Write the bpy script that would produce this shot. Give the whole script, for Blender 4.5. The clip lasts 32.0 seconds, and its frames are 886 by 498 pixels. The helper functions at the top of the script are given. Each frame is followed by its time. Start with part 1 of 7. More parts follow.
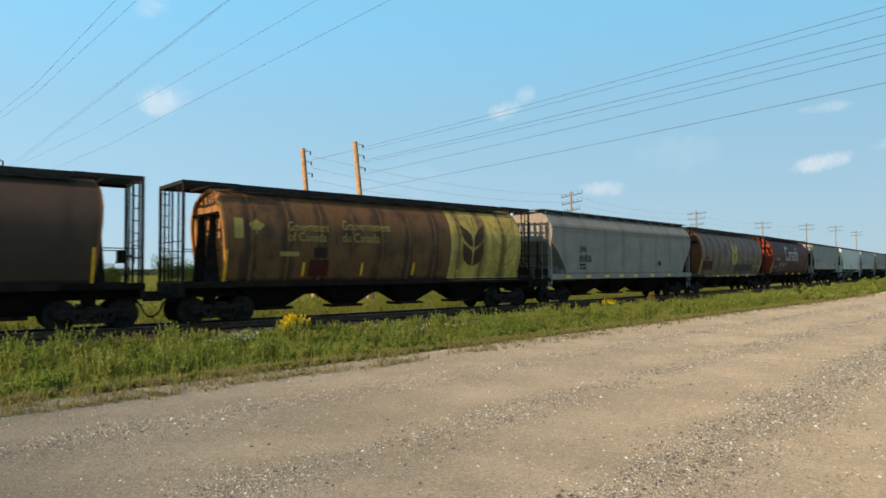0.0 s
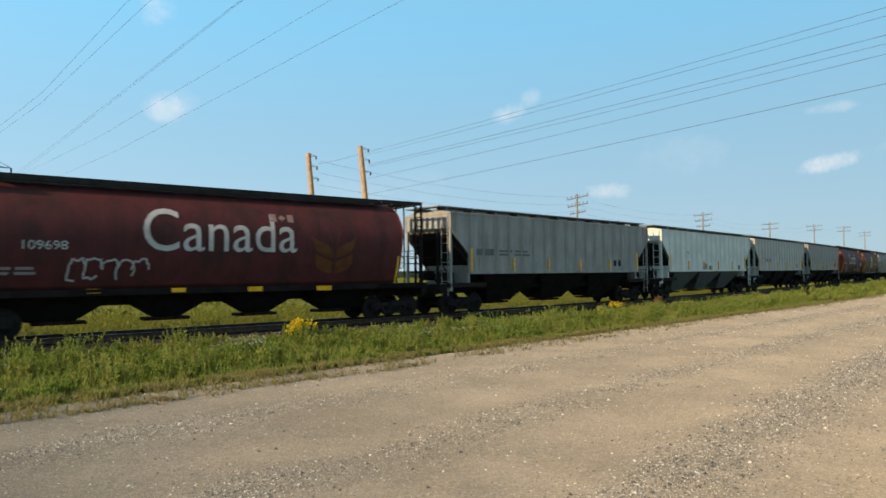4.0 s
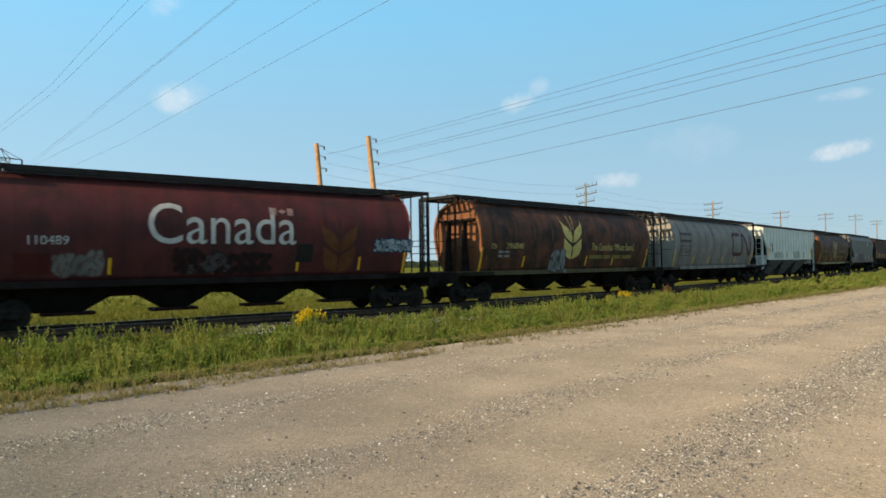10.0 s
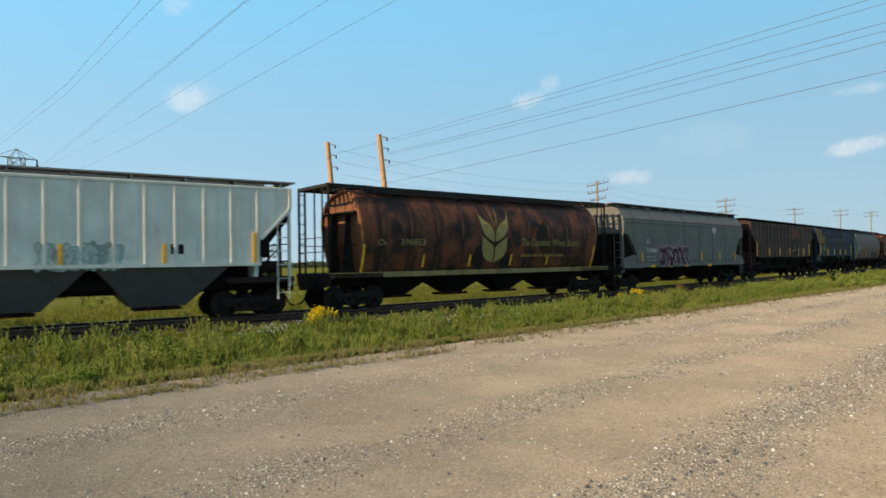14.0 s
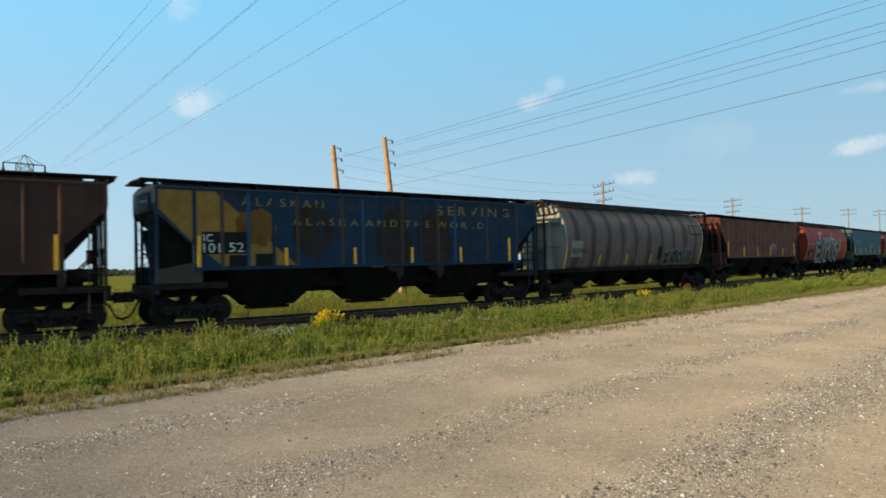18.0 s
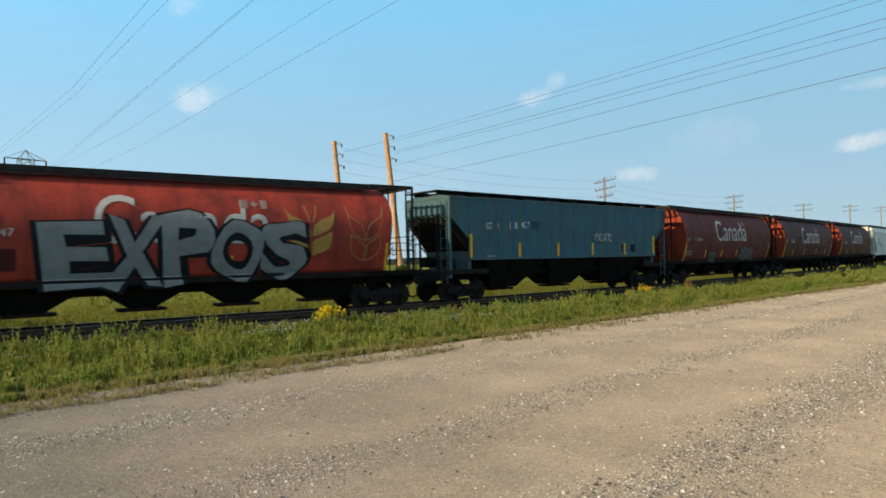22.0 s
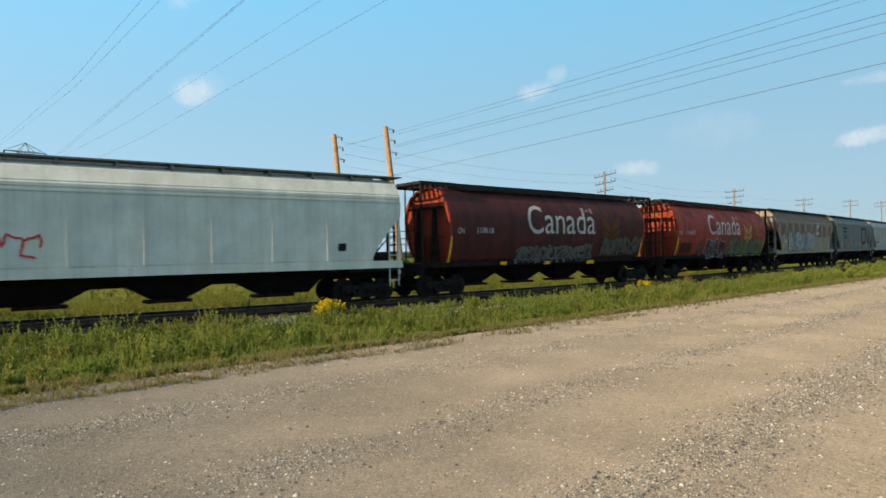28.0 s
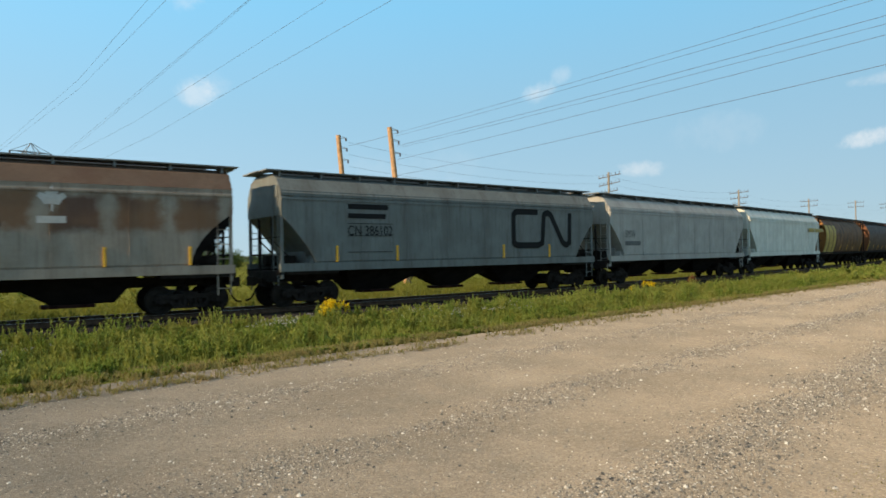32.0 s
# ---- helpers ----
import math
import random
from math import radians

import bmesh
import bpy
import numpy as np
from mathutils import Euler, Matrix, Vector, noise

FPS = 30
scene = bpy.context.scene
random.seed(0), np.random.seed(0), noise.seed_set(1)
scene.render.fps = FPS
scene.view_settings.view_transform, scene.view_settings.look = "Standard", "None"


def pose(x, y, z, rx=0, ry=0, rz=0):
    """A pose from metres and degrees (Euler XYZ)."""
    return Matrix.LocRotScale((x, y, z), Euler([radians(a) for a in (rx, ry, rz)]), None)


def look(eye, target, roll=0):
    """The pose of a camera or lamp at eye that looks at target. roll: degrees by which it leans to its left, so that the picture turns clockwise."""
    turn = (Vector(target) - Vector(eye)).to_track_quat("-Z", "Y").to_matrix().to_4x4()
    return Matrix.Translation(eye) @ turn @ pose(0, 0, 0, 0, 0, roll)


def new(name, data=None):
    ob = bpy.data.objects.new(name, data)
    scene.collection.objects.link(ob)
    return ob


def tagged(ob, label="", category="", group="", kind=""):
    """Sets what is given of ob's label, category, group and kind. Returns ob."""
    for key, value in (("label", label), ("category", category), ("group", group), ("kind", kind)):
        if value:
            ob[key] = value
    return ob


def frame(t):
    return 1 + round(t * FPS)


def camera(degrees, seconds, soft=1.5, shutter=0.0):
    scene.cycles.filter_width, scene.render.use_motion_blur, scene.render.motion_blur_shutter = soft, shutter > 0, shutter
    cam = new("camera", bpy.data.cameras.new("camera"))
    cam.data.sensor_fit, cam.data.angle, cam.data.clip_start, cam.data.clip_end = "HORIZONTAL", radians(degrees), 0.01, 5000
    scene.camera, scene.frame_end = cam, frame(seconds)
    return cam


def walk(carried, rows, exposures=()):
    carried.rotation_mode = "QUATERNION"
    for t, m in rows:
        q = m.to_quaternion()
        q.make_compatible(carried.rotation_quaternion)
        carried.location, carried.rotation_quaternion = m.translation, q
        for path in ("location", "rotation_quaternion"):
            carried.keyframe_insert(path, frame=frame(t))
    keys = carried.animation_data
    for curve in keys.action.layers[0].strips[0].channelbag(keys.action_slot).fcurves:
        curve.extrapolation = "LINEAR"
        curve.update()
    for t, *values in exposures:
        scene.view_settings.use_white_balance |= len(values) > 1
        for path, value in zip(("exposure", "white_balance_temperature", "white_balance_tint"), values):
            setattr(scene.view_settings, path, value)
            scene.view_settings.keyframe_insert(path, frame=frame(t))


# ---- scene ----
cam = camera(68.64, 32.0, soft=1.6, shutter=0.15)
EYE_Z = 2.0
TURNS = [(0, -45.14, 2.00, 0.33), (0.5, -45.08, 2.08, 0.33), (1, -44.99, 2.17, 0.36), (1.5, -44.93, 2.18, 0.35), (2, -44.86, 2.16, 0.38), (2.5, -44.85, 2.10, 0.51), (3, -44.76, 2.14, 0.78), (3.5, -44.69, 2.26, 0.57), (4, -44.60, 2.31, 0.72), (4.5, -44.54, 2.38, 0.46), (6.5, -44.36, 2.65, 0.68), (7, -44.16, 2.43, 0.73), (7.5, -44.09, 2.37, 0.69), (8, -44.04, 2.14, 0.72), (8.5, -43.97, 2.02, 0.78), (9, -43.93, 1.72, 1.02), (9.5, -43.93, 1.55, 1.05), (10, -43.86, 1.43, 0.86), (10.5, -43.79, 1.47, 0.97), (11, -43.68, 1.66, 0.93), (11.5, -43.49, 1.68, 1.10), (12, -43.40, 1.63, 0.93), (12.5, -43.36, 1.65, 1.18), (13, -43.15, 1.57, 1.09), (13.5, -42.98, 1.30, 0.99), (14, -42.88, 1.27, 1.02), (14.5, -42.85, 1.32, 1.11), (15, -42.79, 1.30, 1.17), (15.5, -42.74, 1.39, 1.04), (17.5, -42.41, 1.49, 1.42), (18, -42.34, 1.48, 1.43), (18.5, -42.27, 1.45, 1.51), (19, -42.18, 1.32, 1.37), (19.5, -42.14, 1.34, 1.42), (20, -42.09, 1.37, 1.44), (20.5, -42.10, 1.34, 1.40), (21, -42.09, 1.24, 1.48), (21.5, -42.25, 1.19, 1.54), (22, -42.25, 1.12, 1.36), (22.5, -42.17, 1.06, 1.25), (23, -42.09, 1.04, 1.24), (23.5, -42.14, 1.09, 1.50), (24, -42.16, 1.19, 1.58), (24.5, -41.99, 1.15, 1.59), (25, -42.00, 1.15, 1.01), (25.5, -41.98, 1.07, 1.07), (26, -42.07, 0.93, 1.15), (26.5, -42.16, 0.81, 1.31), (28.5, -42.29, 0.54, 1.21), (29, -42.33, 0.65, 1.34), (29.5, -42.29, 0.86, 1.14), (30, -42.37, 0.88, 0.86), (30.5, -42.23, 0.82, 0.64), (31, -42.06, 0.78, 0.91), (31.5, -41.89, 0.65, 1.04), (32, -41.92, 0.64, 1.10)]
walk(cam, [(t, pose(0, 0, EYE_Z, 90 + pitch, roll, yaw)) for t, yaw, pitch, roll in TURNS], exposures=[(0.0, 0.7), (32.0, 0.7)])

# ---- light ----
SUN_AZ, SUN_EL = 174.2, 23.0          # where the sun stands: degrees from +x, and above the horizon
sun_way = Vector((math.cos(radians(SUN_AZ)) * math.cos(radians(SUN_EL)), math.sin(radians(SUN_AZ)) * math.cos(radians(SUN_EL)), math.sin(radians(SUN_EL))))
sun = new("sun", bpy.data.lights.new("sun", "SUN"))
sun.data.energy, sun.data.angle, sun.data.color = 4.1, radians(0.6), (1.0, 0.77, 0.48)
sun.matrix_world = look(sun_way * 50, (0, 0, 0))

world = bpy.data.worlds.new("sky")
scene.world = world
world.use_nodes = True
wn = world.node_tree
wn.nodes.clear()


def wnode(kind, **sets):
    n = wn.nodes.new(kind)
    for k, v in sets.items():
        n.inputs[k].default_value = v
    return n


def fill_ramp(node, stops):
    """Colour stops from 0 to 1."""
    els = node.color_ramp.elements
    els[0].color, els[-1].color = (*stops[0][1], 1), (*stops[-1][1], 1)
    for at, c in stops[1:-1]:
        els.new(at).color = (*c, 1)


def build_sky():
    sky = wnode("ShaderNodeTexSky")
    sky.sky_type, sky.sun_disc = "NISHITA", False
    sky.sun_elevation, sky.sun_rotation = radians(SUN_EL), math.atan2(sun_way.x, sun_way.y)
    sky.altitude, sky.air_density, sky.dust_density, sky.ozone_density = 300, 1.0, 0.6, 2.2
    tint = wnode("ShaderNodeMix")
    tint.data_type, tint.blend_type = "RGBA", "MULTIPLY"
    tint.inputs[0].default_value, tint.inputs[7].default_value = 1.0, (0.86, 1.0, 1.02, 1)
    wn.links.new(sky.outputs[0], tint.inputs[6])
    coord = wnode("ShaderNodeTexCoord")
    # summer haze: paler towards the horizon, the same all round
    sep = wnode("ShaderNodeSeparateXYZ")
    wn.links.new(coord.outputs["Generated"], sep.inputs[0])
    ramp = wnode("ShaderNodeValToRGB")
    fill_ramp(ramp, HAZE)
    wn.links.new(sep.outputs["Z"], ramp.inputs[0])
    gain = wnode("ShaderNodeMix")
    gain.data_type, gain.blend_type, gain.clamp_result = "RGBA", "MULTIPLY", False
    gain.inputs[0].default_value, gain.inputs[7].default_value = 1.0, (HAZE_GAIN, HAZE_GAIN, HAZE_GAIN, 1)
    wn.links.new(ramp.outputs[0], gain.inputs[6])
    hazy = wnode("ShaderNodeMix")
    hazy.data_type = "RGBA"
    hazy.inputs[0].default_value = 0.93
    wn.links.new(tint.outputs[2], hazy.inputs[6])
    wn.links.new(gain.outputs[2], hazy.inputs[7])
    # the sky is brighter towards the sun's side
    towards = wnode("ShaderNodeVectorMath")
    towards.operation = "DOT_PRODUCT"
    towards.inputs[1].default_value = sun_way
    wn.links.new(coord.outputs["Generated"], towards.inputs[0])
    glow = wnode("ShaderNodeMath")
    glow.operation = "MULTIPLY_ADD"
    glow.inputs[1].default_value, glow.inputs[2].default_value = 0.24, 1.12
    wn.links.new(towards.outputs["Value"], glow.inputs[0])
    bright = wnode("ShaderNodeVectorMath")
    bright.operation = "SCALE"
    wn.links.new(hazy.outputs[2], bright.inputs[0])
    wn.links.new(glow.outputs[0], bright.inputs["Scale"])
    colour = bright.outputs[0]
    # small fair-weather clouds: azimuth, elevation, half width, half height, strength, tilt
    clouds = [(68.7, 13.9, 2.0, 1.7, 0.55, 10), (67.0, 14.6, 1.7, 1.5, 0.2, 0), (39.3, 13.9, 1.9, 1.15, 0.6, 18), (37.5, 15.1, 1.2, 0.9, 0.3, 30), (14.3, 8.2, 2.7, 0.9, 0.75, 10), (31.0, 7.0, 3.0, 0.9, 0.5, -4),
              (69.5, 21.0, 1.9, 1.9, 0.5, -30), (14.1, 12.2, 2.6, 0.6, 0.35, 0), (9.0, 9.3, 3.0, 0.8, 0.6, 12), (25.0, 9.5, 5.0, 2.2, 0.12, 0), (50.0, 7.5, 9.0, 2.5, 0.1, 0)]
    grain = wnode("ShaderNodeTexNoise", Scale=19.0, Detail=7.0, Roughness=0.66)
    wn.links.new(coord.outputs["Generated"], grain.inputs["Vector"])
    for az, el, w, h, power, tilt in clouds:
        c = Vector((math.cos(radians(az)) * math.cos(radians(el)), math.sin(radians(az)) * math.cos(radians(el)), math.sin(radians(el))))
        side = Vector((-math.sin(radians(az)), math.cos(radians(az)), 0))
        up = c.cross(side) * -1
        if up.z < 0:
            up = -up
        c_t, s_t = math.cos(radians(tilt)), math.sin(radians(tilt))
        side, up = side * c_t - up * s_t, up * c_t + side * s_t
        parts = []
        for axis, size in ((side, radians(w * 0.78)), (up, radians(h * 0.8))):
            d = wnode("ShaderNodeVectorMath")
            d.operation = "DOT_PRODUCT"
            d.inputs[1].default_value = axis / size
            wn.links.new(coord.outputs["Generated"], d.inputs[0])
            s = wnode("ShaderNodeMath")
            s.operation = "SUBTRACT"
            s.inputs[1].default_value = c.dot(axis) / size
            wn.links.new(d.outputs["Value"], s.inputs[0])
            q = wnode("ShaderNodeMath")
            q.operation = "MULTIPLY"
            wn.links.new(s.outputs[0], q.inputs[0])
            wn.links.new(s.outputs[0], q.inputs[1])
            parts.append(q)
        r = wnode("ShaderNodeMath")
        r.operation = "ADD"
        wn.links.new(parts[0].outputs[0], r.inputs[0])
        wn.links.new(parts[1].outputs[0], r.inputs[1])
        n = wnode("ShaderNodeMath")
        n.operation = "MULTIPLY_ADD"
        n.inputs[1].default_value, n.inputs[2].default_value = -4.6, 2.3
        wn.links.new(grain.outputs["Fac"], n.inputs[0])
        a = wnode("ShaderNodeMath")
        a.operation = "ADD"
        wn.links.new(r.outputs[0], a.inputs[0])
        wn.links.new(n.outputs[0], a.inputs[1])
        m = wnode("ShaderNodeMapRange")
        m.interpolation_type = "SMOOTHSTEP"
        for k, v in (("From Min", 1.15), ("From Max", -0.6), ("To Min", 0.0), ("To Max", power * 0.72)):
            m.inputs[k].default_value = v
        wn.links.new(a.outputs[0], m.inputs["Value"])
        front = wnode("ShaderNodeVectorMath")
        front.operation = "DOT_PRODUCT"
        front.inputs[1].default_value = c
        wn.links.new(coord.outputs["Generated"], front.inputs[0])
        gate = wnode("ShaderNodeMath")
        gate.operation = "GREATER_THAN"
        gate.inputs[1].default_value = 0.9
        wn.links.new(front.outputs["Value"], gate.inputs[0])
        fac = wnode("ShaderNodeMath")
        fac.operation = "MULTIPLY"
        wn.links.new(m.outputs[0], fac.inputs[0])
        wn.links.new(gate.outputs[0], fac.inputs[1])
        mix = wnode("ShaderNodeMix")
        mix.data_type = "RGBA"
        wn.links.new(fac.outputs[0], mix.inputs[0])
        wn.links.new(colour, mix.inputs[6])
        mix.inputs[7].default_value = CLOUD
        colour = mix.outputs[2]
    bg = wnode("ShaderNodeBackground", Strength=SKY_POWER)
    wn.links.new(colour, bg.inputs["Color"])
    out = wnode("ShaderNodeOutputWorld")
    wn.links.new(bg.outputs[0], out.inputs["Surface"])


SKY_POWER = 0.11
HAZE_GAIN = 5.7
HAZE = [(0, (0.44, 0.6, 0.71)), (0.1, (0.392, 0.59, 0.73)), (0.22, (0.322, 0.578, 0.76)), (0.36, (0.25, 0.6, 0.87)), (0.46, (0.25, 0.56, 0.8)), (0.6, (0.37, 0.51, 0.58)), (1, (0.37, 0.43, 0.47))]
CLOUD = (5.6, 5.5, 5.4, 1)
build_sky()

# ---- materials ----
MATS = {}


def material(name, colour, rough=0.6, metal=0.0, var=0.15, scale=3.0, dirt=0.0, dirt_colour=(0.05, 0.04, 0.03), streak=0.0, streak_colour=(0.06, 0.03, 0.015), bump=0.0, bump_scale=40.0, rust=0.0, spec=0.5, bands=0.0, band_from=0.0, band_step=1.4, scabs=0.0):
    """A weathered surface: the base colour varied at two scales, blotches of dirt, streaks that run down, rust spots and fine relief."""
    if name in MATS:
        return MATS[name]
    m = bpy.data.materials.new(name)
    MATS[name] = m
    m.use_nodes = True
    nt = m.node_tree
    nd, ln = nt.nodes, nt.links
    b = nd["Principled BSDF"]
    b.inputs["Roughness"].default_value, b.inputs["Metallic"].default_value = rough, metal
    b.inputs["Specular IOR Level"].default_value = spec
    b.inputs["Diffuse Roughness"].default_value = 1.0 if rough > 0.9 else 0.0
    tc = nd.new("ShaderNodeTexCoord")

    def noise_tex(sc, detail=4.0, vec=None, rough_n=0.6):
        n = nd.new("ShaderNodeTexNoise")
        n.inputs["Scale"].default_value, n.inputs["Detail"].default_value, n.inputs["Roughness"].default_value = sc, detail, rough_n
        ln.new(vec if vec is not None else tc.outputs["Object"], n.inputs["Vector"])
        return n.outputs["Fac"]

    def ramp(v, lo, hi, a=0.0, z=1.0):
        r = nd.new("ShaderNodeMapRange")
        r.interpolation_type = "SMOOTHSTEP"
        for k, q in (("From Min", lo), ("From Max", hi), ("To Min", a), ("To Max", z)):
            r.inputs[k].default_value = q
        ln.new(v, r.inputs["Value"])
        return r.outputs[0]

    def mix(fac, a, c):
        x = nd.new("ShaderNodeMix")
        x.data_type = "RGBA"
        if isinstance(fac, float):
            x.inputs[0].default_value = fac
        else:
            ln.new(fac, x.inputs[0])
        for sock, q in ((6, a), (7, c)):
            if isinstance(q, tuple):
                x.inputs[sock].default_value = (*q[:3], 1)
            else:
                ln.new(q, x.inputs[sock])
        return x.outputs[2]

    col = tuple(colour)
    lo = tuple(c * (1 - var) for c in col)
    hi = tuple(min(1, c * (1 + var)) for c in col)
    out = mix(ramp(noise_tex(scale, 5.0), 0.3, 0.7), lo, hi)
    out = mix(ramp(noise_tex(scale * 9, 3.0), 0.35, 0.75, 0.0, 0.35), out, lo)
    if streak:
        mp = nd.new("ShaderNodeMapping")
        mp.inputs["Scale"].default_value = (3.2, 3.2, 0.22)
        ln.new(tc.outputs["Object"], mp.inputs["Vector"])
        out = mix(ramp(noise_tex(1.6, 5.0, mp.outputs[0], 0.7), 0.5, 0.78, 0.0, streak), out, streak_colour)
        mp2 = nd.new("ShaderNodeMapping")
        mp2.inputs["Scale"].default_value = (9.0, 9.0, 0.5)
        ln.new(tc.outputs["Object"], mp2.inputs["Vector"])
        out = mix(ramp(noise_tex(1.5, 4.0, mp2.outputs[0], 0.65), 0.52, 0.7, 0.0, streak * 0.6), out, streak_colour)
    if bands:
        # dark bands beside the welded seams: soot, with the dents' shading painted in
        sp = nd.new("ShaderNodeSeparateXYZ")
        ln.new(tc.outputs["Object"], sp.inputs[0])

        def calc(op, a, *rest):
            q = nd.new("ShaderNodeMath")
            q.operation = op
            ln.new(a, q.inputs[0])
            for i, r in enumerate(rest):
                if isinstance(r, float):
                    q.inputs[i + 1].default_value = r
                else:
                    ln.new(r, q.inputs[i + 1])
            return q.outputs[0]
        u = calc("FRACT", calc("MULTIPLY_ADD", sp.outputs["X"], 1.0 / band_step, 10.5 - band_from / band_step))
        d = calc("MULTIPLY", calc("ABSOLUTE", calc("SUBTRACT", u, 0.5)), band_step)
        mp3 = nd.new("ShaderNodeMapping")
        mp3.inputs["Scale"].default_value = (1.3, 1.3, 0.35)
        ln.new(tc.outputs["Object"], mp3.inputs["Vector"])
        wide_n = noise_tex(1.0, 4.0, mp3.outputs[0])
        reach = calc("MULTIPLY_ADD", wide_n, -1.5, 0.78)
        out = mix(ramp(calc("ADD", d, reach), 0.02, 0.42, bands, 0.0), out, streak_colour)
        out = mix(ramp(d, 0.03, 0.06, bands * 0.8, 0.0), out, streak_colour)
    if dirt:
        out = mix(ramp(noise_tex(0.8, 6.0, None, 0.7), 0.42 if dirt < 0.9 else 0.4, 0.75 if dirt < 0.9 else 0.63, 0.0, dirt), out, dirt_colour)
    if scabs:
        # rust that has come through in broad scabs between the seams, high on the side
        su = nd.new("ShaderNodeSeparateXYZ")
        ln.new(tc.outputs["Object"], su.inputs[0])

        def sums(op, a, *rest):
            q = nd.new("ShaderNodeMath")
            q.operation = op
            ln.new(a, q.inputs[0])
            for i, r in enumerate(rest):
                if isinstance(r, float):
                    q.inputs[i + 1].default_value = r
                else:
                    ln.new(r, q.inputs[i + 1])
            return q.outputs[0]
        rough_edge = noise_tex(1.5, 6.0, None, 0.7)
        u = sums("ABSOLUTE", sums("SUBTRACT", sums("FRACT", sums("MULTIPLY_ADD", su.outputs["X"], 0.57, 10.3)), 0.5))
        v = sums("ABSOLUTE", sums("SUBTRACT", su.outputs["Z"], 3.3))
        gap = sums("MAXIMUM", sums("MULTIPLY", u, 2.0), sums("MULTIPLY", v, 1.35))
        gap = sums("ADD", gap, sums("MULTIPLY_ADD", rough_edge, -1.0, 0.5))
        deep = ramp(noise_tex(0.45, 3.0), 0.42, 0.6)
        out = mix(ramp(gap, 0.5, 0.98, scabs, 0.0), out, mix(deep, (0.16, 0.075, 0.035), (0.085, 0.032, 0.018)))
    if rust:
        out = mix(ramp(noise_tex(5.5, 7.0, None, 0.75), 0.58, 0.72, 0.0, rust), out, (0.16, 0.055, 0.02))
    ln.new(out, b.inputs["Base Color"])
    ln.new(ramp(noise_tex(scale * 2.3, 3.0), 0.3, 0.8, max(0.05, rough - 0.1), min(1, rough + 0.12)), b.inputs["Roughness"])
    if bump:
        bn = nd.new("ShaderNodeBump")
        bn.inputs["Strength"].default_value, bn.inputs["Distance"].default_value = bump, 0.02
        ln.new(noise_tex(bump_scale, 4.0), bn.inputs["Height"])
        ln.new(bn.outputs[0], b.inputs["Normal"])
    return m


# ---- mesh helpers ----
class Geo:
    """Points and faces gathered for one mesh."""

    def __init__(self):
        self.v, self.f, self.s = [], [], []

    def add(self, pts, faces, smooth=False):
        n = len(self.v)
        self.v += [tuple(p) for p in pts]
        self.f += [tuple(i + n for i in f) for f in faces]
        self.s += [smooth] * len(faces)
        return self

    def box(self, x0, x1, y0, y1, z0, z1):
        p = [(x, y, z) for z in (z0, z1) for y in (y0, y1) for x in (x0, x1)]
        return self.add(p, [(0, 2, 3, 1), (4, 5, 7, 6), (0, 1, 5, 4), (2, 6, 7, 3), (0, 4, 6, 2), (1, 3, 7, 5)])

    def hull(self, bottom, top):
        """A solid between two rings of the same number of points."""
        n = len(bottom)
        fs = [tuple(range(n))[::-1], tuple(range(n, 2 * n))] + [(i, (i + 1) % n, n + (i + 1) % n, n + i) for i in range(n)]
        return self.add(list(bottom) + list(top), fs)

    def rod(self, a, b, r, n=6, r2=None, smooth=True):
        a, b = Vector(a), Vector(b)
        d = (b - a).normalized()
        u = d.orthogonal().normalized()
        w = d.cross(u)
        r2 = r if r2 is None else r2
        pts = [a + (u * math.cos(k * 2 * math.pi / n) + w * math.sin(k * 2 * math.pi / n)) * r for k in range(n)]
        pts += [b + (u * math.cos(k * 2 * math.pi / n) + w * math.sin(k * 2 * math.pi / n)) * r2 for k in range(n)]
        self.add(pts, [(i, (i + 1) % n, n + (i + 1) % n, n + i) for i in range(n)], smooth)
        self.add(pts, [tuple(range(n))[::-1], tuple(range(n, 2 * n))])
        return self

    def path(self, pts, r, n=6):
        for a, b in zip(pts, pts[1:]):
            self.rod(a, b, r, n)
        return self

    def loft(self, rings, closed=True, caps=True, smooth=True):
        n = len(rings[0])
        pts = [p for ring in rings for p in ring]
        fs = []
        for k in range(len(rings) - 1):
            for i in range(n if closed else n - 1):
                j = (i + 1) % n
                fs.append((k * n + i, k * n + j, (k + 1) * n + j, (k + 1) * n + i))
        self.add(pts, fs, smooth)
        if caps:
            self.add(rings[0], [tuple(range(n))[::-1]])
            self.add(rings[-1], [tuple(range(n))])
        return self

    def mesh(self, name):
        me = bpy.data.meshes.new(name)
        me.from_pydata(self.v, [], self.f)
        me.polygons.foreach_set("use_smooth", self.s)
        bm = bmesh.new()
        bm.from_mesh(me)
        bmesh.ops.recalc_face_normals(bm, faces=bm.faces)
        bm.to_mesh(me)
        bm.free()
        me.update()
        return me


MESHES = {}
CAR_RISE = [1.0]                      # how much taller the cars stand above their sills


CAR_DROP = 0.12                       # how much longer their hoppers hang below the sills


def tall(z):
    if CAR_RISE[0] == 1.0 or z < 0.3:
        return z
    if z < 1.1:
        return 0.3 + (z - 0.3) * (1 + CAR_DROP / 0.8)
    return 1.1 + CAR_DROP + (z - 1.1) * CAR_RISE[0]


def shared(key, build, stretch=True):
    """The mesh under that key, built at its first use."""
    if key not in MESHES:
        g = Geo()
        build(g)
        if stretch:
            g.v = [(x, y, tall(z)) for x, y, z in g.v]
        MESHES[key] = g.mesh(key)
    return MESHES[key]


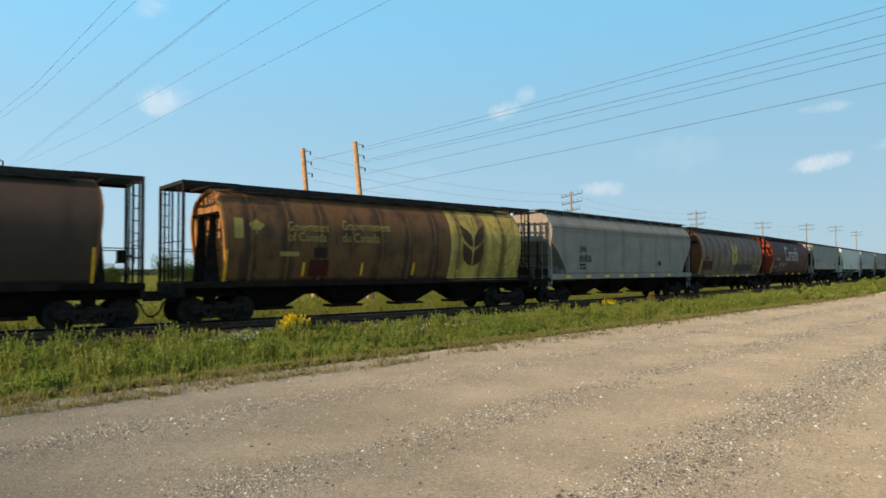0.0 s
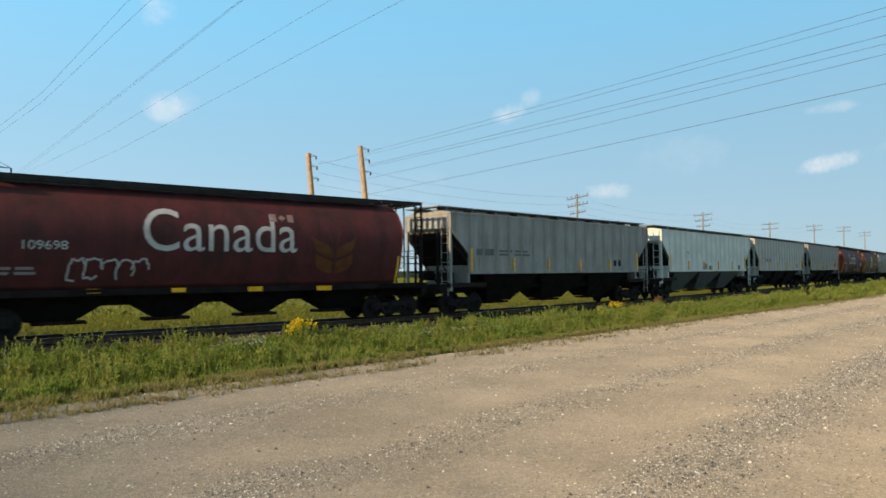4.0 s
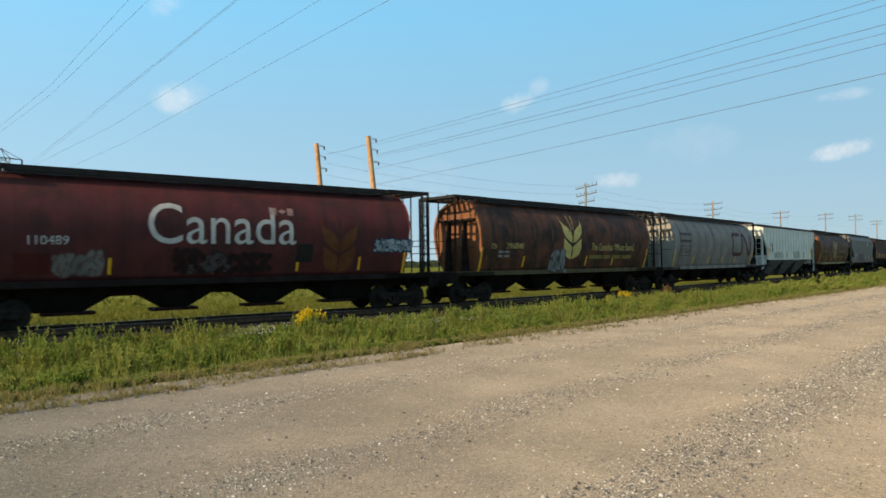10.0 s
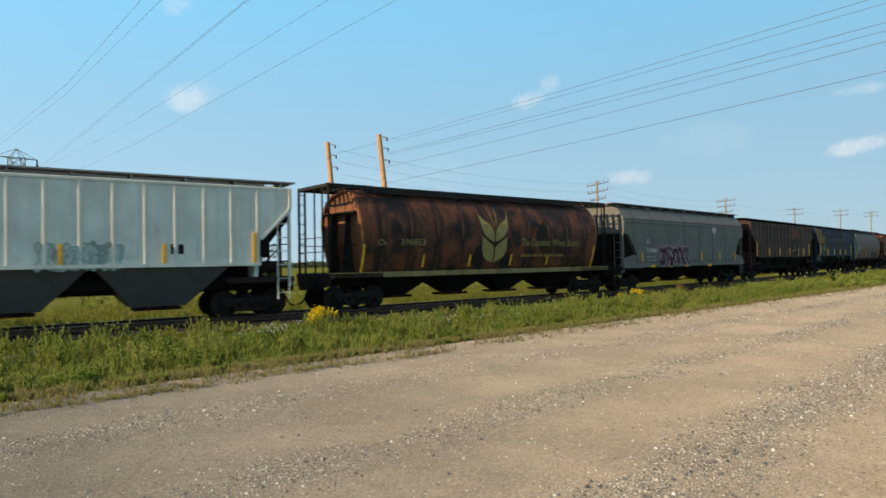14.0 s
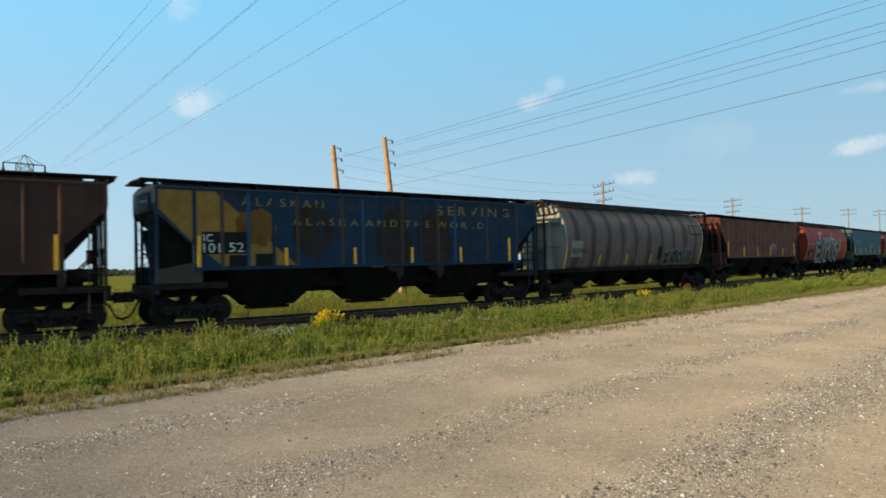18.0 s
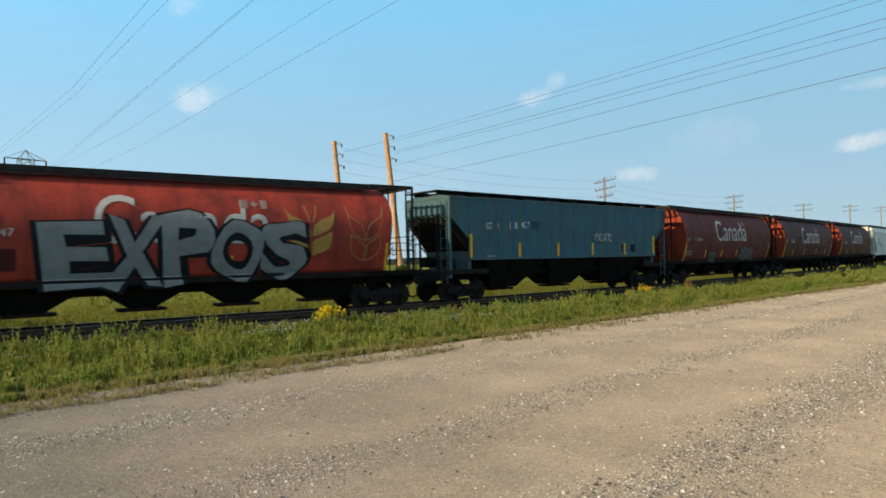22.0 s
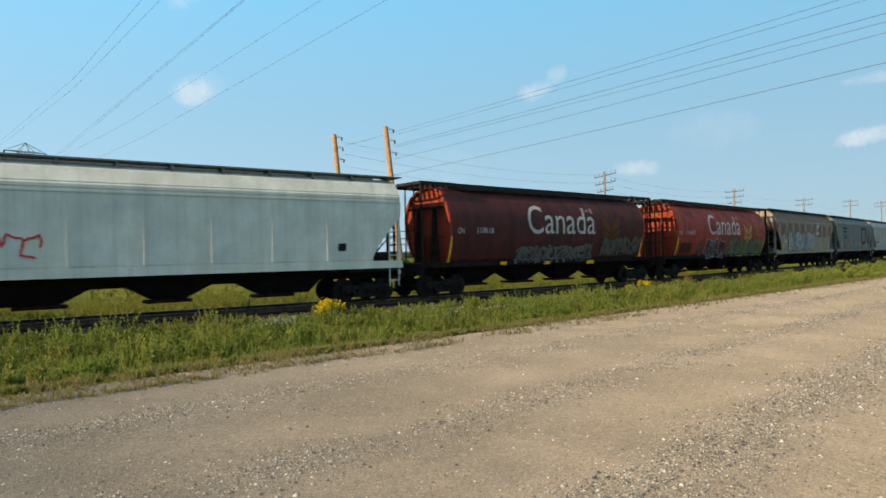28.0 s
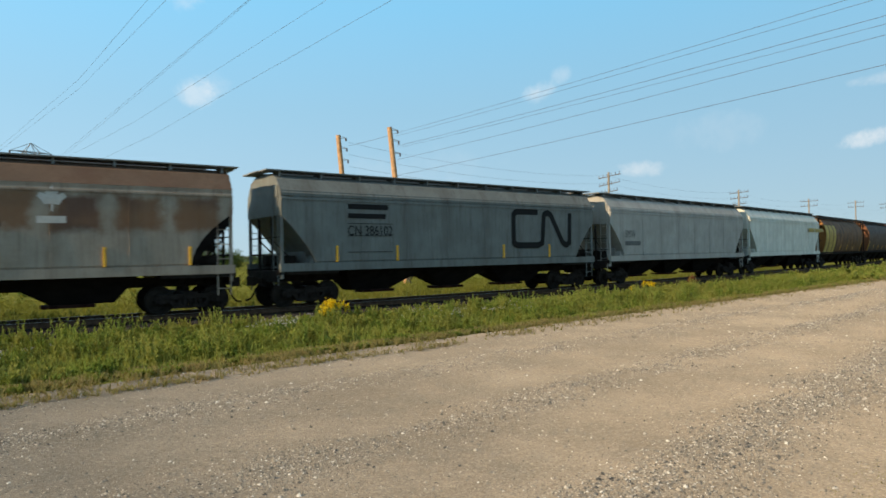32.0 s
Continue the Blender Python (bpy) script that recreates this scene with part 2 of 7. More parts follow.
def part(name, me, mat, parent=None, label="", at=None):
    """One mesh object under a thing or a part, with its own material on a shared mesh."""
    ob = new(name, me)
    if not me.materials:
        me.materials.append(mat)
    ob.material_slots[0].link = "OBJECT"
    ob.material_slots[0].material = mat
    if parent is not None:
        ob.parent = parent
    if at is not None:
        ob.matrix_basis = at
    if label:
        tagged(ob, label)
    return ob


# ---- plan ----
RAIL_Z = 0.25
BED = RAIL_Z - 0.21                    # top of the ballast
TRACK_Y = 20.96
BEND_FROM, BEND_TO, BEND_R = 42.0, 65.0, 300.0


TRACK_BENDS = [(-10, 0.00026), (4, 0.00112), (12, 0.00309), (20, 0.00638), (30, 0.0055), (45, 0.00176), (65, 0.00084), (100, 0.00031), (160, 0.0)]   # metres along, bend per metre
LAY_STEP = 0.5


def lay_track():
    """The centre line at even steps: it eases into a wide left-hand curve."""
    at = [k * LAY_STEP for k in range(-100, 400)]
    bend = np.interp(at, [a for a, b in TRACK_BENDS], [b for a, b in TRACK_BENDS], left=0.0)
    way = np.cumsum(bend) * LAY_STEP
    x, y = np.zeros(len(at)), np.zeros(len(at))
    mid = 100 + int(14 / LAY_STEP)
    way += radians(-5.957) - way[mid]
    x = np.cumsum(np.cos(way)) * LAY_STEP
    y = np.cumsum(np.sin(way)) * LAY_STEP
    return np.array(at), x + 14.03 - x[mid], y + 22.157 - y[mid], way


LAY = lay_track()


def along(s):
    """Place and heading on the track's centre line, s metres along it."""
    at, x, y, way = LAY
    if s < at[0] or s > at[-1]:
        k = 0 if s < at[0] else -1
        return float(x[k] + (s - at[k]) * math.cos(way[k])), float(y[k] + (s - at[k]) * math.sin(way[k])), float(way[k])
    return float(np.interp(s, at, x)), float(np.interp(s, at, y)), float(np.interp(s, at, way))


def beside(s, off, z=0.0):
    """The point off metres to the far side of the track's centre line."""
    x, y, a = along(s)
    return (x - off * math.sin(a), y + off * math.cos(a), z)


def by_road(s, off, z=0.0):
    """The same beside the line that the road and its verge keep to."""
    a = (min(max(s, BEND_FROM), BEND_TO) - BEND_FROM) / BEND_R
    x, y = (s, TRACK_Y) if s <= BEND_FROM else (BEND_FROM + BEND_R * math.sin(a), TRACK_Y + BEND_R * (1 - math.cos(a)))
    if s > BEND_TO:
        x, y = x + (s - BEND_TO) * math.cos(a), y + (s - BEND_TO) * math.sin(a)
    return (x - off * math.sin(a), y + off * math.cos(a), z)


STEPS = [-400, -200, -120, -80, -60] + list(range(-50, 130, 2)) + [135, 145, 160, 180, 210, 250, 300, 400, 600, 900]


def strip(g, offs, steps=STEPS, smooth=True, line=beside):
    """A sheet along the track or the road: offs is a list of (offset, z)."""
    rings = [[line(s, o, z) for o, z in offs] for s in steps]
    g.loft(rings, closed=False, caps=False, smooth=smooth)
    return g

# ---- ground, road and track ----
soil = material("meadow_soil", (0.135, 0.14, 0.03), 0.9, spec=0.0, var=0.3, scale=0.35, dirt=0.5, dirt_colour=(0.17, 0.16, 0.045), bump=0.3, bump_scale=9)


def speckled(m, fine, coarse, light, dark, amount):
    """Grit: small cells of lighter and darker stone over a surface's own colour."""
    nd, ln = m.node_tree.nodes, m.node_tree.links
    b = nd["Principled BSDF"]
    src = b.inputs["Base Color"].links[0].from_socket
    tc = nd.new("ShaderNodeTexCoord")
    for scale, power in ((fine, amount), (coarse, amount * 0.6)):
        cell = nd.new("ShaderNodeTexVoronoi")
        cell.inputs["Scale"].default_value = scale
        ln.new(tc.outputs["Object"], cell.inputs["Vector"])
        sep = nd.new("ShaderNodeSeparateColor")
        ln.new(cell.outputs["Color"], sep.inputs[0])
        for channel, tone, cut in (("Red", light, 0.68), ("Green", dark, 0.62)):
            r = nd.new("ShaderNodeMapRange")
            for k, v in (("From Min", cut), ("From Max", 1.0), ("To Min", 0.0), ("To Max", power)):
                r.inputs[k].default_value = v
            ln.new(sep.outputs[channel], r.inputs["Value"])
            x = nd.new("ShaderNodeMix")
            x.data_type = "RGBA"
            ln.new(r.outputs[0], x.inputs[0])
            ln.new(src, x.inputs[6])
            x.inputs[7].default_value = (*tone, 1)
            src = x.outputs[2]
    ln.new(src, b.inputs["Base Color"])
    return m


gravel = speckled(material("road_gravel", (0.25, 0.208, 0.164), 0.95, var=0.2, scale=0.45, dirt=0.75, dirt_colour=(0.172, 0.153, 0.129), bump=0.6, bump_scale=70, spec=0.1),
                  85.0, 34.0, (0.42, 0.36, 0.28), (0.12, 0.1, 0.08), 0.5)
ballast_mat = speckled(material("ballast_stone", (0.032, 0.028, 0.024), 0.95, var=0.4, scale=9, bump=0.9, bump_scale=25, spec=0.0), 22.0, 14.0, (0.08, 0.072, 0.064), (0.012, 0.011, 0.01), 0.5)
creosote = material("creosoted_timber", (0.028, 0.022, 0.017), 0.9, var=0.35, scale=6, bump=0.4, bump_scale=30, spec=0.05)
rail_steel = material("rusty_rail", (0.075, 0.045, 0.03), 0.75, metal=0.1, var=0.3, scale=5, spec=0.1)
rail_top = material("polished_rail_top", (0.2, 0.19, 0.18), 0.5, metal=0.7, var=0.1, scale=8)

FAR_STEPS = [-4500, -2500, -1200, -600, -300, -150, -80] + list(range(-60, 130, 5)) + [140, 160, 200, 260, 350, 500, 800, 1300, 2500, 4500]
ground = part("ground", shared("ground", lambda g: strip(g, [(-4500, -0.12), (-1500, -0.12), (-400, -0.1), (-120, -0.08), (-40, -0.06), (-29, -0.03), (-18, -0.02), (-9.6, -0.02), (-9.1, -0.01), (-8, -0.12), (-6.2, -0.25), (-4.4, -0.25), (-3.3, -0.16), (-2.6, -0.12),
              (2.6, -0.12), (3.4, -0.1), (5, -0.1), (8, -0.1), (14, -0.1), (30, -0.1), (80, -0.1), (250, -0.1), (800, -0.1), (2000, -0.1), (4500, -0.1)], FAR_STEPS, True, by_road)), soil)
tagged(ground, "flat green meadow soil beside the railway", "ground", kind="structure")


def crest(c, s):
    """The middle of a stone ridge, which drifts and wanders a little along the road."""
    drift = {-17.65: (-0.5, 0.35), -15.35: (0.0, 0.6), -12.3: (0.0, 0.2)}.get(c, (0.0, 0.0))
    u = min(1.0, max(0.0, (s - 5) / 13))
    return c + drift[0] + (drift[1] - drift[0] * (c < -17)) * u ** 0.7 * (0.75 if c < -17 else 1.0) + 0.12 * noise.noise((s * 0.15, c, 0))


def build_road():
    """The gravel road, with ruts and low ridges of loose stone that run along it."""
    offs = [-29.5, -27, -25, -23] + [-22 + 0.14 * k for k in range(93)]
    steps = [-300, -150, -80, -50, -30, -20, -12, -8, -5, -3, -1] + [0.14 * k for k in range(1, 150)] + [21 + 0.6 * k for k in range(65)] + [60 + 3 * k for k in range(24)] + [135, 150, 180, 220, 280, 360, 500, 800]
    rows = []
    for s in steps:
        row = []
        for k, o in enumerate(offs):
            z = 0.012
            for c, w, h in ((-12.3, 0.4, 0.02), (-15.35, 0.42, 0.028), (-17.65, 0.55, 0.045)):
                z += h * math.exp(-((o - crest(c, s)) / w) ** 2)
            for c, w, h in ((-13.8, 0.6, -0.02), (-11.0, 0.6, -0.012), (-16.6, 0.45, -0.02)):
                z += h * math.exp(-((o - c) / w) ** 2)
            z += 0.008 * noise.noise((s * 0.7, o * 0.9, 3)) + 0.008 * noise.noise((s * 3.1, o * 3.3, 5))
            if k == len(offs) - 1:
                o, z = -9.15 + 0.2 * noise.noise((s * 0.6, 7, 0)) + 0.22 * noise.noise((s * 2.3, 2, 0)), -0.03
            if k == 0:
                z = -0.06
            row.append(by_road(s, o, z))
        rows.append(row)
    g = Geo()
    g.loft(rows, closed=False, caps=False)
    return g.mesh("road")


road = tagged(part("road", build_road(), gravel), "dusty tan gravel road with loose stone ridges", "road", kind="structure")
ballast = tagged(part("ballast", shared("ballast", lambda g: strip(g, [(-2.6, -0.18), (-1.95, BED - 0.08), (-1.55, BED), (-1.3, BED), (1.3, BED), (1.6, BED), (2.1, BED - 0.07), (2.8, -0.18)])), ballast_mat), "dark stone ballast bed under the track", "ballast", kind="structure")


def rail_profile(c):
    shape = [(-0.065, 0.18), (-0.065, 0.168), (-0.012, 0.15), (-0.012, 0.05), (-0.036, 0.035), (-0.036, 0.006), (0.036, 0.006), (0.036, 0.035), (0.012, 0.05), (0.012, 0.15), (0.065, 0.168), (0.065, 0.18)]
    return [(c + o, RAIL_Z - down) for o, down in shape]


def build_track():
    for side in (-1, 1):
        c = 0.755 * side
        g = Geo()
        g.loft([[beside(s, o, z) for o, z in rail_profile(c)] for s in STEPS], closed=True, caps=True, smooth=False)
        rail = tagged(part("rail", g.mesh("rail"), rail_steel), "rust-brown steel running rail with a worn bright top", "rail", "rails of the track")
        h = Geo()
        h.loft([[beside(s, c - 0.03, RAIL_Z - 0.005), beside(s, c - 0.03, RAIL_Z), beside(s, c + 0.03, RAIL_Z), beside(s, c + 0.03, RAIL_Z - 0.005)] for s in STEPS], smooth=False)
        part("running_surface", h.mesh("running_surface"), rail_top, rail, "polished steel running surface")
    tie = shared("tie", lambda g: g.box(-0.115, 0.115, -1.28, 1.28, BED - 0.15, BED + 0.025))
    for k in range(260):
        s = -24 + 0.52 * k
        x, y, a = along(s)
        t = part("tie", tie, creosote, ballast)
        t.matrix_basis = pose(x, y, random.uniform(-0.008, 0.008), 0, 0, math.degrees(a) + random.uniform(-1.2, 1.2))


build_track()


# ---- poles, wires and pylon ----
pole_wood = material("sunlit_pole_wood", (0.42, 0.245, 0.125), 0.85, var=0.3, scale=4, streak=0.7, streak_colour=(0.15, 0.085, 0.045), bump=0.3)
grey_wood = material("grey_weathered_wood", (0.085, 0.078, 0.072), 0.9, var=0.25, scale=4, streak=0.4, bump=0.3)
# paler shafts: low sun and haze are put into the wood's colour
line_wood = material("sunlit_line_pole_wood", (0.25, 0.215, 0.175), 0.85, var=0.25, scale=4, streak=0.5, streak_colour=(0.12, 0.085, 0.06), bump=0.3)
porcelain = material("brown_porcelain", (0.06, 0.04, 0.035), 0.3, var=0.1)
wire_metal = material("dull_wire", (0.11, 0.11, 0.12), 0.6, metal=0.5, var=0.1)
galvanised = material("galvanised_steel", (0.22, 0.23, 0.24), 0.6, metal=0.4, var=0.2, scale=1)


def bracket_pole(x, y, top, lean, label):
    """A round wooden pole that leans against its wires, with three steel brackets and insulators."""
    root = tagged(new("utility_pole"), label, "pole", "bare bracket poles")
    root.matrix_basis = pose(x, y, -0.1, 0, 0, 0) @ pose(0, 0, 0, 0, 0, 0)
    tip = Vector((-lean * 0.8, lean * 0.6, top))
    part("shaft", Geo().rod((0, 0, 0), tip, 0.26, 10, 0.2).mesh("shaft"), pole_wood, root)
    for k, dz in enumerate((0.25, 1.12, 2.1)):
        c = tip * ((top - dz) / top)
        g = Geo()
        out = c + Vector((0.5, -0.36, 0.02))
        g.rod(c, out, 0.025, 5).rod(c + Vector((0, 0, 0.22)), out, 0.018, 5)
        br = part("bracket", g.mesh("bracket"), galvanised, root)
        h = Geo()
        h.rod(out + Vector((0, 0, 0.02)), out + Vector((0, 0, -0.28)), 0.05, 8, 0.03)
        for i in range(3):
            h.rod(out + Vector((0, 0, -0.05 - 0.08 * i)), out + Vector((0, 0, -0.08 - 0.08 * i)), 0.085, 8)
        part("insulator", h.mesh("insulator"), porcelain, br)
    return root


bracket_pole(30.65, 45.5, 12.4, 1.0, "bare sunlit wooden utility pole leaning slightly, with steel brackets")
bracket_pole(32.5, 40.6, 12.5, 1.15, "thick sunlit wooden utility pole leaning towards its wires")


def crossarm_pole(x, y, top, arms, lean):
    root = tagged(new("telegraph_pole"), "weathered grey wooden line pole with several crossarms", "pole", "line poles beyond the track")
    root.matrix_basis = pose(x, y, -0.1, 0, 0, 86)
    part("shaft", shared("line_pole_%.1f" % top, lambda g: g.rod((0, 0, 0), (0, 0, top), 0.18, 8, 0.13)), line_wood, root)
    for dz, w in arms:
        z = top - dz
        arm = part("crossarm", shared("crossarm_%.1f_%.1f" % (w, z), lambda g: g.box(-w, w, -0.2, -0.1, z - 0.05, z + 0.05)), grey_wood, root, at=pose(0, 0, z, 0, lean, 0) @ pose(0, 0, -z))
        for k in range(6):
            px = -w + 0.1 + (2 * w - 0.2) * k / 5
            part("insulator", shared("pin_%.2f_%.2f" % (px, z), lambda g: g.rod((px, -0.15, z + 0.08), (px, -0.15, z + 0.22), 0.02, 5).rod((px, -0.15, z + 0.2), (px, -0.15, z + 0.36), 0.055, 6, 0.04)), porcelain, arm)


ARMS = [(0.5, 1.75), (1.5, 1.65), (2.5, 1.3), (3.9, 1.1), (4.3, 1.1)]
LINE = [(72.54, 48.24, 12.6), (116.15, 50.45, 12.9), (147.2, 49.5, 12.6), (173.5, 48.3, 13.3), (204.1, 49.5, 14.3), (244.5, 53.4, 14.6)]
for x, y, top in LINE:
    crossarm_pole(x, y, top, ARMS if x < 130 else ARMS[:2], 5.0 if x < 80 else (2.0 if x < 120 else 0.0))


def wire(points, sag, r, label, group, n=14):
    """One hanging wire through the given supports."""
    cu = bpy.data.curves.new("wire", "CURVE")
    cu.dimensions, cu.bevel_depth, cu.bevel_resolution, cu.use_fill_caps = "3D", r, 0, True
    sp = cu.splines.new("POLY")
    pts = []
    for a, b in zip(points, points[1:]):
        for k in range(n + 1):
            u = k / n
            p = Vector(a).lerp(Vector(b), u)
            p.z -= sag * 4 * u * (1 - u)
            pts.append(p)
    sp.points.add(len(pts) - 1)
    for q, p in zip(sp.points, pts):
        q.co = (*p, 1)
    ob = new("wire", cu)
    cu.materials.append(wire_metal)
    return tagged(ob, label, "wire", group)


# the line that crosses the road from the thick pole
for k, (z0, z1, dx, r) in enumerate(((11.9, 11.1, 0.0, 0.009), (11.7, 10.9, 0.3, 0.008), (10.9, 10.4, 0.5, 0.01), (9.8, 9.95, 0.4, 0.009), (8.5, 8.9, 0.1, 0.01), (10.8, 10.2, 1.0, 0.008))):
    wire([(31.9 + dx * 0.4, 41.0, z0), (24.0 + dx * 1.5, -20.0, z1 + 0.3)], 0.3, r, "thin dark overhead wire over the road", "road crossing wires")
# the wires along the far pole line
for k, dz in enumerate((0.3, 1.3, 2.3)):
    wire([(30.6, 45.7, 12.0 - dz)] + [(x - 0.5 + 0.4 * k, y, top - 0.25 - dz) for x, y, top in LINE], 0.8, 0.008, "thin dark wire strung along the pole line", "pole line wires")
wire([(30.5, 45.6, 11.4), (31.9, 41.0, 11.9)], 0.05, 0.012, "short jumper wire between two poles", "pole line wires")


def pylon(x, y, top):
    """A narrow-waisted steel lattice tower with three pairs of arms."""
    root = tagged(new("transmission_tower"), "grey steel lattice transmission tower far across the field", "pylon")
    root.matrix_basis = pose(x, y, -0.1, 0, 0, 8)

    def half(z):
        return 1.15 if z > 0.52 * top else 1.15 + (0.52 * top - z) / (0.52 * top) * 3.6
    levels = [0, 0.14, 0.27, 0.38, 0.46, 0.52, 0.58, 0.64, 0.70, 0.76, 0.82, 0.88, 0.93]
    for sx in (-1, 1):
        for sy in (-1, 1):
            pts = [(sx * half(q * top), sy * half(q * top), q * top) for q in levels]
            part("leg", Geo().path(pts, 0.1, 4).mesh("leg"), galvanised, root)
    for face in range(4):
        g = Geo()
        for a, b in zip(levels, levels[1:]):
            for flip in (-1, 1):
                p, q = (half(a * top) * flip, half(a * top), a * top), (-half(b * top) * flip, half(b * top), b * top)
                turn = Matrix.Rotation(face * math.pi / 2, 3, "Z")
                g.rod(turn @ Vector(p), turn @ Vector(q), 0.05, 4)
            p, q = (half(b * top), half(b * top), b * top), (-half(b * top), half(b * top), b * top)
            turn = Matrix.Rotation(face * math.pi / 2, 3, "Z")
            g.rod(turn @ Vector(p), turn @ Vector(q), 0.05, 4)
        part("bracing", g.mesh("bracing"), galvanised, root)
    for z, w in ((0.93, 3.6), (0.80, 5.0), (0.68, 3.6)):
        g = Geo()
        for sy in (-0.6, 0.6):
            g.rod((-w, 0, z * top), (w, 0, z * top), 0.1, 4)
            for sx in (-1, 1):
                g.rod((sx * w, 0, z * top), (sx * 1.1, sy, z * top + 0.05), 0.08, 4)
        arm = part("arm", g.mesh("arm"), galvanised, root)
        for sx in (-1, 1):
            part("insulator", Geo().rod((sx * w, 0, z * top), (sx * w, 0, z * top - 1.1), 0.16, 6).rod((sx * w, 0, z * top - 1.1), (sx * w, 0, z * top - 1.6), 0.3, 6).mesh("insulator"), porcelain, arm)
    g = Geo()
    for sx in (-1, 1):
        for sy in (-1, 1):
            g.rod((sx * 1.15, sy * 1.15, 0.93 * top), (0, 0, top), 0.07, 4)
        g.rod((sx * 3.6, 0, 0.93 * top), (0, 0, top), 0.06, 4)
    part("peak", g.mesh("peak"), galvanised, root)


pylon(25.0, 148.0, 25.8)
for a, b, c, d, r in (
    ((14.6, 150.0, 18.5), (14.7, 64.7, 18.5), (14.7, 44.3, 20.0), (14.8, -60.0, 22.5), 0.012),
    ((14.8, 150.0, 18.5), (15.5, 68.3, 18.5), (15.7, 43.5, 20.0), (16.6, -60.0, 22.5), 0.012),
    ((24.3, 150.0, 18.5), (22.7, 109.2, 18.5), (20.0, 40.1, 20.0), (16.1, -60.0, 22.5), 0.014),
    ((24.8, 150.0, 18.5), (23.1, 108.9, 18.5), (20.1, 39.9, 20.0), (15.9, -60.0, 22.5), 0.012),
    ((23.9, 150.0, 18.5), (24.1, 80.6, 18.5), (24.2, 36.6, 20.0), (24.6, -60.0, 22.5), 0.012),
    ((29.2, 150.0, 18.5), (28.4, 88.1, 18.5), (27.7, 33.8, 20.0), (26.6, -60.0, 22.5), 0.014),
):
    wire([a, b, c, d], 0.0, r, "thin high transmission wire against the sky", "transmission wires", 2)

# ---- the train ----
RISE = {"round_hopper_car": 1.11, "ribbed_hopper_car": 1.135, "smooth_hopper_car": 1.11}
SPEED = 15.462
WHEEL_R = 0.457
iron = material("grimy_black_iron", (0.02, 0.016, 0.014), 0.9, var=0.4, scale=4, dirt=0.5, dirt_colour=(0.034, 0.026, 0.02), spec=0.06)
# near-black for hoppers and slopes, with the shade under the cars in its colour
hopper_black = material("shade_black_hopper_paint", (0.011, 0.009, 0.008), 0.92, var=0.35, scale=2, dirt=0.4, dirt_colour=(0.02, 0.015, 0.012), spec=0.05)
outlet_rust = material("dull_red_outlet_paint", (0.035, 0.014, 0.011), 0.85, var=0.4, scale=4, dirt=0.4, dirt_colour=(0.015, 0.011, 0.01), spec=0.08)
wheel_steel = material("dusty_wheel_steel", (0.015, 0.012, 0.01), 0.8, var=0.4, scale=6, dirt=0.4, dirt_colour=(0.04, 0.028, 0.02), spec=0.12)
board = material("dark_walkway_grating", (0.024, 0.022, 0.021), 0.8, var=0.3, scale=4, spec=0.12)
yellow = material("reflective_yellow", (0.78, 0.4, 0.015), 0.45, var=0.15, scale=6, dirt=0.2)
white = material("stencil_white", (0.62, 0.6, 0.57), 0.6, var=0.12, scale=5, dirt=0.3, dirt_colour=(0.3, 0.22, 0.18))


def wheelset_mesh(g):
    g.rod((0, -1.0, 0), (0, 1.0, 0), 0.085, 8)
    for s in (-1, 1):
        g.rod((0, s * 0.69, 0), (0, s * 0.72, 0), 0.485, 24)
        g.rod((0, s * 0.72, 0), (0, s * 0.83, 0), WHEEL_R, 24)
        g.rod((0, s * 0.83, 0), (0, s * 0.85, 0), 0.37, 24, 0.35)
        g.rod((0, s * 0.83, 0), (0, s * 0.9, 0), 0.15, 12)
        for k in range(4):
            a = k * math.pi / 2
            g.rod((0.26 * math.cos(a), s * 0.845, 0.26 * math.sin(a)), (0.26 * math.cos(a), s * 0.858, 0.26 * math.sin(a)), 0.035, 6)


def sideframe_mesh(g):
    """A cast side frame: top bar, sloping arms, spring nest and journal boxes."""
    y0, y1 = -0.09, 0.09
    for pts in (((-1.12, 0.5), (1.12, 0.5), (1.05, 0.66), (-1.05, 0.66)), ((-0.52, 0.2), (0.52, 0.2), (0.5, 0.31), (-0.5, 0.31)), ((-0.74, 0.52), (-0.52, 0.22), (-0.4, 0.3), (-0.58, 0.54)),
                ((0.74, 0.52), (0.52, 0.22), (0.4, 0.3), (0.58, 0.54)), ((-0.4, 0.3), (-0.28, 0.3), (-0.26, 0.52), (-0.38, 0.52)), ((0.4, 0.3), (0.28, 0.3), (0.26, 0.52), (0.38, 0.52))):
        g.hull([(x, y0, z) for x, z in pts], [(x, y1, z) for x, z in pts])
    for s in (-1, 1):
        g.box(s * 0.89 - 0.19, s * 0.89 + 0.19, y0, y1 + 0.02, 0.36, 0.56)
        g.rod((s * 0.89, -0.16, WHEEL_R), (s * 0.89, 0.1, WHEEL_R), 0.115, 12)
    for x in (-0.17, 0.0, 0.17):
        g.rod((x, -0.04, 0.3), (x, -0.04, 0.5), 0.075, 8)


BOGIE_X = 7.2
WHEELSETS = {-1: [], 1: []}


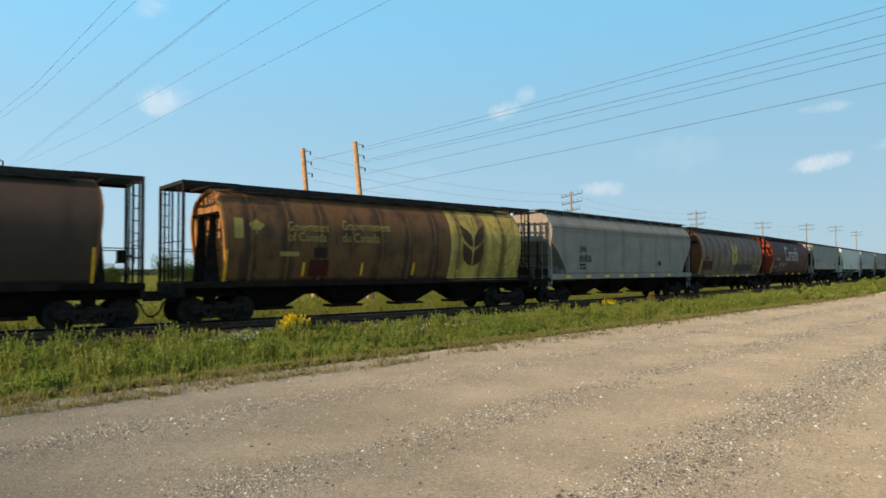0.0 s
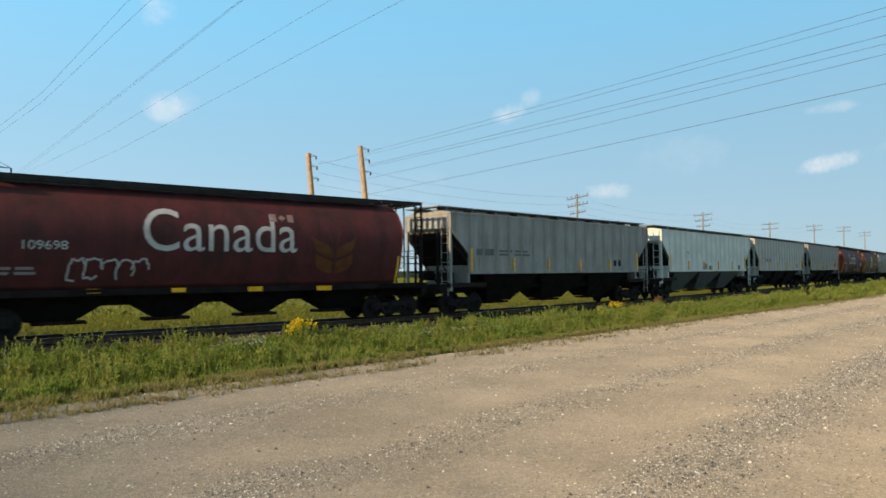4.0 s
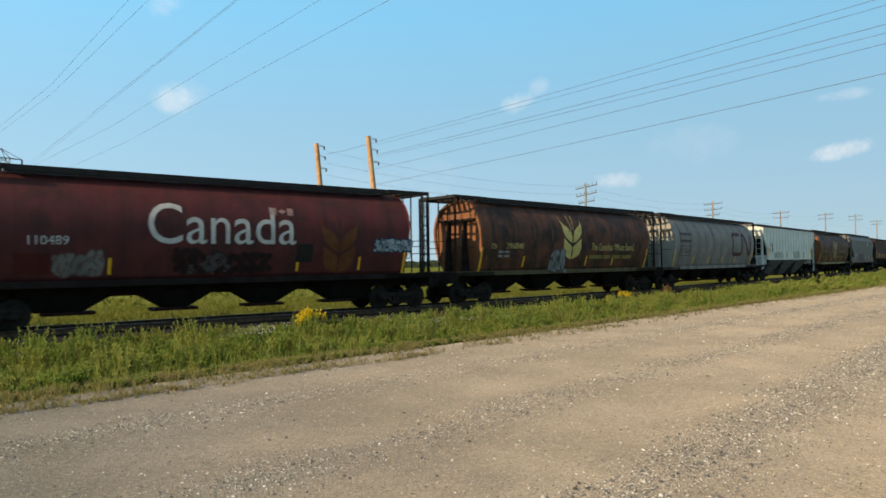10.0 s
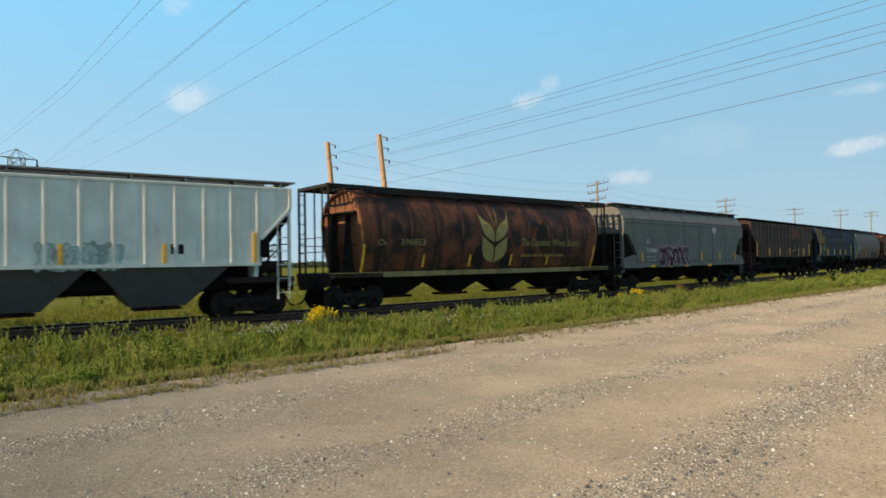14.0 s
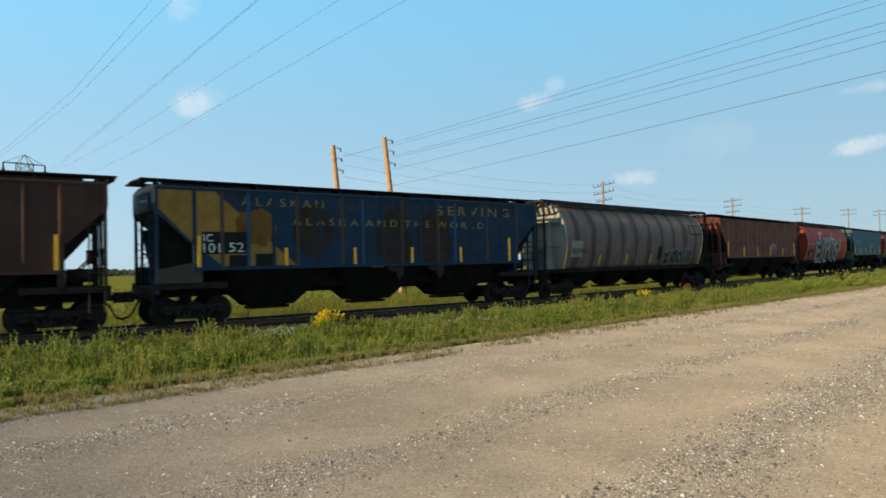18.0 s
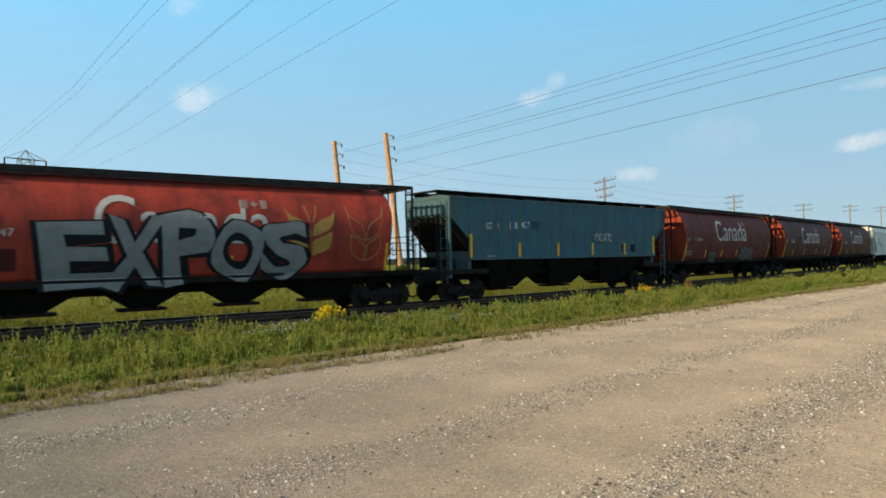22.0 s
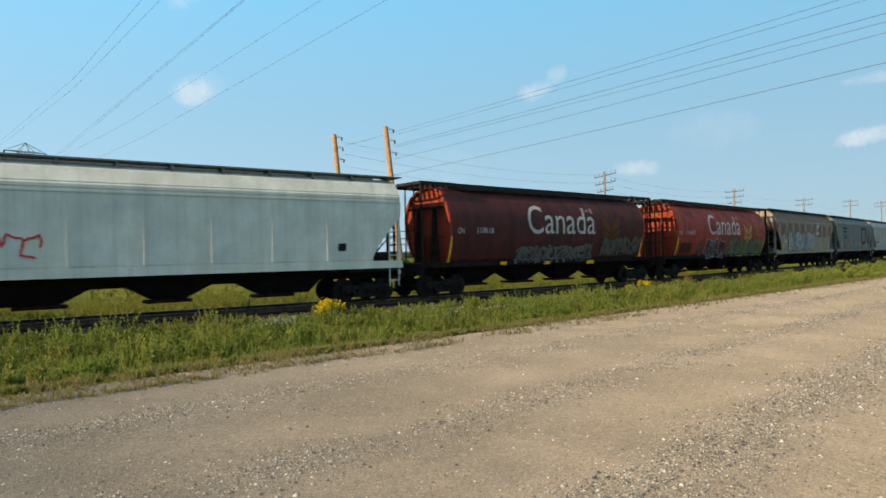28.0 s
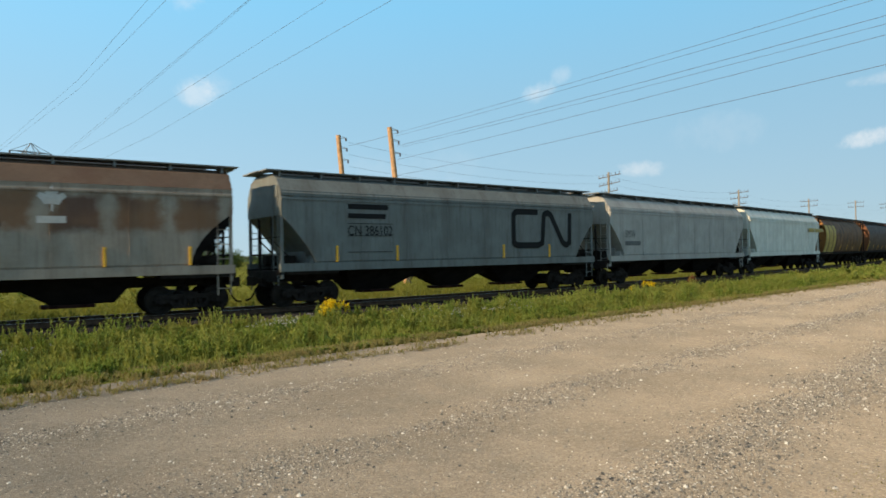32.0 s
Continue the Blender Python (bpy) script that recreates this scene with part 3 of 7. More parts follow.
def add_bogie(root, x):
    b = part("bogie", shared("bolster", lambda g: g.box(-0.22, 0.22, -1.15, 1.15, 0.5, 0.74).rod((0, 0, 0.7), (0, 0, 0.98), 0.22, 12).box(-0.9, 0.9, -0.05, 0.05, 0.42, 0.5), False), iron, root, at=pose(x, 0, 0))
    for s in (-1, 1):
        part("sideframe", shared("sideframe", sideframe_mesh, False), iron, b, at=pose(0, s * 1.0, 0, 0, 0, 0 if s < 0 else 180))
        w = part("wheelset", shared("wheelset", wheelset_mesh, False), wheel_steel, b, at=pose(s * 0.89, 0, WHEEL_R))
        WHEELSETS[s].append(w)


def coupler_mesh(g):
    g.box(8.0, 8.95, -0.09, 0.09, 0.8, 0.97)
    g.hull([(8.86, -0.16, 0.74), (9.12, -0.17, 0.74), (9.2, 0.02, 0.74), (9.06, 0.16, 0.74), (8.86, 0.14, 0.74)], [(8.86, -0.16, 1.03), (9.12, -0.17, 1.03), (9.2, 0.02, 1.03), (9.06, 0.16, 1.03), (8.86, 0.14, 1.03)])
    g.box(8.3, 8.6, -0.3, 0.3, 0.7, 1.08)


def hose_mesh(g):
    g.path([(8.55, -0.3, 0.8), (8.72, -0.32, 0.62), (8.82, -0.32, 0.42), (8.95, -0.3, 0.3), (9.13, -0.28, 0.26)], 0.032, 6)


def add_running_gear(root):
    for s in (-1, 1):
        add_bogie(root, s * BOGIE_X)
        part("coupler", shared("coupler", coupler_mesh), iron, root, at=pose(0, 0, 0, 0, 0, 0 if s > 0 else 180))
        part("air_hose", shared("air_hose", hose_mesh), iron, root, at=pose(0, 0, 0, 0, 0, 0 if s > 0 else 180))
    part("centre_sill", shared("centre_sill", lambda g: g.box(-8.5, 8.5, -0.2, 0.2, 0.82, 1.1)), iron, root)
    wheel = Geo()
    if "brake_wheel" not in MESHES:
        c = Vector((8.62, 0.55, 2.35))
        ring = [c + Vector((0.03, 0.28 * math.cos(k * math.pi / 8), 0.28 * math.sin(k * math.pi / 8))) for k in range(17)]
        wheel.path(ring, 0.018, 5)
        for k in range(4):
            wheel.rod(c, ring[k * 4], 0.014, 5)
        wheel.rod(c - Vector((0.35, 0, 0)), c, 0.03, 6)
        wheel.box(8.15, 8.4, 0.38, 0.72, 2.1, 2.55)
        MESHES["brake_wheel"] = wheel.mesh("brake_wheel")
    part("brake_wheel", MESHES["brake_wheel"], iron, root)


def ladder_mesh(g, x, y, z0, z1, along_x=0.42, along_y=0.0, step=0.36, r=0.022):
    a, b = Vector((x, y, 0)), Vector((x + along_x, y + along_y, 0))
    for p in (a, b):
        g.rod((p.x, p.y, z0), (p.x, p.y, z1), r * 1.25, 6)
    z = z0 + 0.2
    while z < z1:
        g.rod((a.x, a.y, z), (b.x, b.y, z), r * 0.8, 5)
        z += step


# ---- round-sided cars ----
ROUND = [(1.28, 1.24), (1.6, 1.37), (2.0, 1.5), (2.4, 1.575), (2.75, 1.6), (3.1, 1.58), (3.4, 1.49), (3.7, 1.33), (3.95, 1.13), (4.15, 0.87), (4.28, 0.5), (4.32, 0.0)]


def profile_width(prof, z):
    for (z0, w0), (z1, w1) in zip(prof, prof[1:]):
        if z0 <= z <= z1:
            return w0 + (w1 - w0) * (z - z0) / (z1 - z0)
    return prof[0][1] if z < prof[0][0] else 0.0


def round_end(z):
    e = 7.27
    if z < 3.3:
        e -= 0.1 * (3.3 - z) + 0.05 * max(0, 2.0 - z)
    if z > 3.9:
        e -= 0.35 * (z - 3.9)
    return e


def round_body_mesh(g):
    fine = []
    for (z0, w0), (z1, w1) in zip(ROUND, ROUND[1:]):
        fine += [(z0, w0), ((z0 + z1) / 2, (w0 + w1) / 2 + 0.012)]
    fine.append(ROUND[-1])
    ring = [(-w, z) for z, w in fine] + [(w, z) for z, w in fine[-2::-1]]
    # the sheets sink a little between the hoops, each by its own amount
    rng = random.Random(5)
    cuts = [-6.9] + [-6.3 + 1.4 * k for k in range(10)] + [6.9]
    rings = [[(-round_end(z), y, z) for y, z in ring]]
    for a, b in zip(cuts, cuts[1:]):
        deep = rng.uniform(0.004, 0.013)
        skew = rng.uniform(0.8, 1.3)
        for k in range(6):
            u = k / 6
            sink = deep * math.sin(math.pi * u ** skew)
            rings.append([(a + (b - a) * u, y - math.copysign(sink, y) if 1.4 < z < 4.1 else y, z) for y, z in ring])
    rings.append([(6.9, y, z) for y, z in ring])
    rings.append([(round_end(z), y, z) for y, z in ring])
    g.loft(rings, closed=True, caps=True)


def end_sheet_mesh(g):
    """The plate over a round car's end, a little proud of the body."""
    ring = [(-w * 0.985, z) for z, w in ROUND] + [(w * 0.985, z) for z, w in ROUND[-2::-1]]
    g.hull([(round_end(z) - 0.05, y, z) for y, z in ring], [(round_end(z) + 0.012, y, z) for y, z in ring])


def end_rim_mesh(g):
    """The flange round a round car's end, proud of the end plate."""
    outer = [(-w, z) for z, w in ROUND[1:]] + [(w, z) for z, w in ROUND[-2:0:-1]]
    inner = [(y * 0.925, 2.7 + (z - 2.7) * 0.93) for y, z in outer]
    g.loft([[(round_end(z) - 0.03, y, z) for y, z in outer], [(round_end(z) + 0.1, y, z) for y, z in outer],
            [(round_end(z) + 0.1, y, z) for y, z in inner], [(round_end(z) - 0.03, y, z) for y, z in inner]], closed=False, caps=False, smooth=False)


def hoop_mesh(g):
    ring = [(-w - 0.012, z) for z, w in ROUND] + [(w + 0.012, z) for z, w in ROUND[-2::-1]]
    ring[len(ROUND) - 1] = (0, 4.335)
    g.loft([[(x, y, z) for y, z in ring] for x in (-0.07, 0.07)], closed=False, caps=False)


def hopper_mesh(g, out, half, low, top_y, mid_z):
    """A discharge hopper with sloping sheets; its outer sheet is steeper by out (0 for the inner ones)."""
    a = [(-half, -top_y, mid_z + 0.16), (half, -top_y, mid_z + 0.16), (half, top_y, mid_z + 0.16), (-half, top_y, mid_z + 0.16)]
    b = [(-half, -top_y * 0.75, mid_z), (half, -top_y * 0.75, mid_z), (half, top_y * 0.75, mid_z), (-half, top_y * 0.75, mid_z)]
    c = [(-low - out, -0.34, 0.44), (low, -0.34, 0.44), (low, 0.34, 0.44), (-low - out, 0.34, 0.44)]
    g.hull(b, a)
    g.hull(c, [(x * 0.999, y, z - 0.002) for x, y, z in b])


def outlet_mesh(g):
    g.box(-0.74, 0.74, -0.36, 0.36, 0.34, 0.43)
    g.rod((-0.55, -0.6, 0.39), (-0.55, 0.6, 0.39), 0.04, 6).rod((0.55, -0.6, 0.39), (0.55, 0.6, 0.39), 0.04, 6)


def end_roof_mesh(g):
    g.box(6.55, 8.6, -0.09, 0.09, 4.37, 4.41)


def cage_part_meshes():
    posts = []
    for y in (-1.2, -0.72, 0.1, 0.72, 1.2):
        posts.append(((8.55, y, 1.3), (8.55, y, 4.36)))
    return posts


def end_deck_mesh(g):
    g.box(6.2, 8.62, -1.36, 1.36, 1.12, 1.28)
    g.box(8.5, 8.62, -1.3, 1.3, 0.86, 1.12)


def handrail_mesh(g):
    for z in (2.05, 2.55):
        g.rod((8.56, -1.2, z), (8.56, 1.2, z), 0.016, 5)
    for y in (-1.2, 1.2):
        g.rod((7.3, y, 2.3), (8.56, y, 2.3), 0.016, 5)


def hood_mesh(g):
    g.box(7.23, 7.42, -1.2, 1.2, 3.42, 3.5)
    for y in (-0.55, 0.55):
        g.hull([(6.9, y - 0.03, 1.3), (7.6, y - 0.03, 1.3), (7.4, y - 0.03, 3.45), (7.2, y - 0.03, 3.45)], [(6.9, y + 0.03, 1.3), (7.6, y + 0.03, 1.3), (7.4, y + 0.03, 3.45), (7.2, y + 0.03, 3.45)])


def round_walk_mesh(g):
    for s in (-1, 1):
        g.box(-6.56, 6.56, s * 0.8 - 0.3, s * 0.8 + 0.3, 4.36, 4.41)
        g.box(-6.56, 6.56, s * 1.09 - 0.015, s * 1.09 + 0.015, 4.25, 4.41)
    g.box(-6.5, 6.5, -0.3, 0.3, 4.3, 4.44)


def strips_round(root, xs, z0=1.45, z1=1.92, w=0.045):
    """Upright reflective strips on the curved side."""
    for x in xs:
        tall = abs(x) > 6.6
        za, zb = (1.3, 2.3) if tall else (z0, z1)
        key = "strip_r_%.2f_%.2f" % (za, zb)

        def build(g):
            n = 6
            f = [(-w, -profile_width(ROUND, za + (zb - za) * k / n) - 0.014, za + (zb - za) * k / n) for k in range(n + 1)]
            b = [(w, p[1], p[2]) for p in f]
            g.loft([f, b], closed=False, caps=False, smooth=False)
            f2 = [(-w, p[1] + 0.03, p[2]) for p in f]
            b2 = [(w, p[1] + 0.03, p[2]) for p in f]
            g.loft([f2, f, ], closed=False, caps=False, smooth=False).loft([b, b2], closed=False, caps=False, smooth=False)
        part("reflective_strip", shared(key, build), yellow, root, at=pose(x, 0, 0))


def round_car(root, paint, dark, hoops, strips, end_paint, sill):
    body = part("body", shared("round_body", round_body_mesh), paint, root)
    for x in hoops:
        part("hoop", shared("hoop", hoop_mesh), dark, root, at=pose(x, 0, 0))
    for s in (-1, 1):
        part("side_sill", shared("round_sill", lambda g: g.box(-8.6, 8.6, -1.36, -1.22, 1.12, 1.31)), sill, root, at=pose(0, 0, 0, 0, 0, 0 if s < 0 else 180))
        turn = pose(0, 0, 0, 0, 0, 0 if s > 0 else 180)
        for k in range(7):
            part("roof_slat", shared("end_roof", end_roof_mesh), board, root, at=turn @ pose(0, -1.11 + 0.37 * k, 0))
        for y in (-1.19, 1.19):
            part("roof_beam", shared("roof_beam_x", lambda g: g.box(6.55, 8.6, -0.03, 0.03, 4.28, 4.37)), board, root, at=turn @ pose(0, y, 0))
        for x in (6.6, 7.5, 8.56):
            part("roof_beam", shared("roof_beam_y", lambda g: g.box(-0.03, 0.03, -1.16, 1.16, 4.3, 4.37)), board, root, at=turn @ pose(x, 0, 0))
        part("end_deck", shared("end_deck", end_deck_mesh), iron, root, at=turn)
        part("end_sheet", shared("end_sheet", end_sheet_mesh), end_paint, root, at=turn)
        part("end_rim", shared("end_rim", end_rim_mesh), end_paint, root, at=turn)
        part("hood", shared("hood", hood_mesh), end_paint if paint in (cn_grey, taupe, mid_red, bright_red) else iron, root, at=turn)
        part("handrail", shared("handrail", handrail_mesh), iron, root, at=turn)
        for k, (a, b) in enumerate(cage_part_meshes()):
            part("post", shared("post_%d" % k, lambda g: g.rod(a, b, 0.055 if abs(a[1]) > 1 else 0.034, 6)), iron, root, at=turn)
        part("ladder", shared("round_ladder", lambda g: ladder_mesh(g, 8.24, -1.24, 1.1, 4.28, 0.3)), iron, root, at=turn)
    for k in range(4):
        outer = k in (0, 3)
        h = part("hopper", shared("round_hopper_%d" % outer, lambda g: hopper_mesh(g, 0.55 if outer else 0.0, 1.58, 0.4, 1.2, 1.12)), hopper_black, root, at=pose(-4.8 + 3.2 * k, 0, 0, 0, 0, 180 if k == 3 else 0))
        part("outlet", shared("outlet", outlet_mesh), outlet_rust, h)
    part("running_board", shared("round_walk", round_walk_mesh), board, root)
    strips_round(root, strips)
    add_running_gear(root)


# ---- ribbed cars with sloping ends ----
def ribbed_body_mesh(g):
    side = [(-7.35, 1.66), (7.35, 1.66), (7.35, 2.4), (8.5, 3.4), (8.5, 3.98), (-8.5, 3.98), (-8.5, 3.4), (-7.35, 2.4)]
    g.hull([(x, -1.5, z) for x, z in side], [(x, 1.5, z) for x, z in side])
    roof = [(-1.53, 3.96), (-1.53, 4.03), (-0.9, 4.12), (0, 4.15), (0.9, 4.12), (1.53, 4.03), (1.53, 3.96)]
    g.hull([(-8.52, y, z) for y, z in roof], [(8.52, y, z) for y, z in roof])
    for y in (-1.53, 1.53):
        g.box(-7.37, 7.37, y - 0.03, y + 0.03, 1.6, 1.7)
        for s in (-1, 1):
            g.box(min(s * 8.42, s * 8.52), max(s * 8.42, s * 8.52), y - 0.03, y + 0.03, 3.38, 4.0)
            g.hull([(s * 7.33, y - 0.025, 2.4), (s * 7.43, y - 0.025, 2.4), (s * 8.52, y - 0.025, 3.34), (s * 8.5, y - 0.025, 3.46)], [(s * 7.33, y + 0.025, 2.4), (s * 7.43, y + 0.025, 2.4), (s * 8.52, y + 0.025, 3.34), (s * 8.5, y + 0.025, 3.46)])


def ribbed_hopper_mesh(g):
    top = [(-2.1, -1.46, 1.64), (2.1, -1.46, 1.64), (2.1, 1.46, 1.64), (-2.1, 1.46, 1.64)]
    low = [(-0.85, -0.5, 0.46), (0.85, -0.5, 0.46), (0.85, 0.5, 0.46), (-0.85, 0.5, 0.46)]
    g.hull(low, top)


def bulkhead_mesh(g):
    """The plate under a slope sheet that closes the end hopper above the deck."""
    g.box(7.18, 7.33, -1.38, 1.38, 1.2, 1.66)
    g.box(7.33, 7.39, -1.1, 1.1, 1.2, 2.3)


def slope_brace_mesh(g):
    for y in (-0.6, 0.6):
        g.rod((7.4, y, 1.3), (8.4, y, 2.2), 0.03, 6)
        g.box(8.4, 8.48, y - 0.04, y + 0.04, 1.2, 3.4)
    g.rod((8.45, -1.45, 1.75), (8.45, 1.45, 1.75), 0.02, 5).rod((8.45, -1.45, 2.3), (8.45, 1.45, 2.3), 0.02, 5).rod((7.4, -1.46, 1.72), (8.45, -1.46, 1.72), 0.02, 5)


def tank_mesh(g):
    g.rod((7.5, -0.75, 1.55), (8.2, -0.75, 1.55), 0.19, 12)


def sill_end_mesh(g):
    g.box(6.2, 8.6, -1.5, -1.34, 1.08, 1.26)
    g.box(6.2, 8.6, 1.34, 1.5, 1.08, 1.26)
    g.box(6.2, 8.6, -1.34, 1.34, 1.12, 1.2)
    g.box(8.5, 8.62, -1.34, 1.34, 0.86, 1.2)


def flat_walk_mesh(g, t=4.5):
    for y in (-0.78, 0.78):
        g.box(-8.85, 8.85, y - 0.36, y + 0.36, t - 0.04, t)
        x = -8.3
        while x < 8.4:
            g.box(x - 0.03, x + 0.03, y - 0.3, y + 0.3, t - 0.22, t - 0.04)
            x += 1.66
    for x in (-8.8, -8.55, 8.55, 8.8):
        g.box(x - 0.1, x + 0.1, -0.42, 0.42, t - 0.04, t)
    g.box(-8.0, 8.0, -0.28, 0.28, t - 0.3, t - 0.02)


def ribbed_car(root, paint, rib_paint, under, posts, strips, walk_mat, frame_z=0.98, closed=None):
    part("body", shared("ribbed_body", ribbed_body_mesh), paint, root)
    for k in range(posts):
        x = -7.28 + 14.56 * k / (posts - 1)
        zb = 1.7
        for s in (-1, 1):
            part("rib", shared("rib_%.2f" % zb, lambda g: g.hull([(-0.07, -1.5, zb), (0.07, -1.5, zb), (0.04, -1.53, zb), (-0.04, -1.53, zb)], [(-0.07, -1.5, 3.95), (0.07, -1.5, 3.95), (0.04, -1.53, 3.95), (-0.04, -1.53, 3.95)])), rib_paint[k % len(rib_paint)], root, at=pose(x, 0, 0, 0, 0, 0 if s < 0 else 180))
    for k in range(3):
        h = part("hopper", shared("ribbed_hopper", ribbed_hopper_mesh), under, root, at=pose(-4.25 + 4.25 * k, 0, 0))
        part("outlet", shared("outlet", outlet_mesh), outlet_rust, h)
    # near-black skirts put the shade between the hoppers into colour
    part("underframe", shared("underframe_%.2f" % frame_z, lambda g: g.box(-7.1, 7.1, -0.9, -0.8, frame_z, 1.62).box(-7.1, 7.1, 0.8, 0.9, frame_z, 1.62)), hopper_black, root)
    open_ends(root, paint)
    if closed:
        close_ends(root, closed, (-1,))
    for s in (-1, 1):
        if s > 0 or not closed:
            # black sheet under the slope: the underside's shadow is put into its colour
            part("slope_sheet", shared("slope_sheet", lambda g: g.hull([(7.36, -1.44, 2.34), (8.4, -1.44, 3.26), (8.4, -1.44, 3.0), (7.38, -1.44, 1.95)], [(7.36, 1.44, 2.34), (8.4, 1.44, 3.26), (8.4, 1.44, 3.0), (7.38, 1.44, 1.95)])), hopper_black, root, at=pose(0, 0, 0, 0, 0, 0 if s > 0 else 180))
    part("running_board", shared("low_walk", lambda g: flat_walk_mesh(g, 4.28)), walk_mat, root)
    for x in strips:
        tall = abs(x) > 6.2
        key = "strip_f_%d" % tall
        part("reflective_strip", shared(key, lambda g: g.box(-0.055, 0.055, -1.56, -1.5, 1.7, 2.62 if tall else 2.26)), yellow, root, at=pose(x, 0, 0))
    add_running_gear(root)


def open_ends(root, paint):
    """The open end platforms under the slope sheets, with posts, ladders and braces."""
    for s in (-1, 1):
        turn = pose(0, 0, 0, 0, 0, 0 if s > 0 else 180)
        part("end_deck", shared("sill_end", sill_end_mesh), iron, root, at=turn)
        for flip in (1, -1):
            part("end_post", shared("end_post%d" % flip, lambda g: g.box(8.4, 8.5, -1.5, -1.4, 0.95, 3.42) if flip > 0 else g.box(8.4, 8.5, 1.4, 1.5, 0.95, 3.42)), paint, root, at=turn)
        part("bulkhead", shared("bulkhead", bulkhead_mesh), paint, root, at=turn)
        part("brace", shared("slope_brace", slope_brace_mesh), iron, root, at=turn)
        part("air_tank", shared("air_tank", tank_mesh), iron, root, at=turn)
        part("brake_valve", shared("brake_valve", lambda g: g.box(7.55, 8.0, 0.1, 0.7, 1.24, 1.7)), iron, root, at=turn)
        part("ladder", shared("side_ladder", lambda g: ladder_mesh(g, 8.0, -1.49, 0.55, 3.1, 0.42, 0.0, 0.44, 0.02)), paint, root, at=turn)
        part("ladder", shared("end_ladder", lambda g: ladder_mesh(g, 8.56, 0.98, 0.75, 3.95, 0.0, 0.4, 0.38, 0.016)), paint, root, at=turn)


def close_ends(root, plate, ends=(-1, 1)):
    """Slope sheets with painted-in shade, and low side plates, that close the end platforms."""
    for s in ends:
        turn = pose(0, 0, 0, 0, 0, 0 if s > 0 else 180)
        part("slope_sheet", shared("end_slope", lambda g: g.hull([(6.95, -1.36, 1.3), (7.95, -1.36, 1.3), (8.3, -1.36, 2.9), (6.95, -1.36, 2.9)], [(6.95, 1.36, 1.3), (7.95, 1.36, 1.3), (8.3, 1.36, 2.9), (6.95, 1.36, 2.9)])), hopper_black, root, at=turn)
        for y in (-1.53, 1.5):
            part("end_plate", shared("low_plate", lambda g: g.hull([(7.05, 0, 1.26), (8.46, 0, 1.26), (8.46, 0, 1.66), (7.4, 0, 1.84), (7.05, 0, 1.84)], [(7.05, 0.03, 1.26), (8.46, 0.03, 1.26), (8.46, 0.03, 1.66), (7.4, 0.03, 1.84), (7.05, 0.03, 1.84)])), plate, root, at=turn @ pose(0, y, 0))


# ---- smooth-sided cars ----
SMOOTH = [(1.4, 1.5), (1.5, 1.56), (3.5, 1.58), (3.62, 1.53), (3.72, 1.55), (4.2, 1.2), (4.38, 0.75), (4.45, 0.0)]


def smooth_body_mesh(g, cut="curve"):
    """The body of a smooth-sided car; its sides are cut back under the end slopes: in a curve, a steep arc or a boxed hole."""
    ring0 = [(-w, z) for z, w in SMOOTH] + [(w, z) for z, w in SMOOTH[-2::-1]]
    rings = []
    xs = [7.15, 7.2, 7.3, 7.5, 7.8, 8.05, 8.3, 8.5] if cut != "boxed" else [7.0, 7.02, 7.15, 7.5, 7.95, 8.5]
    for x in [-q for q in xs[::-1]] + [0] + xs:
        d = max(0, abs(x) - 7.15) / 1.35
        zb = 1.4 + 1.6 * (d ** (0.75 if cut == "curve" else 0.5))
        if cut == "boxed":
            zb = float(np.interp(abs(x), [7.0, 7.02, 7.15, 7.95, 8.5], [1.4, 1.75, 1.95, 2.86, 2.95]))
        rings.append([(x, y, max(z, zb)) for y, z in ring0])
    g.loft(rings, closed=True, caps=True, smooth=False)


def smooth_sill_mesh(g):
    g.box(-8.55, 8.55, -1.585, -1.44, 1.18, 1.44)


def seam_mesh(g):
    g.box(-0.02, 0.02, -1.5815, -1.55, 1.45, 3.5)


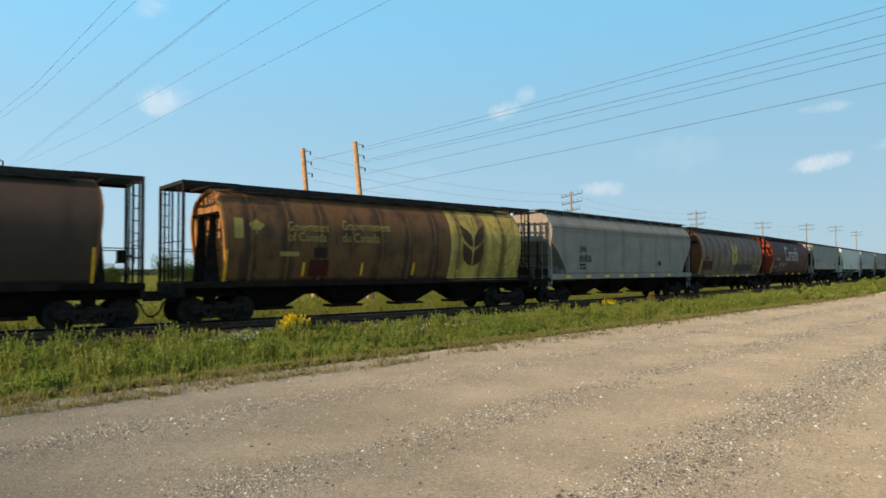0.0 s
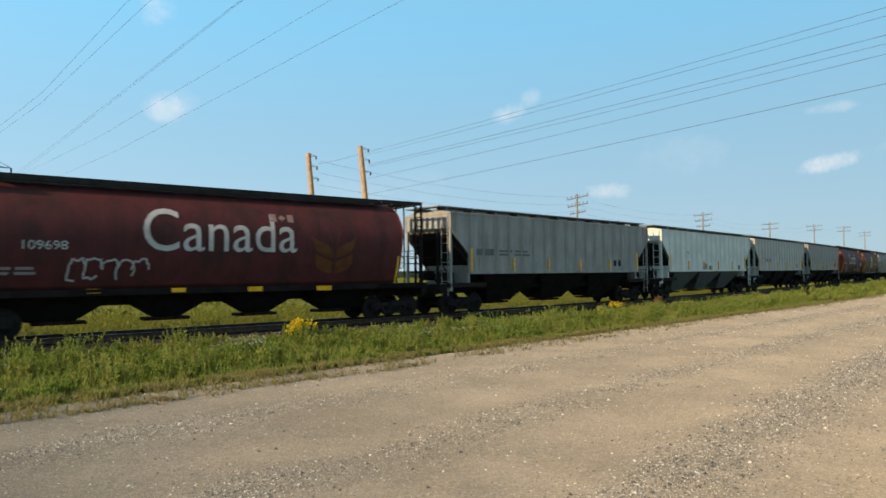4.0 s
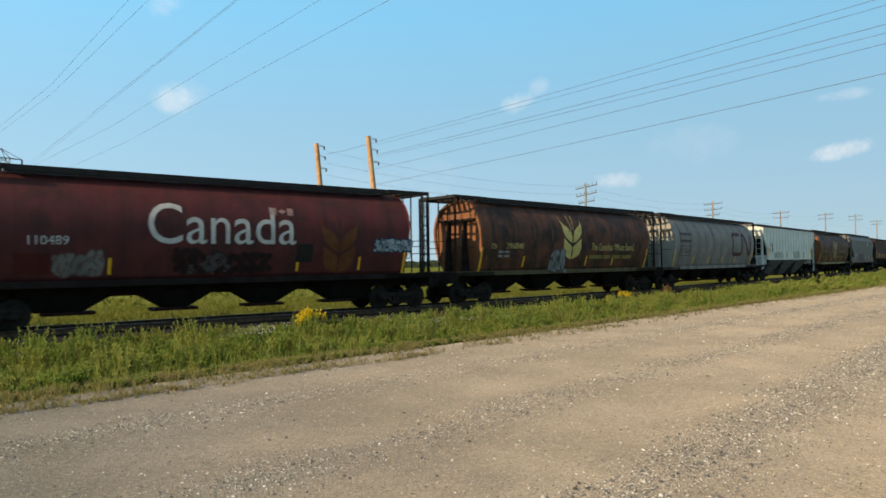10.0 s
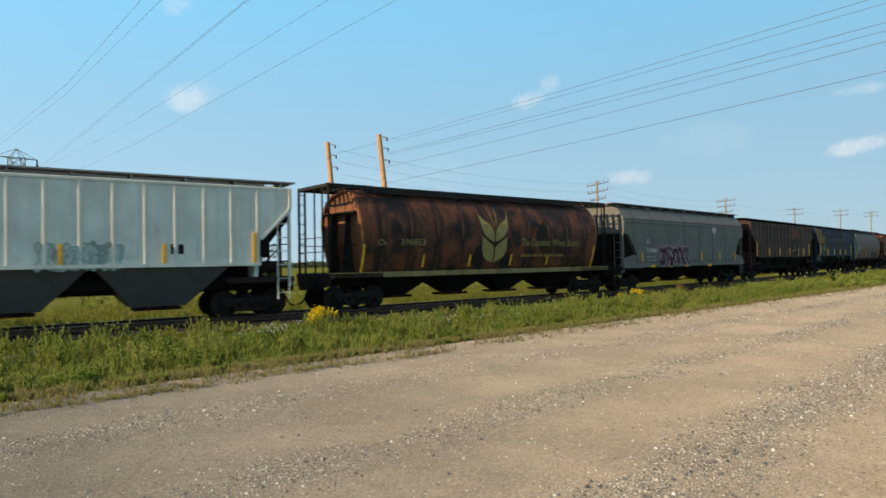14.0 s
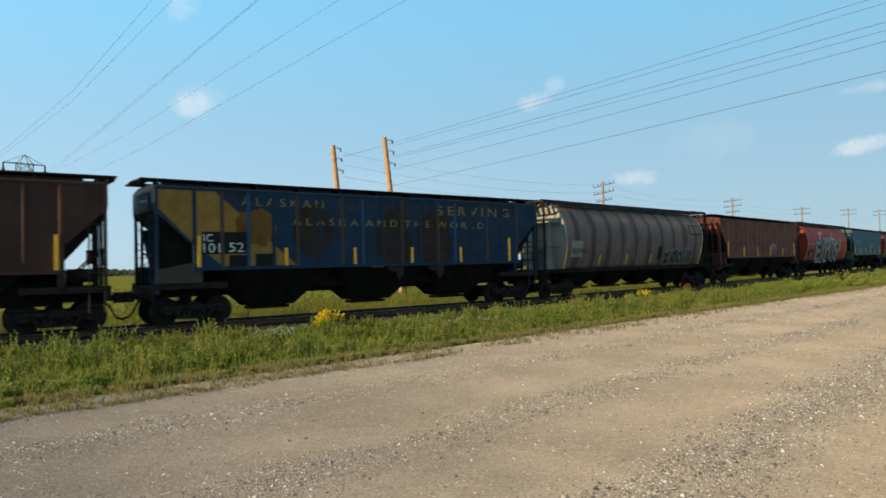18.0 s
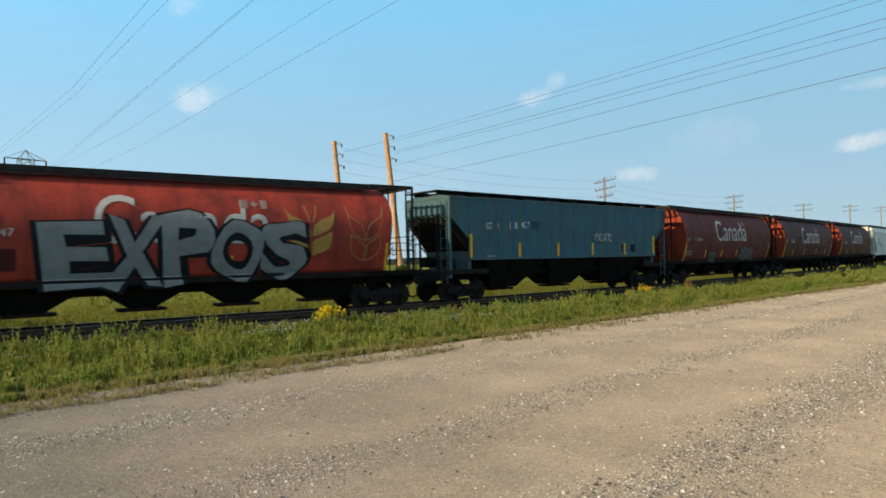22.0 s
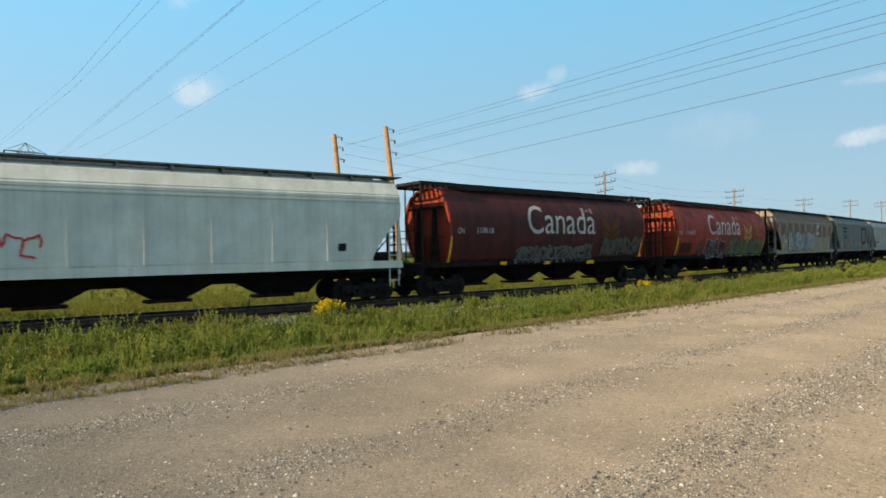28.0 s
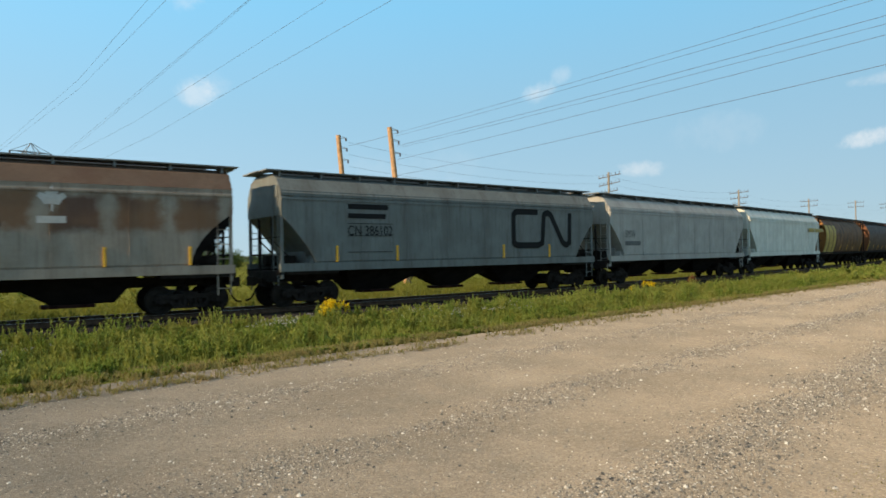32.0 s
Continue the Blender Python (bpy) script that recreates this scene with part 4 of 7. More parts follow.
def smooth_car(root, paint, sill_paint, seams, strips, walk_mat, hoppers=3, marks=(), lined=True, roof_paint=None):
    cut = "curve" if lined else "arc" if roof_paint else "boxed"
    part("body", shared("smooth_body_" + cut, lambda g: smooth_body_mesh(g, cut)), paint, root)
    part("eave_ridge", shared("eave_ridge", lambda g: g.box(-8.47, 8.47, -1.61, -1.5, 3.5, 3.56).box(-8.47, 8.47, 1.5, 1.61, 3.5, 3.56)), paint, root)
    if roof_paint:
        part("roof_sheet", shared("roof_sheet", lambda g: g.loft([[(x, y * 1.004, z + 0.008) for z, y in [(q, -w) for q, w in SMOOTH[4:]] + [(q, w) for q, w in SMOOTH[-2:3:-1]]] for x in (-8.49, 8.49)], closed=False, caps=False, smooth=False)), roof_paint, root, "roof streaked brown with rust")
    if lined:
        for z in (3.63, 3.75):
            for s in (-1, 1):
                part("eave_ridge", shared("eave_step_%.2f" % z, lambda g: g.box(-8.47, 8.47, -1.575 + (z - 3.63) * 0.5, -1.4, z, z + 0.05)), paint, root, at=pose(0, 0, 0, 0, 0, 0 if s < 0 else 180))
    for s in (-1, 1):
        part("side_sill", shared("smooth_sill", smooth_sill_mesh), sill_paint, root, at=pose(0, 0, 0, 0, 0, 0 if s < 0 else 180))
    for x in seams:
        part("seam", shared("seam", seam_mesh), paint, root, at=pose(x, 0, 0))
    pitch = 11.2 / hoppers
    for k in range(hoppers):
        outer = k in (0, hoppers - 1)
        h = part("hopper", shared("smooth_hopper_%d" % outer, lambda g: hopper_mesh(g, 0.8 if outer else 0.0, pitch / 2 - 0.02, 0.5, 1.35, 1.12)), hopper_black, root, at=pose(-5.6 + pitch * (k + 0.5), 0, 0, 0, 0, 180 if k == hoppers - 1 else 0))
        part("outlet", shared("outlet", outlet_mesh), outlet_rust, h)
    open_ends(root, paint)
    if cut == "boxed":
        close_ends(root, paint)
    elif cut == "arc":
        for s in (-1, 1):
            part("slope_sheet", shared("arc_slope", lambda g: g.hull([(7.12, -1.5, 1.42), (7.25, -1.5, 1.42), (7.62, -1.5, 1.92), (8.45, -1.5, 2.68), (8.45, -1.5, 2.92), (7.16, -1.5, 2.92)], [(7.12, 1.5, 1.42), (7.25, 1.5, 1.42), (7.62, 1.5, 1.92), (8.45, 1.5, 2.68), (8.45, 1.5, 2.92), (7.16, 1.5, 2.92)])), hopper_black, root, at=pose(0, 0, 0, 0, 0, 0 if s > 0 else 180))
    part("running_board", shared("flat_walk", flat_walk_mesh), walk_mat, root)
    for x in strips:
        part("reflective_strip", shared("strip_s", lambda g: g.box(-0.045, 0.045, -1.6, -1.55, 1.46, 2.0)), yellow, root, at=pose(x, 0, 0))
    for x in marks:
        part("reflective_mark", shared("sill_mark", lambda g: g.box(-0.25, 0.25, -1.598, -1.55, 1.24, 1.36)), yellow, root, at=pose(x, 0, 0))
    add_running_gear(root)

# paints: name -> (base colour, streak strength, streak colour, dirt)
def paint(name, colour, streak=0.35, streak_colour=(0.05, 0.03, 0.02), dirt=0.3, dirt_colour=(0.04, 0.03, 0.025), rust=0.0, rough=0.68, var=0.12, bands=0.0, band_from=-6.3, band_step=1.4, scabs=0.0):
    colour = tuple(c * 0.93 for c in colour)
    return material(name, colour, rough, var=var, scale=0.9, dirt=dirt, dirt_colour=dirt_colour, streak=streak, streak_colour=streak_colour, rust=rust, bump=0.05, bump_scale=6, spec=0.22, bands=bands, band_from=band_from, band_step=band_step, scabs=scabs)


maroon = paint("faded_maroon_paint", (0.09, 0.018, 0.017), 0.7, (0.026, 0.01, 0.009), 0.88, (0.03, 0.015, 0.012), bands=0.35)
dark_maroon = paint("dark_maroon_paint", (0.092, 0.019, 0.019), 0.6, (0.024, 0.01, 0.009), 0.8, (0.024, 0.013, 0.011), bands=0.25)
mid_red = paint("dull_red_paint", (0.125, 0.023, 0.019), 0.55, (0.06, 0.015, 0.011), 0.6, (0.08, 0.022, 0.015), bands=0.3)
bright_red = paint("bright_orange_red_paint", (0.38, 0.044, 0.026), 0.6, (0.09, 0.018, 0.014), 0.75, (0.06, 0.018, 0.014), bands=0.3)
sooty_brown = paint("soot_caked_brown_paint", (0.15, 0.05, 0.024), 0.95, (0.014, 0.01, 0.008), 1.0, (0.012, 0.009, 0.008), 0.35, bands=0.9)
rust_brown = paint("rusty_brown_paint", (0.115, 0.04, 0.021), 0.85, (0.022, 0.015, 0.012), 0.95, (0.02, 0.014, 0.011), 0.3, bands=0.75)
olive_brown = paint("tarnished_brown_paint", (0.2, 0.126, 0.095), 0.55, (0.05, 0.036, 0.028), 0.5, (0.075, 0.053, 0.041), bands=0.6)
golden_brown = paint("golden_brown_paint", (0.16, 0.075, 0.029), 0.75, (0.026, 0.017, 0.012), 0.8, (0.035, 0.022, 0.016), 0.25, bands=0.8)
dark_brown = paint("sooty_brown_paint", (0.062, 0.038, 0.028), 0.4, (0.03, 0.02, 0.016), 0.4)
cn_grey = paint("streaked_grey_paint", (0.23, 0.208, 0.188), 0.85, (0.07, 0.05, 0.038), 0.4, (0.15, 0.12, 0.095), 0.15, bands=0.6)
pale_grey = paint("pale_blue_grey_paint", (0.3, 0.295, 0.278), 0.9, (0.14, 0.105, 0.085), 0.4, (0.24, 0.21, 0.18), 0.2, bands=0.3, band_from=-7.35, band_step=0.919)
off_white = paint("off_white_paint", (0.63, 0.64, 0.585), 0.35, (0.28, 0.25, 0.2), 0.25, (0.34, 0.32, 0.27), bands=0.12, band_from=-7.35, band_step=0.919)
light_grey = paint("light_grey_paint", (0.41, 0.405, 0.37), 0.5, (0.17, 0.11, 0.085), 0.35, (0.3, 0.27, 0.235), 0.2, bands=0.15, band_from=-7.35, band_step=0.919)
mid_grey = paint("plain_grey_paint", (0.37, 0.355, 0.33), 0.4, (0.13, 0.115, 0.1), 0.3, (0.19, 0.175, 0.155), bands=0.18, band_from=-5.2, band_step=2.1)
warm_grey = paint("dusty_warm_grey_paint", (0.272, 0.234, 0.203), 0.35, (0.1, 0.08, 0.066), 0.4, (0.16, 0.13, 0.105), bands=0.22, band_from=-5.2, band_step=2.1)
mint_grey = paint("dusty_mint_grey_paint", (0.158, 0.17, 0.165), 0.85, (0.07, 0.06, 0.05), 0.5, (0.1, 0.1, 0.09), bands=0.28, band_from=-5.2, band_step=2.1)
slate_grey = paint("slate_grey_paint", (0.142, 0.135, 0.122), 0.35, (0.07, 0.064, 0.056), 0.3, (0.08, 0.077, 0.072), bands=0.3, band_from=-5.2, band_step=2.1)
rust_grey = paint("rust_blotched_grey_paint", (0.315, 0.265, 0.215), 0.5, (0.1, 0.055, 0.035), 0.4, (0.14, 0.085, 0.055), 0.15, bands=0.2, band_from=-5.2, band_step=2.1, scabs=0.85)
taupe = paint("grimy_taupe_paint", (0.155, 0.115, 0.1), 0.8, (0.055, 0.034, 0.027), 0.35, (0.095, 0.068, 0.056), bands=0.85)
oxide = paint("brown_oxide_paint", (0.16, 0.04, 0.022), 0.65, (0.04, 0.017, 0.012), 0.92, (0.05, 0.02, 0.014), 0.2, bands=0.3, band_from=-7.35, band_step=0.919)
navy = paint("dirty_navy_paint", (0.006, 0.03, 0.068), 0.7, (0.014, 0.012, 0.011), 0.8, (0.017, 0.014, 0.012), 0.25, rough=0.75)
teal = paint("dull_teal_paint", (0.042, 0.115, 0.142), 0.9, (0.085, 0.06, 0.038), 0.6, (0.05, 0.075, 0.075), 0.4, bands=0.25, band_from=-7.35, band_step=0.919)
teal_rib = paint("blue_teal_rib_paint", (0.02, 0.125, 0.215), 0.5, (0.06, 0.05, 0.04))
bay_brown = paint("grimy_end_plate_paint", (0.05, 0.042, 0.036), 0.5, (0.02, 0.016, 0.013), 0.5)
sooty_oxide = paint("sooty_oxide_paint", (0.058, 0.023, 0.015), 0.65, (0.025, 0.013, 0.01), 0.85, (0.022, 0.013, 0.01), 0.25, bands=0.3, band_from=-7.35, band_step=0.919)
# these two rib paints are lighter: sun on the ribs is painted in
sooty_rib = paint("sooty_rust_rib_paint", (0.085, 0.03, 0.018), 0.6, (0.04, 0.02, 0.014), 0.5, (0.035, 0.018, 0.013))
oxide_rib = paint("sunlit_oxide_rib_paint", (0.19, 0.056, 0.03), 0.4)
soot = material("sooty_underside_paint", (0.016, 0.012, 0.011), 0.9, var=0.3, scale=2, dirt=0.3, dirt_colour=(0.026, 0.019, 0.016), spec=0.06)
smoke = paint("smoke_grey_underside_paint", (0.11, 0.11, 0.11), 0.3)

rusty_hoop = paint("rusty_hoop_paint", (0.075, 0.04, 0.034), 0.4, (0.03, 0.02, 0.017), 0.3)
dull_hoop = paint("dull_hoop_paint", (0.1, 0.078, 0.06), 0.4, (0.04, 0.03, 0.025), 0.3)
olive_sill = paint("worn_olive_sill_paint", (0.27, 0.215, 0.085), 0.6, (0.035, 0.025, 0.018), 0.8, (0.04, 0.028, 0.02), 0.4)
dim_sill = paint("sooty_olive_sill_paint", (0.09, 0.07, 0.03), 0.7, (0.02, 0.015, 0.012), 0.8, (0.02, 0.015, 0.012), 0.3)
blue_rib = paint("bright_blue_rib_paint", (0.015, 0.06, 0.14), 0.4)
brown_rib = paint("rusted_rib_paint", (0.06, 0.04, 0.03), 0.5)
# end-plate colours carry painted sun, or shade on the bright red cars
ochre_end = paint("bright_ochre_end_paint", (0.34, 0.15, 0.045), 0.4, (0.1, 0.045, 0.02), 0.35)
red_end = paint("sun_shade_red_end_paint", (0.28, 0.04, 0.016), 0.4, (0.08, 0.02, 0.012), 0.4, (0.07, 0.02, 0.013))
brown_end = paint("ochre_brown_end_paint", (0.2, 0.08, 0.035), 0.5, (0.06, 0.03, 0.02), 0.4)
grey_end = paint("cream_grey_end_paint", (0.3, 0.285, 0.25), 0.4, (0.15, 0.12, 0.09), 0.3)
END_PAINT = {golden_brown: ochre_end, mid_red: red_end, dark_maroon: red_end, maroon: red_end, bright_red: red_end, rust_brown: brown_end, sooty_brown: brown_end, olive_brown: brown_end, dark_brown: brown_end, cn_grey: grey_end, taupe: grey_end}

rust_roof = paint("rusted_roof_paint", (0.125, 0.085, 0.062), 0.5, (0.06, 0.035, 0.025), 0.7, (0.09, 0.05, 0.035), 0.4)
grey_board = material("grey_walkway_grating", (0.17, 0.17, 0.165), 0.8, var=0.25, scale=4, rust=0.2, spec=0.3)

CAR_FRONT = [-9.6, 8.7, 27.1, 45.0, 63.2, 81.5, 100.4, 118.7, 137.4, 155.9, 174.4, 192.5, 210.9, 229.5, 247.8, 266.6, 284.9, 302.8, 321.4, 339.7, 358.3, 376.7, 394.9, 413.3, 431.7, 449.9, 468.4, 486.7, 505.3, 523.7, 542.0, 560.3, 578.6, 596.9, 615.2]
HOOPS = [-6.3 + 1.4 * k for k in range(10)]
R_STRIPS = [-7.2, -4.2, -1.6, 1.0, 3.55, 7.1]
F_STRIPS = [-7.2, -4.25, -1.5, 1.3, 4.2, 7.15]
CAR_STRIPS = {45.0: [-7.2, 7.1], 63.2: [-7.2, 7.1], 449.9: [-7.2, 7.1], 155.9: [-7.2, -3.85, -0.65, 2.4, 5.0, 7.1], 394.9: [-7.2, -4.85, -1.5, 2.1, 5.2, 7.1], 413.3: [-7.2, -4.2, -0.9, 2.4, 4.5, 7.1]}
RW, SM, RB = "round_hopper_car", "smooth_hopper_car", "ribbed_hopper_car"
LABELS = {RW: "round-sided grain hopper car", SM: "smooth-sided covered hopper car", RB: "ribbed covered hopper car"}
CARS = [
    (RW, dark_brown, "sooty dark brown"), (RW, golden_brown, "tarnished golden-brown wheat-painted"), (SM, warm_grey, "dusty grey"), (RW, olive_brown, "dull olive-brown"), (RW, dark_maroon, "dark maroon"),
    (RB, pale_grey, "light grey"), (RB, off_white, "pale white-grey"), (RB, light_grey, "rust-streaked light grey"), (RB, pale_grey, "weathered pale grey"), (RW, dark_maroon, "dark maroon"),
    (RW, rust_brown, "rusty brown"), (RW, cn_grey, "streaked light grey"), (RB, off_white, "off-white"), (RW, sooty_brown, "soot-caked rust-brown"), (SM, slate_grey, "slate grey"),
    (RB, sooty_oxide, "sooty rust-brown"), (RB, navy, "navy blue and mustard"), (RW, taupe, "grimy taupe"), (RB, oxide, "brown oxide"), (RW, bright_red, "bright red spray-painted"),
    (RB, teal, "teal blue"), (RW, mid_red, "dull red"), (RW, maroon, "dark maroon"), (RW, maroon, "dark maroon"), (SM, off_white, "clean pale white"),
    (RW, maroon, "dark maroon"), (RW, bright_red, "bright red"), (SM, rust_grey, "rust-blotched grey"), (SM, mint_grey, "dusty mint-grey"), (SM, mid_grey, "plain grey"),
    (SM, off_white, "pale white"), (RW, golden_brown, "tarnished golden-brown wheat-painted"), (RW, dark_brown, "sooty dark brown"), (RW, maroon, "dark maroon"), (RW, dark_brown, "sooty dark brown")]
TRAIN = []
for front, (kind_name, coat, words) in zip(CAR_FRONT, CARS):
    car = tagged(new(kind_name), words + " " + LABELS[kind_name] + " on the rails", "railway car", "cars of the grain train")
    TRAIN.append((car, front + 9.13))
    CAR_RISE[0] = RISE[kind_name]
    if kind_name == RW:
        ribbed_look = coat in (rust_brown, sooty_brown, olive_brown, golden_brown, cn_grey, taupe)
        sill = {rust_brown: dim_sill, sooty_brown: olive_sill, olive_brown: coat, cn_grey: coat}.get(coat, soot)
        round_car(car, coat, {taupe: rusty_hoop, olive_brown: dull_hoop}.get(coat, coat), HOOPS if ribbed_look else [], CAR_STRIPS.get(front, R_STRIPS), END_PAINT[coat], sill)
    elif kind_name == RB:
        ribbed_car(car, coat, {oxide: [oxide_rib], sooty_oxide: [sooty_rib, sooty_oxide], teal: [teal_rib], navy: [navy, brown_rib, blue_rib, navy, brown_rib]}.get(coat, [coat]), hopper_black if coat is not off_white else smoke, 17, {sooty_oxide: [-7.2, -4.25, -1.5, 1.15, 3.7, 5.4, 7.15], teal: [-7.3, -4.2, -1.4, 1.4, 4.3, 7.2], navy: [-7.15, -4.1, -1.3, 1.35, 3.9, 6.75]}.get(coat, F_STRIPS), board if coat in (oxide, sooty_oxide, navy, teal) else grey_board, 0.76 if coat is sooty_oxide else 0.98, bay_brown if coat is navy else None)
    else:
        smooth_car(car, coat, coat, [-5.2, -3.1, -1.0, 1.1, 3.2, 5.3], {rust_grey: [-7.05, -4.4, 1.9, 4.6, 7.1], mint_grey: [-6.3, -3.6, 2.2, 5.2], slate_grey: [-6.5, 1.4, 4.3, 6.9]}.get(coat, []), grey_board, marks=[-7.0, -5.0, -3.0, -1.3, 0.4, 2.6, 5.0] if coat is warm_grey else [], lined=coat not in (rust_grey, slate_grey), roof_paint=rust_roof if coat is rust_grey else None)


# ---- lettering, emblems, spray paint and placards ----
INKS = {"reflective": (0.8, 0.4, 0.015), "dim_yellow": (0.2, 0.15, 0.05), "lime_yellow": (0.36, 0.33, 0.075), "dim_mustard": (0.23, 0.155, 0.05), "old_yellow": (0.34, 0.25, 0.07), "cream_yellow": (0.52, 0.37, 0.09), "panel_brown": (0.075, 0.04, 0.022), "panel_olive": (0.17, 0.11, 0.035), "patch_maroon": (0.07, 0.016, 0.014), "patch_brown": (0.035, 0.02, 0.015),
        "black_stencil": (0.012, 0.012, 0.013), "navy_stencil": (0.015, 0.03, 0.05), "brown_stencil": (0.035, 0.024, 0.02), "white": (0.48, 0.44, 0.41), "rust_film": (0.03, 0.022, 0.019), "mustard_film": (0.15, 0.07, 0.02), "teal_shadow": (0.03, 0.055, 0.06), "flag_rose": (0.3, 0.17, 0.15), "clean_white": (0.6, 0.58, 0.55), "faint_wheat": (0.12, 0.045, 0.018), "faint_white": (0.24, 0.21, 0.2),
        "patch_grey": (0.12, 0.12, 0.12), "patch_blue": (0.25, 0.34, 0.37), "patch_dark": (0.022, 0.018, 0.016), "patch_orange": (0.17, 0.042, 0.018), "placard_brown": (0.23, 0.12, 0.045), "cream": (0.52, 0.4, 0.14),
        "old_olive": (0.21, 0.18, 0.06), "faint_maroon": (0.085, 0.065, 0.06), "logo_maroon": (0.075, 0.032, 0.03), "mustard": (0.25, 0.135, 0.032), "cream_orange": (0.4, 0.22, 0.06), "patch_soot": (0.012, 0.011, 0.01), "patch_ember": (0.075, 0.02, 0.012), "old_cream": (0.3, 0.235, 0.09)}
SPRAY = {"tag_chalk": ((0.15, 0.13, 0.12), (0.1, 0.06, 0.055)), "tag_shadow": ((0.022, 0.012, 0.012), (0.04, 0.016, 0.015)), "tag_ash": ((0.14, 0.12, 0.115), (0.035, 0.025, 0.025)), "tag_soot": ((0.1, 0.09, 0.08), (0.025, 0.022, 0.02)), "tag_pale": ((0.38, 0.36, 0.35), None), "tag_dim": ((0.3, 0.33, 0.33), (0.06, 0.06, 0.06)), "tag_steel": ((0.21, 0.21, 0.21), (0.05, 0.05, 0.05)), "tag_grey": ((0.11, 0.105, 0.1), (0.03, 0.03, 0.03)), "tag_cyan": ((0.3, 0.34, 0.37), (0.03, 0.05, 0.08)),
         "tag_green": ((0.4, 0.45, 0.42), (0.22, 0.32, 0.29)), "tag_maroon": ((0.06, 0.012, 0.022), (0.33, 0.31, 0.31)), "tag_black": ((0.03, 0.028, 0.028), (0.24, 0.23, 0.22)), "tag_silver": ((0.2, 0.2, 0.2), (0.012, 0.012, 0.014)), "tag_red": ((0.5, 0.05, 0.05), None),
         "tag_olive": ((0.14, 0.15, 0.075), (0.035, 0.035, 0.03)), "tag_white": ((0.3, 0.315, 0.32), (0.02, 0.02, 0.022))}


def ink(name, colour=None):
    return material(name, colour or INKS[name], 0.6, var=0.15, scale=2.5, dirt=0.35, dirt_colour=tuple(c * 0.45 for c in (colour or INKS[name])), spec=0.08)


GLYPHS = {}


def glyphs(word, bold=0.0):
    """Flat points and faces of a word in the built-in font, in a box from 0 to 1."""
    key = (word, bold)
    if key not in GLYPHS:
        cu = bpy.data.curves.new("word", "FONT")
        cu.body, cu.offset, cu.resolution_u = word, bold, 4
        ob = bpy.data.objects.new("word", cu)
        scene.collection.objects.link(ob)
        me = bpy.data.meshes.new_from_object(ob.evaluated_get(bpy.context.evaluated_depsgraph_get()))
        pts = [(v.co.x, v.co.y) for v in me.vertices]
        fs = [tuple(p.vertices) for p in me.polygons]
        bpy.data.objects.remove(ob)
        bpy.data.meshes.remove(me)
        lo = [min(p[i] for p in pts) for i in (0, 1)]
        hi = [max(p[i] for p in pts) for i in (0, 1)]
        GLYPHS[key] = ([((x - lo[0]) / (hi[0] - lo[0]), (z - lo[1]) / (hi[1] - lo[1])) for x, z in pts], fs)
    return GLYPHS[key]


def islands(pts, faces):
    """The letters of a word, apart."""
    home = list(range(len(pts)))

    def find(i):
        while home[i] != i:
            home[i] = home[home[i]]
            i = home[i]
        return i
    for f in faces:
        for a in f[1:]:
            home[find(a)] = find(f[0])
    groups = {}
    for f in faces:
        groups.setdefault(find(f[0]), []).append(f)
    out = []
    for fs in groups.values():
        ids = sorted({i for f in fs for i in f})
        at = {i: k for k, i in enumerate(ids)}
        out.append(([pts[i] for i in ids], [tuple(at[i] for i in f) for f in fs]))
    return out


def side_of(kind_name):
    """How far the side stands from the centre line at height z, for that kind of car."""
    if kind_name == RW:
        return lambda z: profile_width(ROUND, z) + 0.012 if z > 1.311 else 1.364
    if kind_name == SM:
        return lambda z: 1.585 if z < 3.5 else profile_width(SMOOTH, z) + 0.01
    return lambda z: 1.5


def decal(root, name, shapes, mat, wide, off, label="", faces=None):
    """Thin paint on a car's side: shapes are polygons of (x, z), each a hair above the last."""
    bm = bmesh.new()
    if faces is None:
        for k, poly in enumerate(shapes):
            vs = [bm.verts.new((x, -k * 0.0006, z)) for x, z in poly]
            bm.faces.new(vs)
    else:
        vs = [bm.verts.new((x, 0, z)) for x, z in shapes]
        for f in faces:
            if len(set(f)) == len(f):
                try:
                    bm.faces.new([vs[i] for i in f])
                except ValueError:
                    pass
    bmesh.ops.triangulate(bm, faces=bm.faces[:])
    z0, z1 = min(v.co.z for v in bm.verts), max(v.co.z for v in bm.verts)
    if wide(2.0) != wide(3.0) or z1 > 3.5:
        z = 0.15 * math.ceil(z0 / 0.15)
        while z < z1:
            bmesh.ops.bisect_plane(bm, geom=bm.verts[:] + bm.edges[:] + bm.faces[:], plane_co=(0, 0, z), plane_no=(0, 0, 1))
            z += 0.15
    for v in bm.verts:
        v.co.y = v.co.y - wide(v.co.z) - off
        v.co.z = tall(v.co.z)
    bmesh.ops.recalc_face_normals(bm, faces=bm.faces)
    me = bpy.data.meshes.new(name)
    bm.to_mesh(me)
    bm.free()
    return part(name, me, mat, root, label)


def blob(cx, cz, rx, rz, rng):
    """A puffed-up sprayed letter shape."""
    n = 16
    a = [rng.uniform(0.72, 1.12) for _ in range(n)]
    pts = []
    for k in range(n):
        t = 2 * math.pi * k / n
        c, s = math.cos(t), math.sin(t)
        ex = 0.6
        pts.append((cx + rx * a[k] * math.copysign(abs(c) ** ex, c) + 0.12 * rz * s, cz + rz * a[k] * math.copysign(abs(s) ** ex, s)))
    return pts


